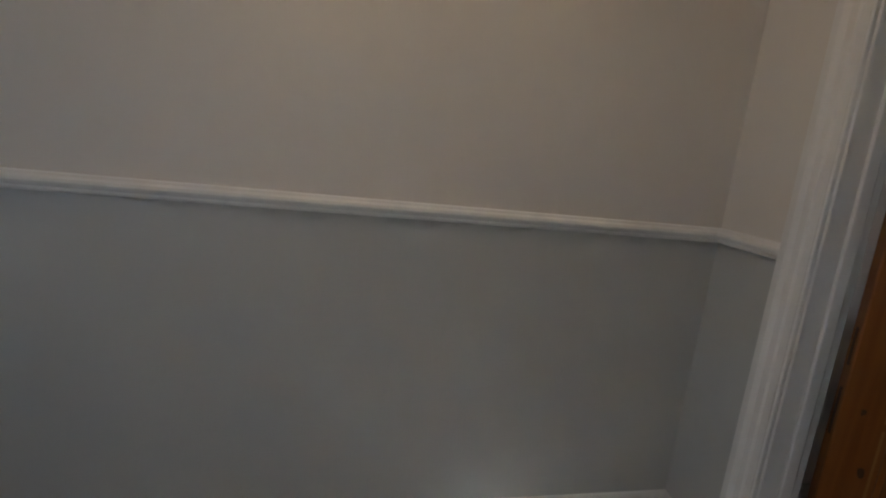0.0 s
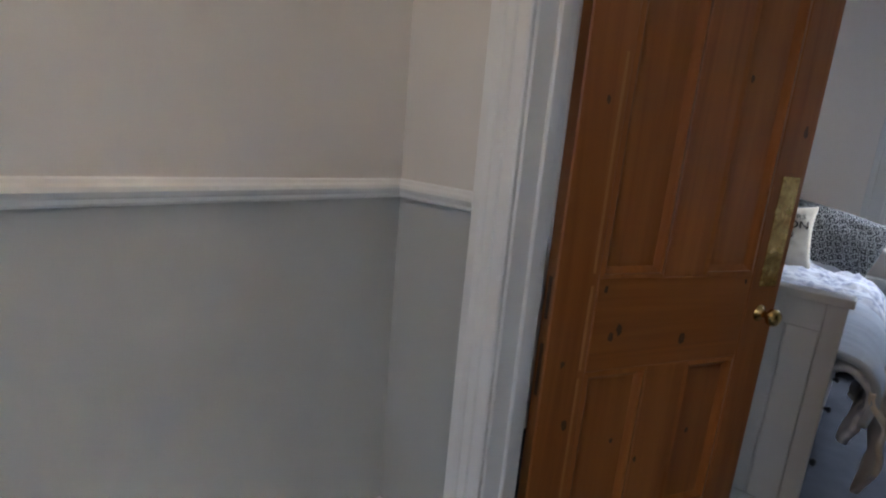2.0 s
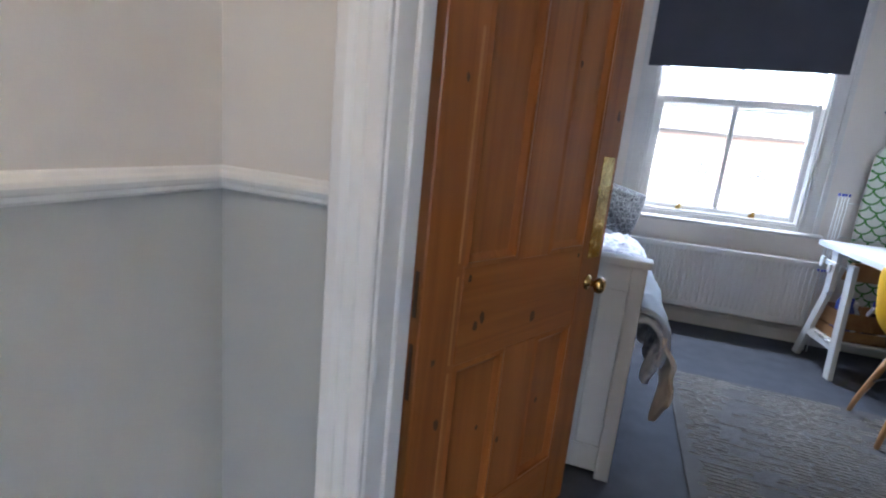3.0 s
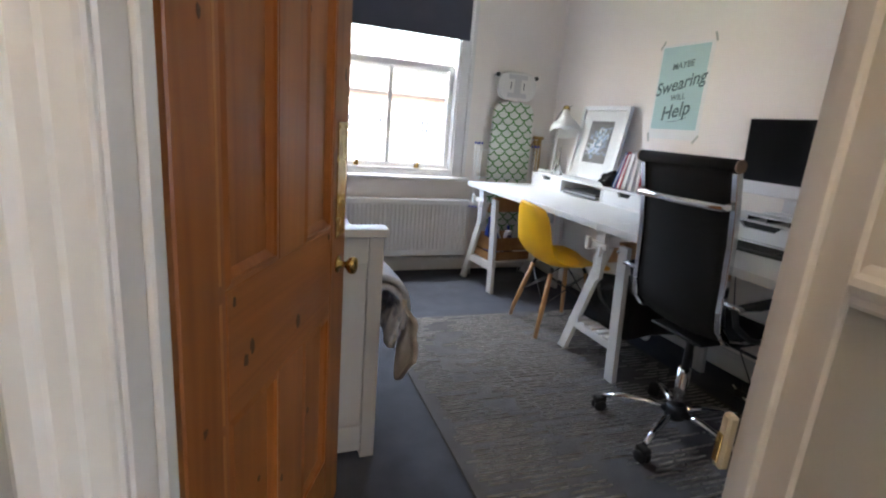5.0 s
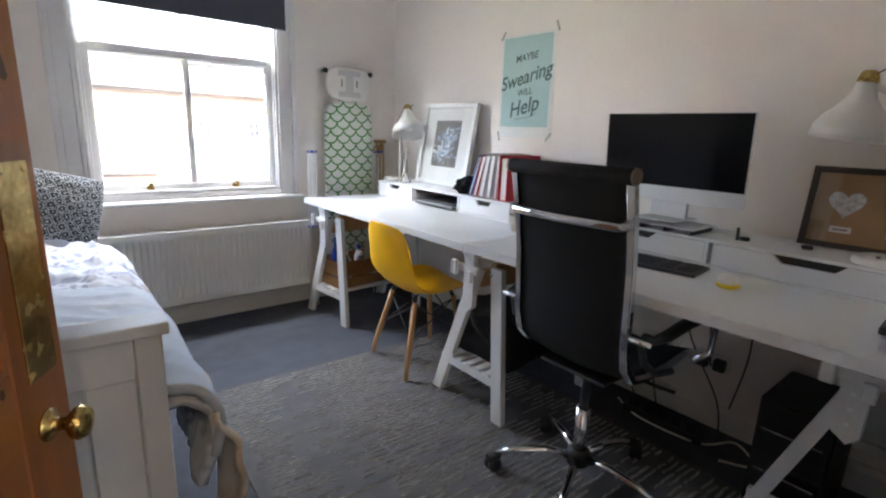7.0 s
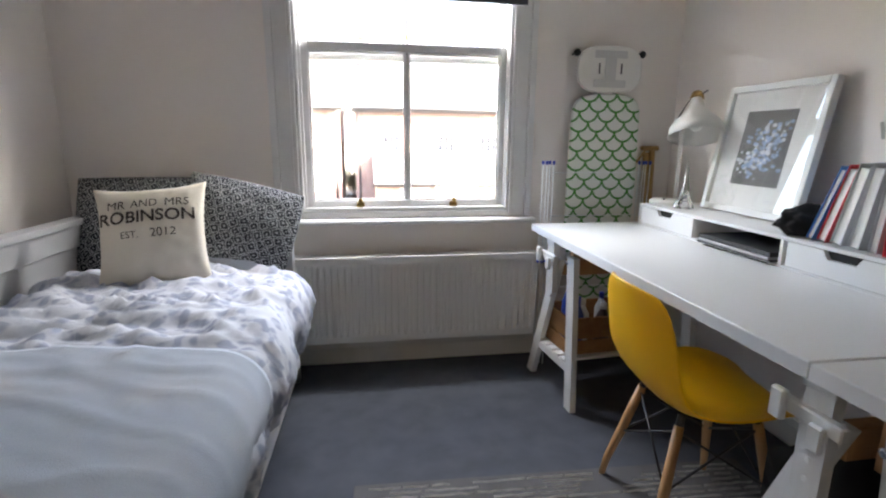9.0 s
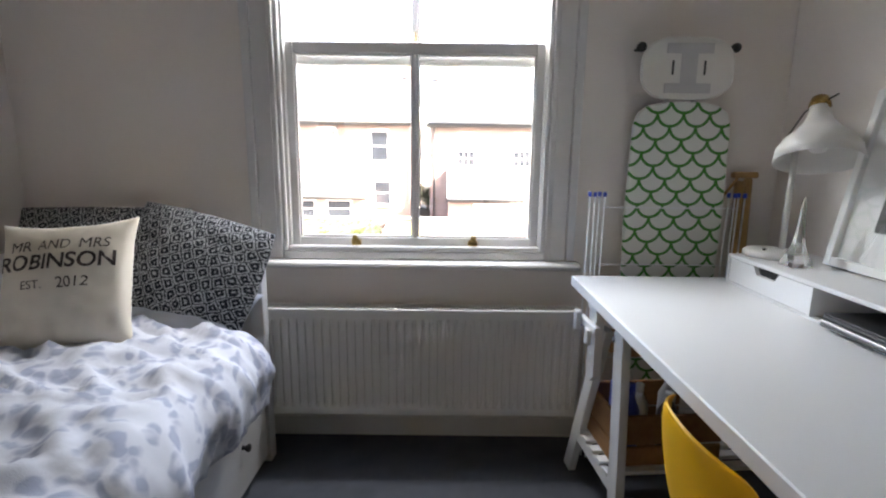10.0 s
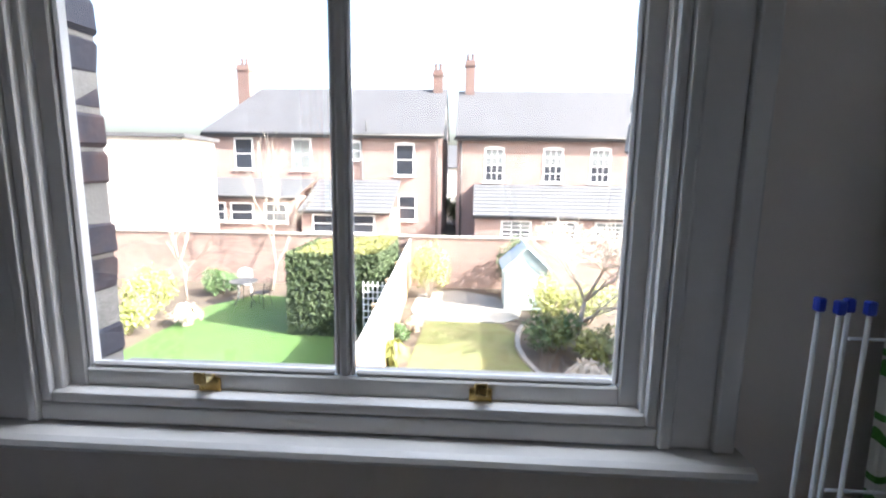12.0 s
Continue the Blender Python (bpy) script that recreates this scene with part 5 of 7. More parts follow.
pad = thing("notebook_stack", pose(1.85, 1.965, ZT + 0.0005, 0, 0, 6), "stack of paperwork on the desk end", "papers")
part("paper_block", bx(0, 0.22, 0, 0.15, 0, 0.03, 0.002), material("lilac_paper", (0.60, 0.58, 0.70), 0.7, var=0.1), pad)
part("clip", bx(-0.003, 0.02, 0.10, 0.12, 0.012, 0.018, 0.001), BLACK_PLASTIC, pad)
wal = thing("document_wallet", pose(1.855, 1.965, ZT + 0.032, 0, 0, 2), "black zip wallet with a yellow ticket on it", "wallet")
part("case", bx(0, 0.24, 0, 0.16, 0, 0.02, 0.007, None, 2), BLACK_PLASTIC, wal)
part("ticket", bx(0.05, 0.2, 0.03, 0.11, 0.0205, 0.0225), material("ticket_card", (0.62, 0.56, 0.34), 0.7, var=0.1), wal)

# ---- poster taped to the wall ----
po = thing("poster", pose(EW - 0.003, 3.92, 1.248), "teal lettered poster taped to the wall above the desk", "poster")
part("sheet", bx(-0.001, 0.0, -0.203, 0.193, -0.035, 0.528), PAPER, po)
TEAL = material("teal_print", (0.45, 0.64, 0.63), 0.75, var=0.03, scale=6)
part("colour_field", bx(-0.0018, -0.0012, -0.176, 0.178, 0.025, 0.512), TEAL, po)
DKT = material("dark_teal_ink", (0.09, 0.14, 0.15), 0.75)
face = Matrix(((0, 0, -1, -0.0022), (-1, 0, 0, 0), (0, 1, 0, 0), (0, 0, 0, 1)))
for body, size, z, rot_, sh_, bold in (("MAYBE", 0.052, 0.385, 6, 0.15, 0.001), ("Swearing", 0.104, 0.262, 12, 0.32, 0.0016), ("WILL", 0.048, 0.200, 6, 0.15, 0.0008), ("Help", 0.115, 0.098, 12, 0.32, 0.0016)):
    lettering("lettering", body, size, DKT, po, face @ Matrix.Translation((0, z, 0)) @ pose(0, 0, 0, 0, 0, rot_), 0.0002, None, shear=sh_, bold=bold)
bm = BM()
part("flourish", tube(bm, [(-0.0024, 0.06, 0.068), (-0.0024, -0.02, 0.075), (-0.0024, -0.09, 0.098)], 0.0012, 6), DKT, po)
TAPE = material("grey_tape", (0.42, 0.43, 0.38), 0.6, var=0.15, scale=30)
for y, z, r in ((0.188, 0.527, 35), (-0.202, 0.54, -22), (0.185, -0.03, -15), (-0.19, -0.028, 40)):
    part("tape", bx(-0.0036, -0.0026, -0.006, 0.006, -0.028, 0.028, 0, Matrix.Translation((0, y, z)) @ pose(0, 0, 0, r, 0, 0)), TAPE, po)

# ---- by the window: ironing board, airer, folded stool ----
ib = thing("ironing_board", pose(2.18, 5.188, 0.036), "ironing board with a green scallop cover hung on the wall", "ironing board")


def scallop_material():
    m = material("scallop_cotton", (0.76, 0.77, 0.72), 0.9, var=0.03, scale=6, bump=0.3, fine=300)
    n, l, b = nodes_of(m)

    def mth(op, a=None, bb=None, va=0.0, vb=0.0):
        q = n.new("ShaderNodeMath")
        q.operation = op
        q.inputs[0].default_value, q.inputs[1].default_value = va, vb
        if a is not None:
            l.new(a, q.inputs[0])
        if bb is not None:
            l.new(bb, q.inputs[1])
        return q.outputs[0]

    tc, sx = n.new("ShaderNodeTexCoord"), n.new("ShaderNodeSeparateXYZ")
    l.new(tc.outputs["Object"], sx.inputs[0])
    wq = 0.098
    dist = None
    u0, v0 = mth("DIVIDE", sx.outputs["X"], vb=wq), mth("DIVIDE", sx.outputs["Z"], vb=wq)
    best = None
    for shift, row in ((0.0, 0.0), (0.5, 0.5)):
        uu = mth("SUBTRACT", mth("FRACT", mth("ADD", u0, vb=shift + 20.0)), vb=0.5)
        vv = mth("ADD", v0, vb=row * 1.0 + 20.0)
        fr = mth("FRACT", vv)
        y = mth("SUBTRACT", fr, vb=0.62)
        r = mth("SQRT", mth("ADD", mth("MULTIPLY", uu, uu), mth("MULTIPLY", y, y)))
        ringd = mth("ABSOLUTE", mth("SUBTRACT", r, vb=0.5))
        below = mth("LESS_THAN", y, vb=0.02)
        line = mth("MULTIPLY", mth("LESS_THAN", ringd, vb=0.055), below)
        best = line if best is None else mth("MAXIMUM", best, line)
    mix = n.new("ShaderNodeMix")
    mix.data_type = "RGBA"
    mix.inputs["A"].default_value, mix.inputs["B"].default_value = (0.74, 0.76, 0.70, 1), (0.07, 0.25, 0.045, 1)
    l.new(best, mix.inputs["Factor"])
    l.new(mix.outputs["Result"], b.inputs["Base Color"])
    return m


SCALLOP = scallop_material()
bm = BM()
pts = []
for k in range(9):
    a = math.pi * k / 8
    pts.append((0.10 * math.cos(a) if 0 < k < 8 else (0.182 if k == 0 else -0.182), 1.30 + 0.075 * math.sin(a)))
pts = [(0.19, 0.95), (0.182, 1.29), (0.168, 1.335), (0.13, 1.362), (0.06, 1.375), (-0.06, 1.375), (-0.13, 1.362), (-0.168, 1.335), (-0.182, 1.29), (-0.19, 0.95), (-0.185, 0.72), (-0.15, 0.42), (-0.10, 0.25), (0, 0.20), (0.10, 0.25), (0.15, 0.42), (0.185, 0.72)]
prism(bm, pts, -0.028, 0.0, Matrix(((1, 0, 0, 0), (0, 0, 1, 0), (0, 1, 0, 0), (0, 0, 0, 1))))
bd = part("cover", bm, SCALLOP, ib, "pale cotton cover with green scallops")
md = bd.modifiers.new("soft", "BEVEL")
md.width, md.segments = 0.01, 3
bm = BM()
ring_o = [(0.172 * (abs(math.cos(a)) ** 0.62) * (1 if math.cos(a) > 0 else -1), 1.492 + 0.112 * (abs(math.sin(a)) ** 0.75) * (1 if math.sin(a) > 0 else -1)) for a in (2 * math.pi * k / 40 for k in range(40))]
prism(bm, ring_o, -0.03, -0.012, Matrix(((1, 0, 0, 0), (0, 0, 1, 0), (0, 1, 0, 0), (0, 0, 0, 1))))
rest = part("iron_rest", bm, WHITE_ENAMEL, ib, "white plastic iron rest")
md = rest.modifiers.new("soft", "BEVEL")
md.width, md.segments = 0.006, 3
GREYPL = material("grey_rest_pad", (0.58, 0.57, 0.56), 0.6, var=0.05)
part("rest_pad", bx(-0.03, 0.03, -0.0335, -0.0302, 1.41, 1.565, 0.001), GREYPL, rest)
part("rest_pad", bx(-0.085, 0.085, -0.0345, -0.0302, 1.545, 1.58, 0.001), GREYPL, rest)
part("rest_pad", bx(-0.085, 0.085, -0.0345, -0.0302, 1.405, 1.44, 0.001), GREYPL, rest)
for x in (-0.062, 0.055):
    part("slot", bx(x, x + 0.007, -0.0322, -0.0302, 1.47, 1.52), BLACK_PLASTIC, rest)
part("rear_frame", tube(BM(), [(-0.08, 0.014, 0.02), (-0.06, 0.014, 0.8), (-0.05, 0.014, 1.48), (0.05, 0.014, 1.48), (0.06, 0.014, 0.8), (0.08, 0.014, 0.02)], 0.010, 8), GREYPL, ib)
for x in (2.010, 2.357):
    hk = thing("wall_hook", pose(x, N, 1.606), "black rubber-ended wall hook", "hook", "hooks for the ironing board")
    part("arm", tube(BM(), [(0, 0, 0), (0, -0.05, 0)], 0.006, 8), BLACK_PLASTIC, hk)
    part("knob", lathe(BM(), [(0.008, 0.0), (0.016, 0.004), (0.018, 0.018), (0.014, 0.028), (0, 0.031)], 14, pose(0, -0.045, 0, 90)), BLACK_PLASTIC, hk)
ROD = material("white_coated_wire", (0.76, 0.77, 0.78), 0.35, var=0.03)
BLUECAP = material("blue_cap", (0.02, 0.05, 0.42), 0.4)
ai = thing("clothes_airer", pose(1.825, 5.09, 0), "folded white wire clothes airer with blue caps", "clothes airer")
for gx, n in ((0.0, 4), (0.515, 4)):
    for k in range(n):
        x = gx + k * 0.015 + (0.006 if k > 1 else 0)
        y = -(k % 2) * 0.014
        r_ = part("rod", tube(BM(), [(x, y, 0.0), (x + 0.004, y, 1.07)], 0.003, 8), ROD, ai)
        part("cap", bx(x - 0.002, x + 0.0095, y - 0.006, y + 0.006, 1.062, 1.08, 0.002), BLUECAP, r_)
        part("cap", bx(x - 0.005, x + 0.007, y - 0.006, y + 0.006, 0.56, 0.574, 0.002), BLUECAP, r_)
for z in (1.02, 0.80, 0.62, 0.42, 0.2):
    part("crossbar", tube(BM(), [(0.06, 0.02, z), (0.56, 0.02, z)], 0.0026, 6), ROD, ai)
st = thing("folding_stool", pose(2.47, 5.17, 0, -3, 0, 0), "folded tan wooden stool leaning in the corner", "stool")
TAN = wood("tan_wood", (0.46, 0.27, 0.08), (0.34, 0.18, 0.05), "Z", 0.5)
part("leg", bx(-0.035, -0.005, -0.02, 0.0, 0, 1.12, 0.004), TAN, st)
part("leg", bx(0.0, 0.03, -0.02, 0.0, 0, 1.13, 0.004), TAN, st)
part("top_bar", bx(-0.05, 0.05, -0.025, 0.005, 1.131, 1.155, 0.006), TAN, st)
part("strap", tube(BM(), [(-0.03, -0.015, 1.13), (-0.08, -0.015, 1.06), (-0.09, -0.015, 0.98)], 0.006, 8), TAN, st)

# ---- under the desk ----
CRATEW = wood("crate_wood", (0.34, 0.17, 0.06), (0.22, 0.10, 0.035), "Y", 0.7)
cr = thing("wooden_crate", pose(1.845, 4.69, 0.220, 0, 0, 5), "small wooden crate of bottles on the trestle shelf", "crate")
for z in (0.0, 0.075, 0.13):
    h = 0.065 if z < 0.1 else 0.045
    part("slat", bx(0, 0.012, 0, 0.26, z, z + h, 0.002), CRATEW, cr)
    part("slat", bx(0.0125, 0.36, 0, 0.012, z, z + h, 0.002), CRATEW, cr)
    part("slat", bx(0.0125, 0.36, 0.248, 0.26, z, z + h, 0.002), CRATEW, cr)
part("bottom", bx(0.0125, 0.36, 0.0125, 0.2475, 0, 0.008), CRATEW, cr)
for i, (x, y, r, h, c, lab) in enumerate(((0.07, 0.06, 0.03, 0.25, (0.03, 0.06, 0.30), "blue plastic spray bottle in the crate"), (0.14, 0.14, 0.032, 0.21, (0.65, 0.66, 0.68), "white plastic bottle in the crate"), (0.09, 0.19, 0.03, 0.29, (0.03, 0.07, 0.38), "tall blue bottle in the crate"), (0.22, 0.09, 0.035, 0.20, (0.08, 0.05, 0.05), "dark bottle in the crate"), (0.27, 0.19, 0.03, 0.22, (0.5, 0.5, 0.52), "grey aerosol can in the crate"))):
    bt = thing("bottle", pose(1.845 + x - 0.087 * y, 4.69 + y + 0.087 * x, 0.2285), lab, "bottle", "bottles in the crate")
    mt = material("bottle_plastic", c, 0.35)
    part("body", lathe(BM(), [(r * 0.9, 0), (r, 0.01), (r, h * 0.65), (r * 0.5, h * 0.8), (r * 0.35, h * 0.86)], 16), mt, bt)
    part("cap", lathe(BM(), [(r * 0.42, h * 0.861), (r * 0.42, h), (r * 0.3, h * 1.01)], 12), WHITE_ENAMEL if i % 2 else BLUECAP, bt)
bg = thing("black_bag", pose(2.12, 3.455, 0.220), "slumped black fabric bag on the trestle shelf", "bag")
bm = BM()
bmesh.ops.create_cube(bm, size=1)
bmesh.ops.subdivide_edges(bm, edges=bm.edges, cuts=8, use_grid_fill=True)
for v in bm.verts:
    k = 0.03 * noise.noise(v.co * 3) + 0.015 * noise.noise(v.co * 9)
    v.co = Vector((v.co.x * 0.44 + k, v.co.y * 0.36 + k, (v.co.z + 0.5) * 0.22 * (1 + 0.25 * noise.noise(Vector((v.co.x * 2, v.co.y * 2, 1))))))
part("bag_body", bm, BLACK_MESH, bg, smooth=True)
part("strap", tube(BM(), [(-0.2, -0.1, 0.2), (-0.26, -0.12, 0.1), (-0.24, 0.02, 0.16), (-0.2, 0.1, 0.21)], 0.009, 8), BLACK_PLASTIC, bg)
pc = thing("computer_tower", pose(2.08, 2.185, 0), "black desktop computer tower standing under the desk", "computer tower")
part("case", bx(0.012, 0.30, 0, 0.20, 0.012, 0.46, 0.004), BLACK_PLASTIC, pc)
part("front_panel", bx(0, 0.0115, 0.003, 0.197, 0.015, 0.457, 0.004), material("gloss_black", (0.01, 0.01, 0.012), 0.15), pc)
part("drive_trim", bx(-0.002, -0.0005, 0.02, 0.18, 0.36, 0.365), CHROME, pc)
part("drive_trim", bx(-0.002, -0.0005, 0.02, 0.18, 0.22, 0.225), CHROME, pc)
for x in (0.03, 0.25):
    part("foot", bx(x, x + 0.03, 0.02, 0.18, 0, 0.0115), BLACK_PLASTIC, pc)
bn = thing("waste_bin", pose(1.815, 2.115, 0), "small white round lidded bin on the rug", "bin")
part("body", lathe(BM(), [(0.075, 0.011), (0.08, 0.015), (0.093, 0.27), (0.09, 0.275)], 28), WHITE_ENAMEL, bn)
ld = part("lid", lathe(BM(), [(0.096, 0.2755), (0.098, 0.285), (0.09, 0.30), (0.05, 0.312), (0, 0.315)], 28), WHITE_ENAMEL, bn)
for k in range(9):
    a = k * 0.9
    part("vent_hole", lathe(BM(), [(0.004, 0.3135), (0.004, 0.3155)], 8, pose(0.028 * math.cos(a), 0.028 * math.sin(a), -0.002)), GREYPL, ld)
for y, z in ((2.72, 0.30), (2.98, 0.30)):
    so = thing("wall_socket", pose(EW, y, z), "white double wall socket with black plugs", "socket")
    part("plate", bx(-0.009, 0, -0.073, 0.073, -0.043, 0.043, 0.003), WHITE_ENAMEL, so)
    for k in (-0.035, 0.035):
        part("plug", bx(-0.045, -0.0095, k - 0.024, k + 0.024, -0.03, 0.022, 0.006), BLACK_PLASTIC, so)
ex = thing("extension_lead", pose(2.42, 2.82, 0), "black extension block full of plugs under the desk", "extension lead")
part("block", bx(-0.03, 0.03, -0.18, 0.18, 0, 0.035, 0.006), BLACK_PLASTIC, ex)
for k in range(5):
    part("plug", bx(-0.022, 0.022, -0.15 + k * 0.065, -0.108 + k * 0.065, 0.0355, 0.08, 0.006), BLACK_PLASTIC, ex)
rng = random.Random(11)
for i, (pts_, r, mt, lab) in enumerate((
        ([(2.585, 2.72, 0.28), (2.57, 2.74, 0.5), (2.56, 2.70, 0.72)], 0.0035, BLACK_PLASTIC, "black power cable running up the wall"),
        ([(2.585, 2.62, 0.12), (2.58, 2.58, 0.4), (2.57, 2.60, 0.73)], 0.0035, BLACK_PLASTIC, "black cable hanging behind the desk"),
        ([(2.56, 2.98, 0.28), (2.50, 2.9, 0.08), (2.42, 2.82, 0.02)], 0.004, BLACK_PLASTIC, "black cable from socket to extension block"),
        ([(2.45, 3.05, 0.02), (2.38, 2.9, 0.015), (2.40, 2.65, 0.015), (2.5, 2.55, 0.03), (2.42, 2.45, 0.015), (2.35, 2.55, 0.015)], 0.0045, WHITE_ENAMEL, "loose white cable coiled on the carpet"),
        ([(2.57, 2.86, 0.72), (2.5, 2.8, 0.45), (2.55, 2.66, 0.15), (2.45, 2.6, 0.015)], 0.0035, BLACK_PLASTIC, "black cable drooping under the desk"),
        ([(2.58, 3.3, 0.73), (2.56, 3.2, 0.3), (2.5, 3.0, 0.05)], 0.0035, BLACK_PLASTIC, "black cable beside the trestle"))):
    cb_ = thing("cable", pose(*pts_[0]), lab, "cable", "cables under the desk")
    p0 = Vector(pts_[0])
    P = [Vector(p) - p0 for p in pts_]
    fine = []
    for k in range(len(P) - 1):
        a_, b_, c_, d_ = P[max(k - 1, 0)], P[k], P[k + 1], P[min(k + 2, len(P) - 1)]
        for s in range(6):
            t = s / 6
            fine.append(0.5 * ((2 * b_) + (-a_ + c_) * t + (2 * a_ - 5 * b_ + 4 * c_ - d_) * t * t + (-a_ + 3 * b_ - 3 * c_ + d_) * t ** 3))
    fine.append(P[-1])
    part("lead", tube(BM(), fine, r, 6), mt, cb_)

# ---- landing ceiling lamp ----
cl = thing("ceiling_light", pose(0.1, 0.95, H), "round flush white ceiling light on the landing", "ceiling light")
part("rim", lathe(BM(), [(0.13, 0), (0.13, -0.02), (0.12, -0.026), (0.12, 0)], 28, None, False), WHITE_ENAMEL, cl)
part("bulb_holder", lathe(BM(), [(0.02, 0), (0.02, -0.04)], 12), WHITE_ENAMEL, cl)
# ---- outside: ground ----
GZ = -2.9


def brick_mat(name, c1, c2, mortar, scale=1.0, bump=0.6):
    """Brickwork for walls too far off to show single bricks."""
    m = material(name, c1, 0.9, var=0.1, bump=0)
    n, l, b = nodes_of(m)
    tc, sx, cb = n.new("ShaderNodeTexCoord"), n.new("ShaderNodeSeparateXYZ"), n.new("ShaderNodeCombineXYZ")
    ad = n.new("ShaderNodeMath")
    l.new(tc.outputs["Object"], sx.inputs[0])
    l.new(sx.outputs["X"], ad.inputs[0])
    l.new(sx.outputs["Y"], ad.inputs[1])
    l.new(ad.outputs[0], cb.inputs["X"])
    l.new(sx.outputs["Z"], cb.inputs["Y"])
    br = n.new("ShaderNodeTexBrick")
    br.inputs["Scale"].default_value = scale
    br.inputs["Brick Width"].default_value, br.inputs["Row Height"].default_value, br.inputs["Mortar Size"].default_value = 0.225, 0.075, 0.008
    br.inputs["Color1"].default_value, br.inputs["Color2"].default_value, br.inputs["Mortar"].default_value = (*c1, 1), (*c2, 1), (*mortar, 1)
    l.new(cb.outputs[0], br.inputs["Vector"])
    nz = n.new("ShaderNodeTexNoise")
    nz.inputs["Scale"].default_value, nz.inputs["Detail"].default_value = 1.3, 6
    l.new(tc.outputs["Object"], nz.inputs["Vector"])
    mx = n.new("ShaderNodeMix")
    mx.data_type, mx.blend_type = "RGBA", "MULTIPLY"
    mr = n.new("ShaderNodeMapRange")
    mr.inputs["To Min"].default_value, mr.inputs["To Max"].default_value = 0.7, 1.25
    l.new(nz.outputs["Fac"], mr.inputs["Value"])
    mx.inputs["Factor"].default_value = 1
    l.new(br.outputs["Color"], mx.inputs["A"])
    l.new(mr.outputs[0], mx.inputs["B"])
    l.new(mx.outputs["Result"], b.inputs["Base Color"])
    bp = n.new("ShaderNodeBump")
    bp.inputs["Strength"].default_value, bp.inputs["Distance"].default_value = bump, 0.006
    inv = n.new("ShaderNodeMath")
    inv.operation = "SUBTRACT"
    inv.inputs[0].default_value = 1
    l.new(br.outputs["Fac"], inv.inputs[1])
    l.new(inv.outputs[0], bp.inputs["Height"])
    l.new(bp.outputs[0], b.inputs["Normal"])
    return m


SOIL = material("garden_soil", (0.09, 0.07, 0.05), 0.95, var=0.35, scale=2.5, bump=1.0, fine=30)
LAWN = material("lawn_grass", (0.038, 0.085, 0.018), 0.9, var=0.45, scale=2.6, bump=1.0, fine=45, second=(0.062, 0.11, 0.024))
WORN_LAWN = material("worn_lawn_grass", (0.10, 0.115, 0.04), 0.92, var=0.4, scale=3.0, bump=1.0, fine=45, second=(0.15, 0.14, 0.06))
PATIO = material("patio_paving", (0.26, 0.25, 0.225), 0.85, var=0.15, scale=2, bump=0.5, fine=40)
RED = brick_mat("red_brick", (0.31, 0.195, 0.165), (0.17, 0.10, 0.085), (0.40, 0.37, 0.35))
GARDEN_BRICK = brick_mat("garden_wall_brick", (0.30, 0.19, 0.15), (0.16, 0.095, 0.08), (0.38, 0.35, 0.32))
SLATE = material("roof_slate", (0.062, 0.064, 0.07), 0.75, var=0.2, scale=1.2, bump=0.5, fine=25)
LEANTILE = material("concrete_tile", (0.085, 0.09, 0.097), 0.8, var=0.15, scale=2, bump=0.4)
RENDER_WHITE = material("white_render", (0.74, 0.73, 0.70), 0.9, var=0.04, scale=1, bump=0.3)
PVC = material("white_window_paint", (0.78, 0.78, 0.77), 0.4, var=0.02, bump=0)
DARKGLASS = material("dark_far_glass", (0.03, 0.035, 0.045), 0.08, var=0.2, scale=2, bump=0)
NET = material("net_curtain", (0.15, 0.165, 0.165), 0.9, var=0.15, scale=12, bump=0.2)
FENCE = wood("weathered_fence", (0.36, 0.26, 0.17), (0.24, 0.17, 0.11), "Z", 0.9, 0.7, 0.0)
HEDGE_SHADED = material("conifer_leaf", (0.03, 0.05, 0.016), 0.75, var=0.35, scale=8, bump=0.2)
HEDGE_LIT = material("sunlit_yellow_leaf", (0.11, 0.115, 0.03), 0.75, var=0.3, scale=8, bump=0.2)
LEAF = material("shrub_leaf", (0.055, 0.10, 0.03), 0.6, var=0.4, scale=8, bump=0.1)
PALE_LEAF = material("pale_shrub_leaf", (0.22, 0.24, 0.07), 0.65, var=0.3, scale=8, bump=0.1)
DRY = material("dry_stems", (0.56, 0.50, 0.40), 0.8, var=0.3, scale=8, bump=0.2)
TWIG = material("grey_twig", (0.50, 0.45, 0.38), 0.85, var=0.25, scale=14, bump=0.2)
BARK = material("pale_bark", (0.36, 0.32, 0.27), 0.9, var=0.25, scale=14, bump=0.6, fine=50)
LEAD = material("painted_iron", (0.05, 0.05, 0.05), 0.5, var=0.1)

structure("ground", bx(-400, 400, 5.6, 900, GZ - 0.3, GZ - 0.02), SOIL, "bare garden soil reaching far behind the houses", "ground")


def patch(name, pts, z, mat, label, cat):
    bm = BM()
    prism(bm, pts, GZ - 0.03, z)
    return structure(name, bm, mat, label, cat)


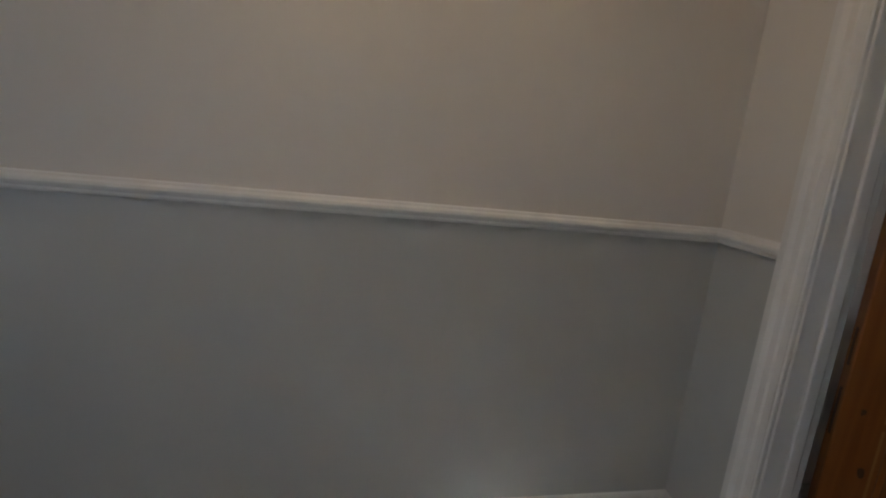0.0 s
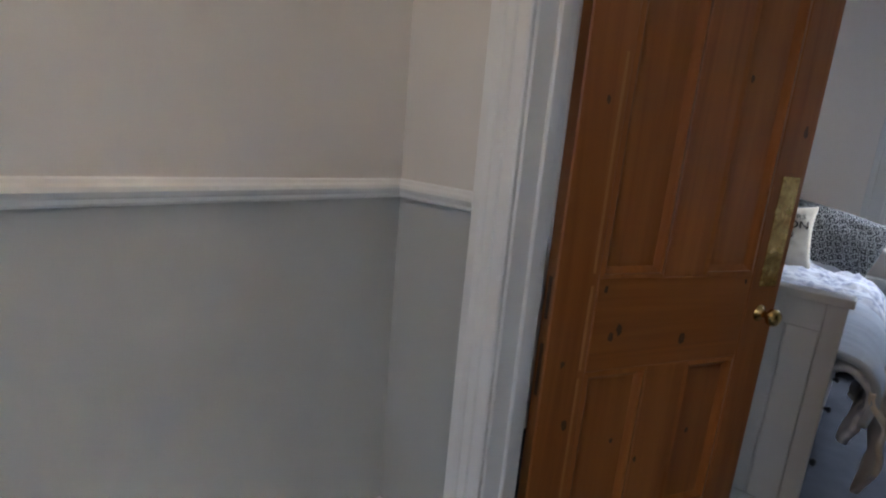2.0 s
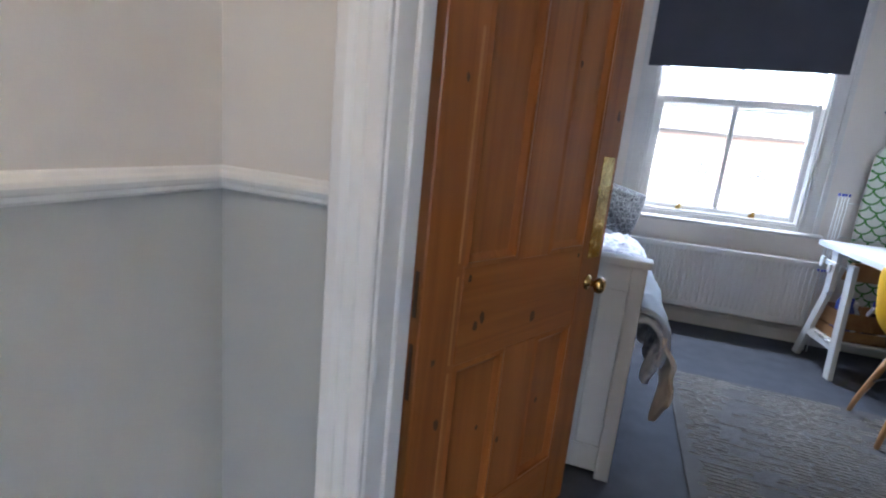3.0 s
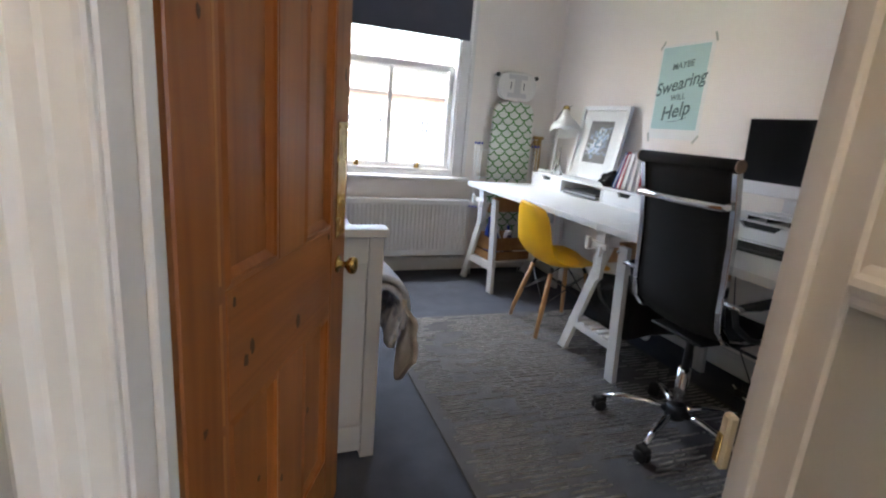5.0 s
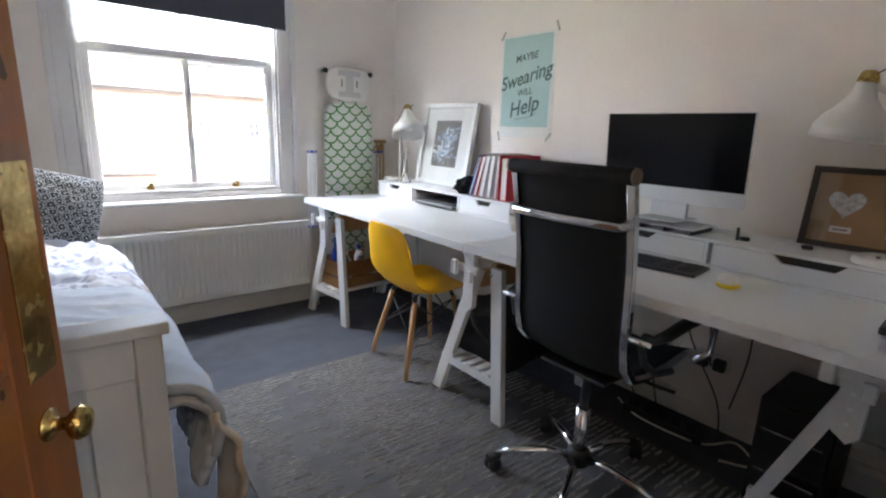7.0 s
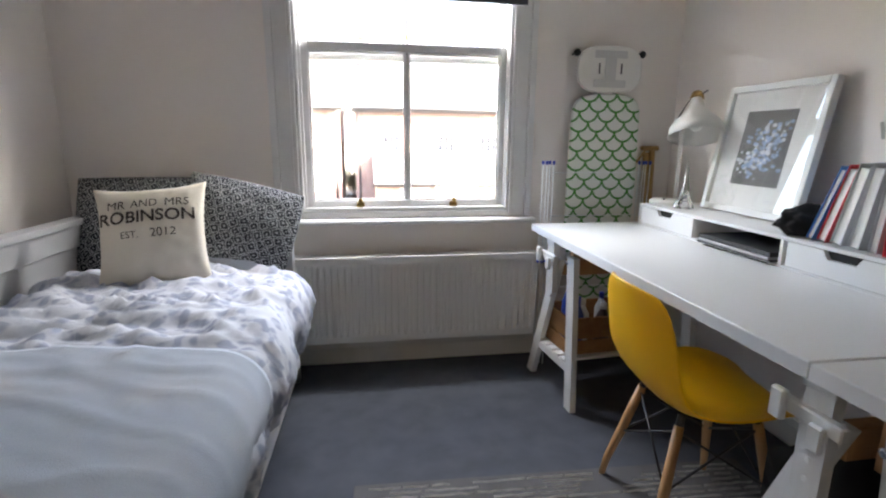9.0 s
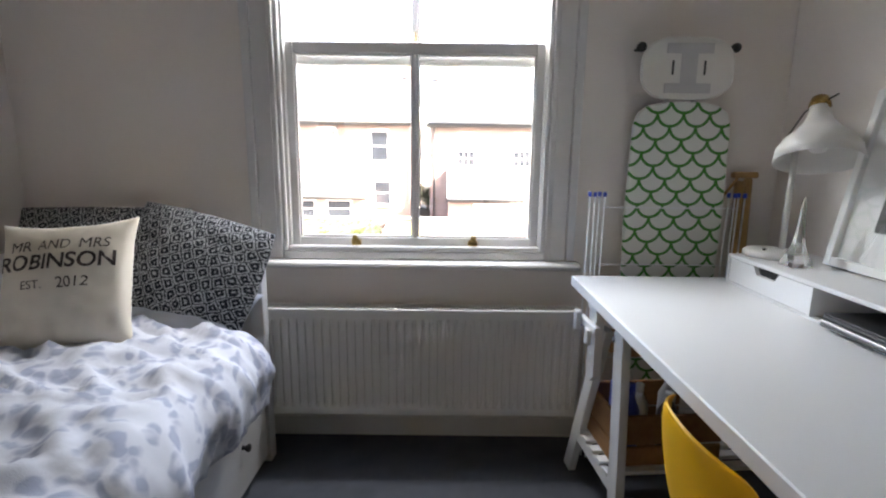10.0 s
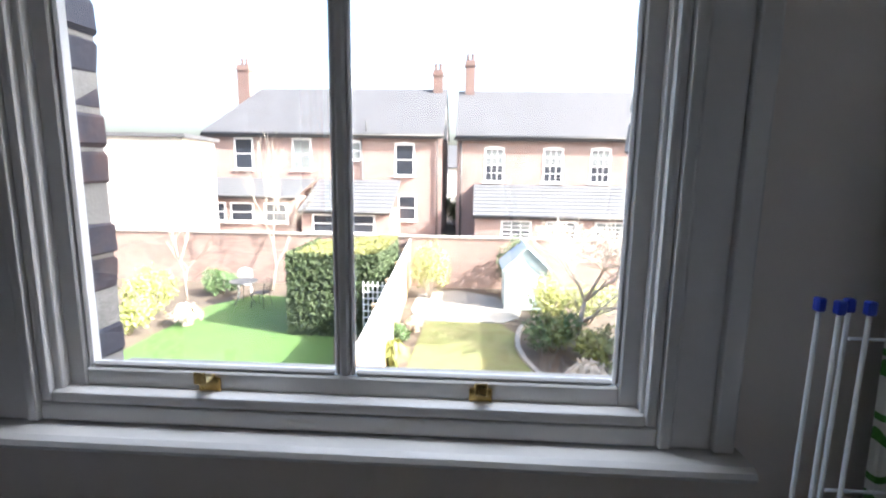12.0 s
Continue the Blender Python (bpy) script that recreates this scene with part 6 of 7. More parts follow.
patch("lawn_left", [(-5.9, 8), (-1.6, 8), (-1.4, 14), (-2.4, 17.6), (-4.0, 19.4), (-5.4, 19.6), (-6.3, 18.2), (-6.3, 14), (-6.6, 11)], GZ, LAWN, "mown green lawn of the neighbouring garden", "lawn")
patch("lawn_right", [(0.25, 8), (3.2, 8), (3.05, 13.5), (2.65, 14.6), (2.45, 15.6), (2.55, 16.6), (2.2, 17.4), (0.2, 17.4), (0.1, 14)], GZ, WORN_LAWN, "worn yellowish lawn with a curved edge", "lawn")
patch("patio", [(0.0, 17.42), (2.3, 17.42), (2.75, 17.9), (2.9, 18.6), (2.2, 20.2), (0.9, 20.9), (-0.3, 20.2), (-0.35, 18.4)], GZ + 0.01, PATIO, "pale paved seating corner by the garden wall", "patio")
kerb = thing("lawn_kerb", pose(2.5, 15, GZ), "pale concrete kerb curving round the lawn", "kerb", "", "structure")
kp = [(3.1, 12.9), (2.95, 13.6), (2.72, 14.25), (2.55, 14.9), (2.48, 15.5), (2.5, 16.1), (2.6, 16.7), (2.75, 17.2)]
for (xa, ya), (xb, yb) in zip(kp, kp[1:]):
    d = Vector((xb - xa, yb - ya, 0))
    m = Matrix.Translation((xa - 2.5 + 0.05, ya - 15, 0)) @ pose(0, 0, 0, 0, 0, math.degrees(math.atan2(d.y, d.x)))
    part("kerb_stone", bx(0.005, d.length - 0.005, -0.06, 0.06, -0.05, 0.06, 0.012, m), PATIO, kerb)


# ---- foliage ----
def leaf_cloud(bm, rng, centre, radii, count, size, solid=0.55, flat=0.0):
    """Many small leaf blades scattered through a lumpy volume."""
    for _ in range(count):
        while True:
            p = Vector((rng.uniform(-1, 1), rng.uniform(-1, 1), rng.uniform(-1, 1)))
            if 0.2 < p.length < 1:
                break
        p = p.normalized() * (solid + (1 - solid) * rng.random()) * (0.8 + 0.35 * noise.noise(p * 2.3 + Vector(centre)))
        c = Vector(centre) + Vector((p.x * radii[0], p.y * radii[1], p.z * radii[2]))
        a = Vector((rng.gauss(0, 1), rng.gauss(0, 1), rng.gauss(0, 1) * (1 - flat))).normalized()
        b = a.orthogonal().normalized()
        s = size * rng.uniform(0.6, 1.4)
        v = [bm.verts.new(c + a * s), bm.verts.new(c + b * s * 0.45), bm.verts.new(c - a * s), bm.verts.new(c - b * s * 0.45)]
        bm.faces.new(v)
    return bm


def shrub(x, y, r, h, mat, label, seed, count=1100, size=0.055, cat="shrub"):
    rng = random.Random(seed)
    t = thing("shrub", pose(x, y, GZ), label, cat)
    bm = BM()
    for k in range(7):
        a = k * 2.4 + seed
        tube(bm, [(0, 0, -0.05), (0.4 * r * math.cos(a), 0.4 * r * math.sin(a), h * 0.45), (0.75 * r * math.cos(a), 0.75 * r * math.sin(a), h * 0.85)], [0.02, 0.013, 0.005], 5)
    part("stems", bm, BARK, t)
    bm = BM()
    for k in range(5):
        a = k * 1.256 + seed
        leaf_cloud(bm, rng, (0.45 * r * math.cos(a), 0.45 * r * math.sin(a), h * (0.45 + 0.12 * (k % 3))), (r * 0.62, r * 0.62, h * 0.42), count // 5, size)
    part("leaves", bm, mat, t)
    return t


def tussock(x, y, r, h, mat, label, seed, count=260, w=0.02):
    rng = random.Random(seed)
    t = thing("grassy_plant", pose(x, y, GZ), label, "plant")
    bm = BM()
    for _ in range(count):
        a, k = rng.uniform(0, 6.28), rng.uniform(0.2, 1)
        tip = Vector((r * k * math.cos(a), r * k * math.sin(a), h * rng.uniform(0.5, 1) * (1.1 - 0.6 * k)))
        mid = Vector((tip.x * 0.45, tip.y * 0.45, h * rng.uniform(0.6, 0.95)))
        s = Vector((-math.sin(a), math.cos(a), 0)) * w
        p = [Vector((rng.gauss(0, 0.04), rng.gauss(0, 0.04), -0.02)), mid, tip]
        l = [bm.verts.new(p[0] - s), bm.verts.new(p[1] - s), bm.verts.new(p[2])]
        q = [bm.verts.new(p[0] + s), bm.verts.new(p[1] + s)]
        bm.faces.new((l[0], q[0], q[1], l[1])), bm.faces.new((l[1], q[1], l[2]))
    part("blades", bm, mat, t)
    return t


def bare_tree(x, y, h, spread, seed, label, trunk=0.07, levels=4, droop=0.0):
    rng = random.Random(seed)
    t = thing("tree", pose(x, y, GZ), label, "tree")
    bm, tw = BM(), BM()

    def grow(p, d, ln, r, lev):
        q = p + d * ln * 0.55 + Vector((rng.gauss(0, 0.05), rng.gauss(0, 0.05), 0)) * ln
        e = p + d * ln
        tube(bm if lev > levels - 2 else tw, [p, q, e], [max(r, 0.009), max(r * 0.8, 0.008), max(r * 0.6, 0.006)], 6 if lev > 2 else 4, lev == levels)
        if lev == 0:
            return
        for k in range(4 if droop else 3 if lev > 1 else 4):
            n = (d + Vector((rng.gauss(0, spread), rng.gauss(0, spread), rng.uniform(-0.1, 0.45) - droop))).normalized()
            grow(e if k else q, n, ln * rng.uniform(0.6, 0.85), r * 0.55, lev - 1)

    grow(Vector((0, 0, -0.1)), Vector((0.06, 0, 1)).normalized(), h * 0.36, trunk, levels)
    part("trunk", bm, BARK, t)
    part("twigs", tw, TWIG if droop else BARK, t)
    return t


# clipped conifer hedge: a solid core under a dense skin of sprays
hedge = thing("hedge", pose(-2.0, 17.2, GZ), "tall clipped conifer hedge, its yellower top painted as sunlit", "hedge")
HX, HY, HH = (-1.05, 1.25), (-1.25, 1.4), 2.05
part("core", bx(HX[0] + 0.1, HX[1] - 0.1, HY[0] + 0.1, HY[1] - 0.1, 0, HH - 0.1, 0.12), HEDGE_SHADED, hedge)
rng = random.Random(21)
# sun and shade are in the colours: dark green sides, lighter yellowish top
for nm, mat in (("side_sprays", HEDGE_SHADED), ("top_sprays", HEDGE_LIT)):
    bm = BM()
    for _ in range(9000 if nm == "side_sprays" else 4200):
        if nm == "side_sprays":
            f = rng.random()
            z = rng.uniform(0.02, HH)
            lump = 0.07 * noise.noise(Vector((f * 14, z * 2.2, 5)))
            if f < 0.45:
                c = Vector((rng.uniform(*HX), HY[0] - lump, z))
            elif f < 0.75:
                c = Vector((HX[0] - lump, rng.uniform(*HY), z))
            else:
                c = Vector((HX[1] + lump, rng.uniform(*HY), z))
        else:
            x, y = rng.uniform(*HX), rng.uniform(*HY)
            c = Vector((x, y, HH - 0.02 + 0.10 * noise.noise(Vector((x * 1.6, y * 1.6, 2))) + 0.10 * x))
        a = Vector((rng.gauss(0, 1), rng.gauss(0, 1), rng.gauss(0.4, 1))).normalized()
        b = a.orthogonal().normalized()
        s = rng.uniform(0.04, 0.09)
        bm.faces.new([bm.verts.new(c + a * s), bm.verts.new(c + b * s * 0.5), bm.verts.new(c - a * s), bm.verts.new(c - b * s * 0.5)])
    part(nm, bm, mat, hedge)

for i, (x, y, r, h, mt, lab) in enumerate((
        (-6.9, 15.6, 0.7, 0.9, PALE_LEAF, "pale green shrub in the sunny border"), (-7.4, 17.2, 0.8, 1.3, PALE_LEAF, "bushy pale shrub against the white building"),
        (-6.6, 19.6, 0.7, 0.8, LEAF, "low dark green shrub by the garden wall"), (-3.0, 20.0, 0.6, 0.7, LEAF, "small evergreen shrub beside the hedge"),
        (0.1, 19.8, 0.75, 1.9, PALE_LEAF, "tall light green shrub by the fence end"), (3.3, 15.4, 0.75, 0.95, LEAF, "glossy dark green bush inside the kerb"),
        (4.3, 14.6, 0.8, 0.9, PALE_LEAF, "straggly pale shrub in the border"), (3.5, 17.6, 0.6, 1.3, PALE_LEAF, "pale flowering shrub beside the shed"),
        (-0.3, 15.6, 0.35, 0.5, LEAF, "small green plant at the foot of the fence"), (-7.6, 13.6, 0.7, 0.9, PALE_LEAF, "leafy border shrub in the sun"),
        (2.9, 20.6, 0.8, 2.0, LEAF, "dark ivy tumbling over the garden wall"), (4.6, 17.6, 0.9, 1.2, PALE_LEAF, "pale thin shrub behind the bare tree"))):
    shrub(x, y, r, h, mt, lab, 30 + i, 1300 if r > 0.5 else 500)
for i, (x, y, r, h, mt, lab) in enumerate(((-3.2, 19.2, 0.7, 0.9, LEAF, "arching strap-leaved plant by the hedge"), (-5.9, 16.4, 0.55, 0.6, DRY, "dry grassy clump at the lawn edge"), (-0.2, 14.2, 0.5, 0.6, PALE_LEAF, "golden grass clump by the fence"), (0.0, 16.6, 0.35, 0.4, DRY, "withered plant by the fence"), (3.6, 13.2, 0.6, 0.7, DRY, "dry grass tuft beside the kerb"), (-6.5, 14.0, 0.5, 0.6, DRY, "dry stems in the border"))):
    tussock(x, y, r, h, mt, lab, 60 + i)
bare_tree(4.0, 15.9, 3.3, 0.70, 5, "small bare weeping tree with a pale trunk", 0.08, 5, 0.10)
bare_tree(-5.2, 20.2, 4.6, 0.30, 8, "slender bare young tree by the garden wall", 0.035, 4)
bare_tree(-7.3, 18.8, 3.0, 0.35, 12, "thin leafless sapling in the border", 0.03, 3)

# ---- garden walls, fences and shed ----
gw = thing("garden_wall", pose(-2, 21.3, GZ), "weathered brick garden wall with a stone coping", "wall", "", "structure")
part("brickwork", bx(-10, 10, 0, 0.22, -0.05, 1.72), GARDEN_BRICK, gw)
for k in range(26):
    part("coping", bx(-10 + k * 0.77, -10 + k * 0.77 + 0.76, -0.04, 0.26, 1.7205, 1.79, 0.01), PATIO, gw)
# stands out of view, added to cast shade over the right half of the lawn
sw = thing("side_wall", pose(5.4, 5.7, GZ), "tall brick wall along the garden side, unseen and added for its shadow", "wall", "", "structure")
part("brickwork", bx(0, 0.22, 0, 10.6, -0.05, 2.7), GARDEN_BRICK, sw)
for k in range(14):
    part("coping", bx(-0.04, 0.26, k * 0.757, k * 0.757 + 0.75, 2.7005, 2.77, 0.01), PATIO, sw)
fence = thing("fence", pose(-0.05, 9.0, GZ), "weathered upright timber board fence between the gardens", "fence")
a, b = Vector((0, 0, 0)), Vector((-0.66, 12.3, 0))
d = (b - a).normalized()
rot = math.degrees(math.atan2(d.y, d.x))
nb = 84
for k in range(nb):
    p = a + d * (12.3 * k / nb)
    top = 1.62 + 0.02 * math.sin(k * 1.9)
    part("board", bx(0.004, 0.138, -0.012, 0.012, 0.02, top, 0.0, Matrix.Translation(p) @ pose(0, 0, 0, 0, 0, rot)), FENCE, fence)
for k in range(7):
    p = a + d * (12.2 * k / 6)
    part("post", bx(-0.05, 0.05, 0.013, 0.11, 0, 1.68, 0.006, Matrix.Translation(p) @ pose(0, 0, 0, 0, 0, rot)), FENCE, fence)
part("arris_rail", bx(0, 12.3, 0.0125, 0.06, 1.3, 1.38, 0, pose(0, 0, 0, 0, 0, rot)), FENCE, fence)
part("capping", bx(0, 12.3, -0.03, 0.03, 1.645, 1.675, 0, pose(0, 0, 0, 0, 0, rot)), PVC, fence, "pale capping rail")
trel = thing("trellis", pose(-1.05, 15.3, GZ), "white wooden trellis panel by the hedge", "trellis")
for k in range(7):
    part("upright", bx(k * 0.11, k * 0.11 + 0.025, 0, 0.015, 0, 1.55), PVC, trel)
for k in range(10):
    part("crossbar", bx(-0.01, 0.70, -0.015, -0.0005, 0.1 + k * 0.15, 0.125 + k * 0.15), PVC, trel)

shed = thing("garden_shed", pose(2.4, 18.7, GZ), "small pale blue clapboard garden shed", "shed")
SHEDP = material("pale_blue_boards", (0.46, 0.57, 0.58), 0.7, var=0.08, scale=3, bump=0.3)
part("body", bx(0.02, 1.2, 0.02, 1.5, 0, 1.28), SHEDP, shed)
for k in range(11):
    part("clapboard", bx(0.0, 1.22, 0.0, 0.019, 0.02 + k * 0.115, 0.133 + k * 0.115, 0.004), SHEDP, shed)
    part("clapboard", bx(0.0, 0.019, 0.02, 1.5, 0.02 + k * 0.115, 0.133 + k * 0.115, 0.004), SHEDP, shed)
bm = BM()
prism(bm, [(0.0, 1.285), (1.22, 1.285), (0.61, 1.86)], 0.0, 1.5, Matrix(((1, 0, 0, 0), (0, 0, 1, 0), (0, 1, 0, 0), (0, 0, 0, 1))))
part("gable", bm, SHEDP, shed)
for s in (-1, 1):
    bm = BM()
    prism(bm, [(0.61, 1.865), (0.61, 1.9), (0.61 + s * 0.72, 1.21), (0.61 + s * 0.72, 1.175)], -0.1, 1.6, Matrix(((1, 0, 0, 0), (0, 0, 1, 0), (0, 1, 0, 0), (0, 0, 0, 1))))
    part("roof", bm, material("pale_felt", (0.42, 0.47, 0.50), 0.85, var=0.1), shed)

tbl = thing("garden_table", pose(-5.4, 18.6, GZ), "small dark metal garden table on the lawn", "table")
part("top", lathe(BM(), [(0.40, 0.66), (0.41, 0.67), (0.41, 0.685), (0.40, 0.69)], 20), LEAD, tbl)
for k in range(3):
    a = k * 2.1
    part("leg", tube(BM(), [(0.3 * math.cos(a), 0.3 * math.sin(a), 0.66), (0.12 * math.cos(a), 0.12 * math.sin(a), 0.35), (0.34 * math.cos(a), 0.34 * math.sin(a), 0)], 0.015, 6), LEAD, tbl)


def garden_chair(x, y, r, mat, label):
    c = thing("garden_chair", pose(x, y, GZ, 0, 0, r), label, "chair", "garden chairs")
    part("seat", bx(-0.2, 0.2, -0.2, 0.2, 0.42, 0.445, 0.01), mat, c)
    for sx in (-1, 1):
        for sy in (-1, 1):
            part("leg", tube(BM(), [(sx * 0.17, sy * 0.17, 0.42), (sx * 0.21, sy * 0.21, 0)], 0.013, 6), mat, c)
    bm = BM()
    tube(bm, [(-0.19, 0.2, 0.44), (-0.19, 0.25, 0.8), (0, 0.26, 0.9), (0.19, 0.25, 0.8), (0.19, 0.2, 0.44)], 0.013, 6)
    for k in range(4):
        tube(bm, [(-0.12 + k * 0.08, 0.2, 0.45), (-0.12 + k * 0.08, 0.255, 0.84)], 0.008, 5)
    part("backrest", bm, mat, c)


garden_chair(-4.75, 18.3, -100, LEAD, "dark metal garden chair beside the table")
garden_chair(-5.7, 19.3, 20, PVC, "white metal garden chair beside the table")

# ---- houses ----
HYF = 34.5


def house_window(h, x0, z0, w, hh, lower="dark", arch=True, label=""):
    y = -0.001
    win = part("window", bx(x0 - 0.02, x0 + w + 0.02, y - 0.02, y + 0.05, z0 - 0.02, z0 + hh), PVC, h, label)
    part("sill", bx(x0 - 0.1, x0 + w + 0.1, y - 0.12, y - 0.021, z0 - 0.1, z0 - 0.021), RENDER_WHITE, win)
    mz = z0 + hh * 0.5
    for a, b, mt in ((z0 + 0.07, mz - 0.03, DARKGLASS if lower != "pale" else NET), (mz + 0.03, z0 + hh - 0.08, DARKGLASS if lower == "dark" else NET)):
        part("pane", bx(x0 + 0.08, x0 + w - 0.08, y - 0.028, y - 0.0215, a, b), mt, win)
        if lower == "bars":
            for k in (1, 2):
                xx = x0 + 0.08 + (w - 0.16) * k / 3
                part("bar", bx(xx - 0.02, xx + 0.02, y - 0.04, y - 0.0285, a, b), PVC, win)
            part("bar", bx(x0 + 0.08, x0 + w - 0.08, y - 0.041, y - 0.0285, (a + b) / 2 - 0.02, (a + b) / 2 + 0.02), PVC, win)
    if arch:
        bm = BM()
        pts = [(x0 - 0.06, z0 + hh + 0.001)] + [(x0 - 0.06 + (w + 0.12) * k / 8, z0 + hh + 0.02 + 0.11 * math.sin(math.pi * k / 8)) for k in range(9)] + [(x0 + w + 0.06, z0 + hh + 0.001)]
        prism(bm, pts, y - 0.05, y - 0.001, Matrix(((1, 0, 0, 0), (0, 0, 1, 0), (0, 1, 0, 0), (0, 0, 0, 1))))
        part("arched_head", bm, RENDER_WHITE, win)


def roof_mesh(x0, x1, ye, ze, yr, zr, th=0.12, hip0=0.0, hip1=0.0):
    """One slope from the eaves to the ridge."""
    bm = BM()
    p = [(x0, ye, ze), (x1, ye, ze), (x1 - hip1, yr, zr), (x0 + hip0, yr, zr)]
    lo = [bm.verts.new(v) for v in p]
    hi = [bm.verts.new((v[0], v[1], v[2] + th)) for v in p]
    bm.faces.new(lo[::-1]), bm.faces.new(hi)
    for i in range(4):
        bm.faces.new((lo[i], lo[(i + 1) % 4], hi[(i + 1) % 4], hi[i]))
    return bm


DARK_BRICK = brick_mat("chimney_brick", (0.17, 0.095, 0.08), (0.10, 0.06, 0.05), (0.22, 0.2, 0.19))


def chimney(h, x, y, z0, z1, w=0.62):
    c = part("chimney", bx(x - w / 2, x + w / 2, y - 0.35, y + 0.35, z0, z1), DARK_BRICK, h)
    part("corbel", bx(x - w / 2 - 0.06, x + w / 2 + 0.06, y - 0.41, y + 0.41, z1 - 0.35, z1 - 0.22), DARK_BRICK, c)
    for k in (-0.15, 0.15):
        part("chimney_pot", lathe(BM(), [(0.11, 0), (0.09, 0.2), (0.1, 0.4), (0.12, 0.42)], 10, pose(x + k, y, z1)), DARK_BRICK, c)


def lean_to(h, x0, x1, z_top, y_out, z_eave, label):
    l = part("lean_to", bx(x0 + 0.1, x1 - 0.1, y_out + 0.2, -0.001, 0, z_eave - 0.02), RED, h, label)
    n = 9
    for k in range(n):
        a, b = k / n, (k + 1) / n
        ya, za = y_out * (1 - a), z_eave + (z_top - z_eave) * a
        yb, zb = y_out * (1 - b), z_eave + (z_top - z_eave) * b
        part("tile_course", roof_mesh(x0, x1, ya - 0.03, za + 0.03, yb, zb, 0.05), LEANTILE, l)
    part("fascia", bx(x0, x1, y_out - 0.05, y_out - 0.035, z_eave - 0.12, z_eave + 0.02), LEAD, l)
    part("gutter", tube(BM(), [(x0, y_out - 0.1, z_eave), (x1, y_out - 0.1, z_eave)], 0.05, 8), LEAD, l)
    return l


def house(x, w, eave, ridge, label, hip0=0.0, hip1=0.0):
    h = thing("house", pose(x, HYF, GZ), label, "house", "houses behind the gardens")
    part("wall", bx(0, w, 0, 7.4, 0, eave - GZ), RED, h)
    part("roof", roof_mesh(-0.1, w + 0.1, -0.3, eave - GZ, 3.6, ridge - GZ, 0.12, hip0, hip1), SLATE, h)
    part("roof", roof_mesh(w + 0.1, -0.1, 7.7, eave - GZ, 3.6, ridge - GZ, 0.12, -hip1, -hip0), SLATE, h)
    bm = BM()
    prism(bm, [(0.01, eave - GZ), (7.39, eave - GZ), (3.6, ridge - GZ - 0.02)], 0.01 + hip0, 0.2 + hip0, Matrix(((0, 0, 1, 0), (1, 0, 0, 0), (0, 1, 0, 0), (0, 0, 0, 1))))
    part("gable", bm, RENDER_WHITE, h)
    bm = BM()
    prism(bm, [(0.01, eave - GZ), (7.39, eave - GZ), (3.6, ridge - GZ - 0.02)], w - 0.2 - hip1, w - 0.01 - hip1, Matrix(((0, 0, 1, 0), (1, 0, 0, 0), (0, 1, 0, 0), (0, 0, 0, 1))))
    part("gable", bm, RENDER_WHITE, h)
    part("gutter", tube(BM(), [(-0.1, -0.36, eave - GZ), (w + 0.1, -0.36, eave - GZ)], 0.07, 8), LEAD, h)
    part("fascia", bx(-0.2, w + 0.2, -0.29, -0.27, eave - GZ - 0.2, eave - GZ), LEAD, h)
    return h


h1 = house(-14.9, 14.42, 3.05, 6.1, "red brick terrace house with a slate roof behind the gardens", 2.2, 0.0)
o = -14.9
for x0, st in ((-13.15, "dark"), (-9.55, "pale"), (-6.5, "pale"), (-3.28, "dark")):
    house_window(h1, x0 - o, (0.70 if x0 > -4 else 0.95) - GZ if x0 != -6.5 else 1.6 - GZ, 1.15, 1.85 if x0 != -6.5 else 1.05, st)
for x0 in (-5.3, -0.75):
    part("drainpipe", tube(BM(), [(x0 - o, -0.1, 0.02), (x0 - o, -0.1, 3.0 - GZ)], 0.05, 8), LEAD, h1)
part("vent_pipe", tube(BM(), [(-5.0 - o, -0.15, 3.0 - GZ), (-5.0 - o, -0.15, 3.9 - GZ)], 0.05, 8), LEAD, h1)
chimney(h1, -13.9 - o, 3.6, 5.0 - GZ, 7.7 - GZ, 0.8)
chimney(h1, -1.0 - o, 3.6, 5.6 - GZ, 7.4 - GZ)
l = lean_to(h1, -14.9 - o, -8.2 - o, 0.36 - GZ, -3.4, -0.5 - GZ, "single storey back extension")
for x0 in (-13.6, -12.0, -8.9 - 1.2):
    house_window(l, x0 - o, 1.0, 1.3, 1.05, "dark", False)
    l.children[-1].location.y = -3.2
l = lean_to(h1, -7.9 - o, -2.9 - o, 0.36 - GZ, -4.0, -1.2 - GZ, "lower tiled back extension")
for x0 in (-7.2, -5.2):
    house_window(l, x0 - o, 0.55, 1.4, 1.0, "dark", False)
    l.children[-1].location.y = -3.8
house_window(h1, -2.2 - o - 0.9, 0.9, 1.1, 1.5, "dark")
h2 = house(0.42, 13.58, 2.98, 6.0, "red brick house with a slate roof and white sash windows", 0.0, 0.0)
o = 0.45
for x0 in (2.1, 5.55, 8.3, 11.2):
    house_window(h2, x0 - o, 0.42 - GZ, 1.15, 1.95, "bars")
for x0 in (0.7,):
    part("drainpipe", tube(BM(), [(x0 - o, -0.1, 0.02), (x0 - o, -0.1, 3.0 - GZ)], 0.06, 8), LEAD, h2)
chimney(h2, 1.1 - o, 3.6, 5.6 - GZ, 8.0 - GZ)
l = lean_to(h2, 1.48 - o, 11.0 - o, 0.2 - GZ, -3.5, -1.33 - GZ, "long tiled back extension")
for x0 in (3.0, 5.4, 8.0):
    house_window(l, x0 - o, 0.35, 1.6, 1.0, "bars", False)
    l.children[-1].location.y = -3.3
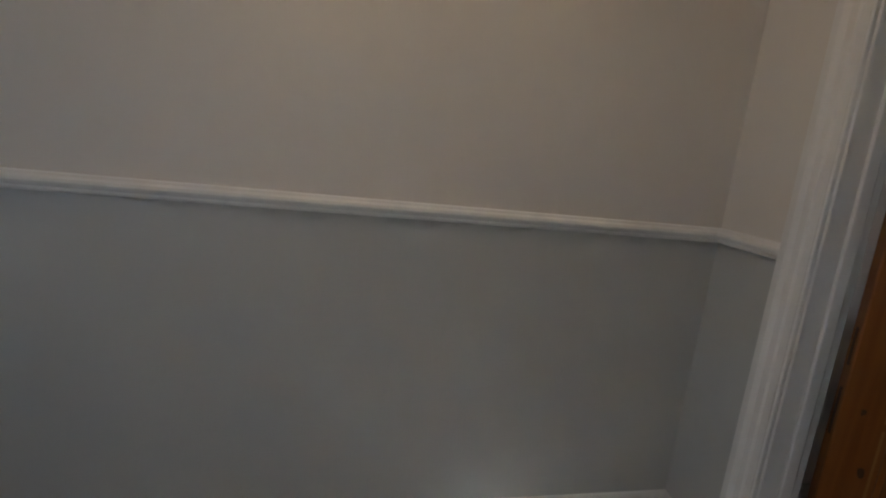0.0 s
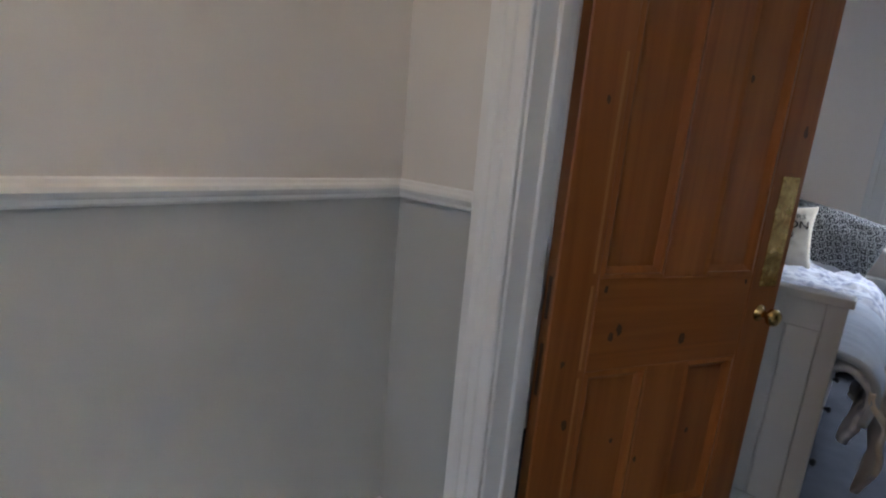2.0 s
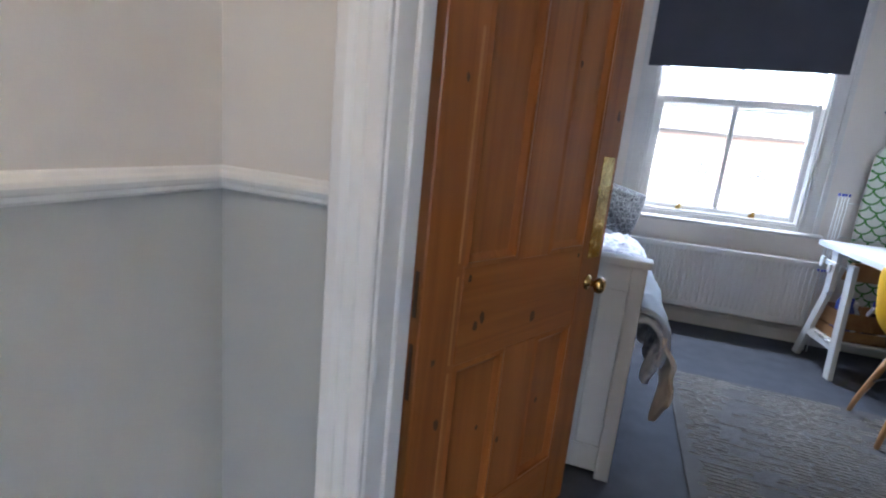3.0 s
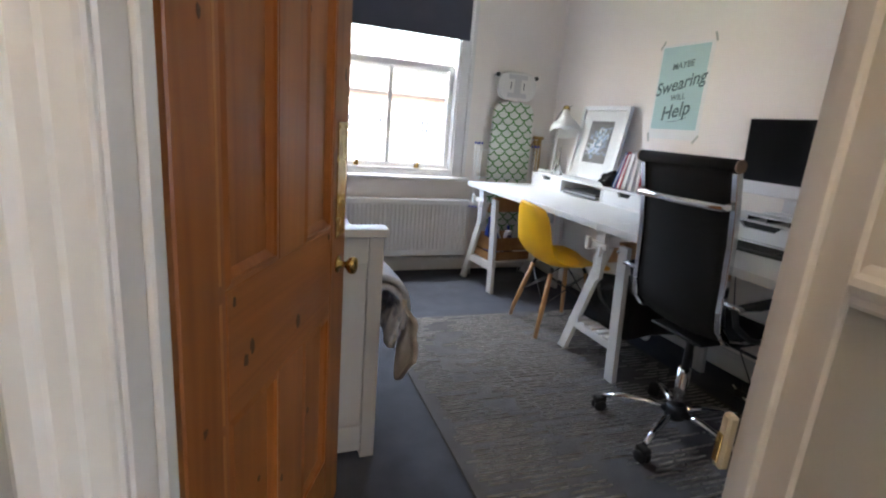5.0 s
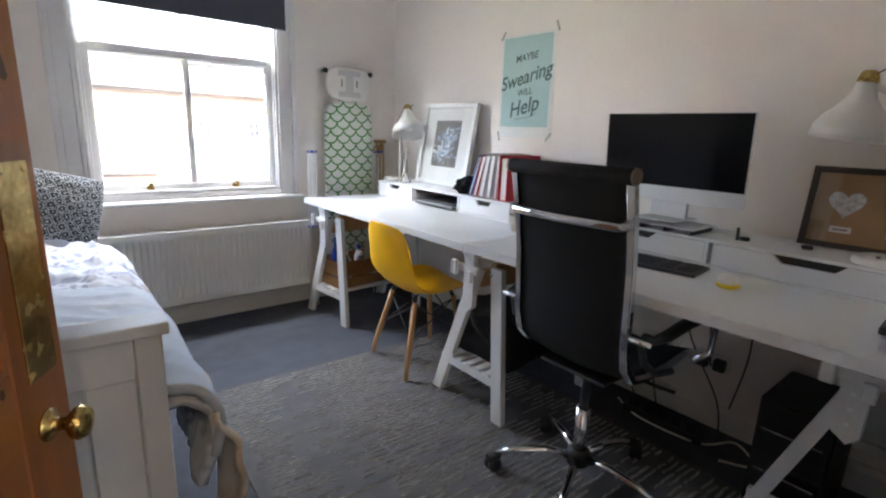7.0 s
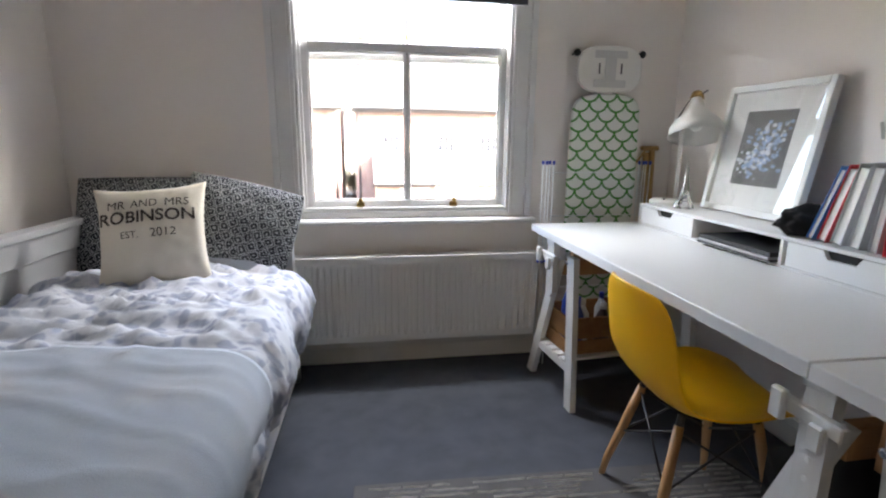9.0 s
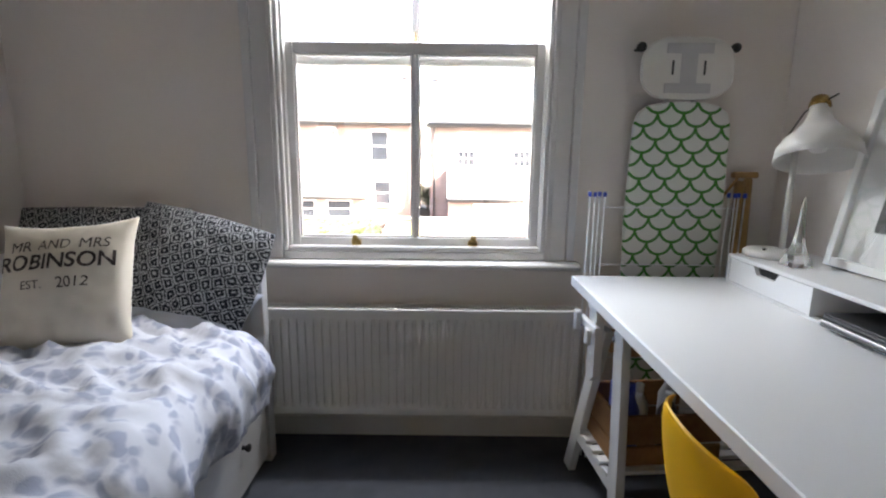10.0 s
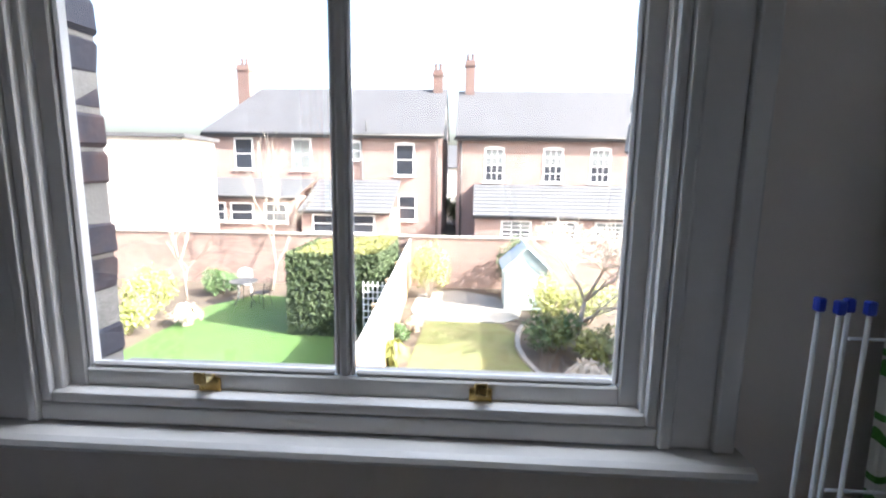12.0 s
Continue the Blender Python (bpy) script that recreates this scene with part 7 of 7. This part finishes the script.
wb = thing("white_building", pose(-10.8, 25.0, GZ, 0, 0, 10), "white rendered building beside the garden", "building")
part("wall", bx(-8, 0, 0, 4, 0, 5.2), RENDER_WHITE, wb)
part("roof", bx(-8.2, 0.2, -0.25, 4.2, 5.2005, 5.36), SLATE, wb)
far = thing("far_house", pose(-3.2, 62, GZ), "distant house seen through the gap between the terraces", "house")
part("wall", bx(0, 9, 0, 7, 0, 4.0), RENDER_WHITE, far)
part("roof", roof_mesh(-0.3, 9.3, -0.3, 4.0, 3.5, 6.6), SLATE, far)
shrub(0.1, 40, 1.2, 2.2, LEAF, "dark green bush in the passage between the houses", 77, 900, 0.12)

# ---- own outer wall: brick reveals of the window ----
BRL, BRR = 0.553, 1.752        # middle lines of the brick reveals
ov = thing("outer_wall", pose(0, N + 0.142, 0), "dark brick outer wall round the window", "wall", "", "structure")
part("brick_core", bx(-4, 0.5085, -0.064, 0.111, -2.9, 3.2), GARDEN_BRICK, ov)
part("brick_core", bx(1.7965, 6, -0.064, 0.111, -2.9, 3.2), GARDEN_BRICK, ov)
part("brick_core", bx(0.509, 1.796, 0.0, 0.076, 2.3, 3.2), GARDEN_BRICK, ov)
part("brick_core", bx(0.509, 1.796, 0.0, 0.076, -2.9, 0.69), GARDEN_BRICK, ov)
part("stone_sill", bx(0.5, 1.86, 0.0, 0.26, 0.6905, 0.735, 0.008), PATIO, ov)
# ---- single bricks of the window reveals ----
BRICK = material("dark_reveal_brick", (0.105, 0.062, 0.052), 0.8, var=0.5, scale=9, bump=1.0, fine=60, second=(0.022, 0.028, 0.045))
MORTAR = material("pale_mortar", (0.26, 0.25, 0.235), 0.95, var=0.15, scale=25, bump=1.0, fine=120)
n, l, b = nodes_of(BRICK)
pick, tone = n.new("ShaderNodeObjectInfo"), n.new("ShaderNodeMix")
tone.data_type = "RGBA"
tone.inputs["B"].default_value = (0.035, 0.040, 0.058, 1)
l.new(pick.outputs["Random"], tone.inputs["Factor"])
l.new(b.inputs["Base Color"].links[0].from_socket, tone.inputs["A"])
l.new(tone.outputs["Result"], b.inputs["Base Color"])
rng = random.Random(17)
shapes = []
for k in range(5):
    bm = BM()
    box(bm, -0.05, 0.05, -0.0885, 0.0885, -0.0338, 0.0338, 0.007)
    for v in bm.verts:
        v.co += Vector((rng.uniform(-0.004, 0.004), rng.uniform(-0.004, 0.004), rng.uniform(-0.003, 0.003)))
    shapes.append(mesh_of("brick", bm, BRICK))
for x, s in ((BRL, 1), (BRR, -1)):
    part("mortar_bed", bx(min(x - 0.044 * s, x + 0.044 * s), max(x - 0.044 * s, x + 0.044 * s), -0.062, 0.109, 0.737, 2.29), MORTAR, ov)
    for c in range(20):
        o = new("brick", shapes[rng.randrange(5)])
        o.parent = ov
        o.location = (x + rng.uniform(-0.009, 0.007), 0.0245, 0.775 + c * 0.075 + rng.uniform(-0.002, 0.002))
        o.rotation_euler = (radians(rng.uniform(-1.2, 1.2)), radians(rng.uniform(-3, 3)), radians(rng.uniform(-2, 2)))
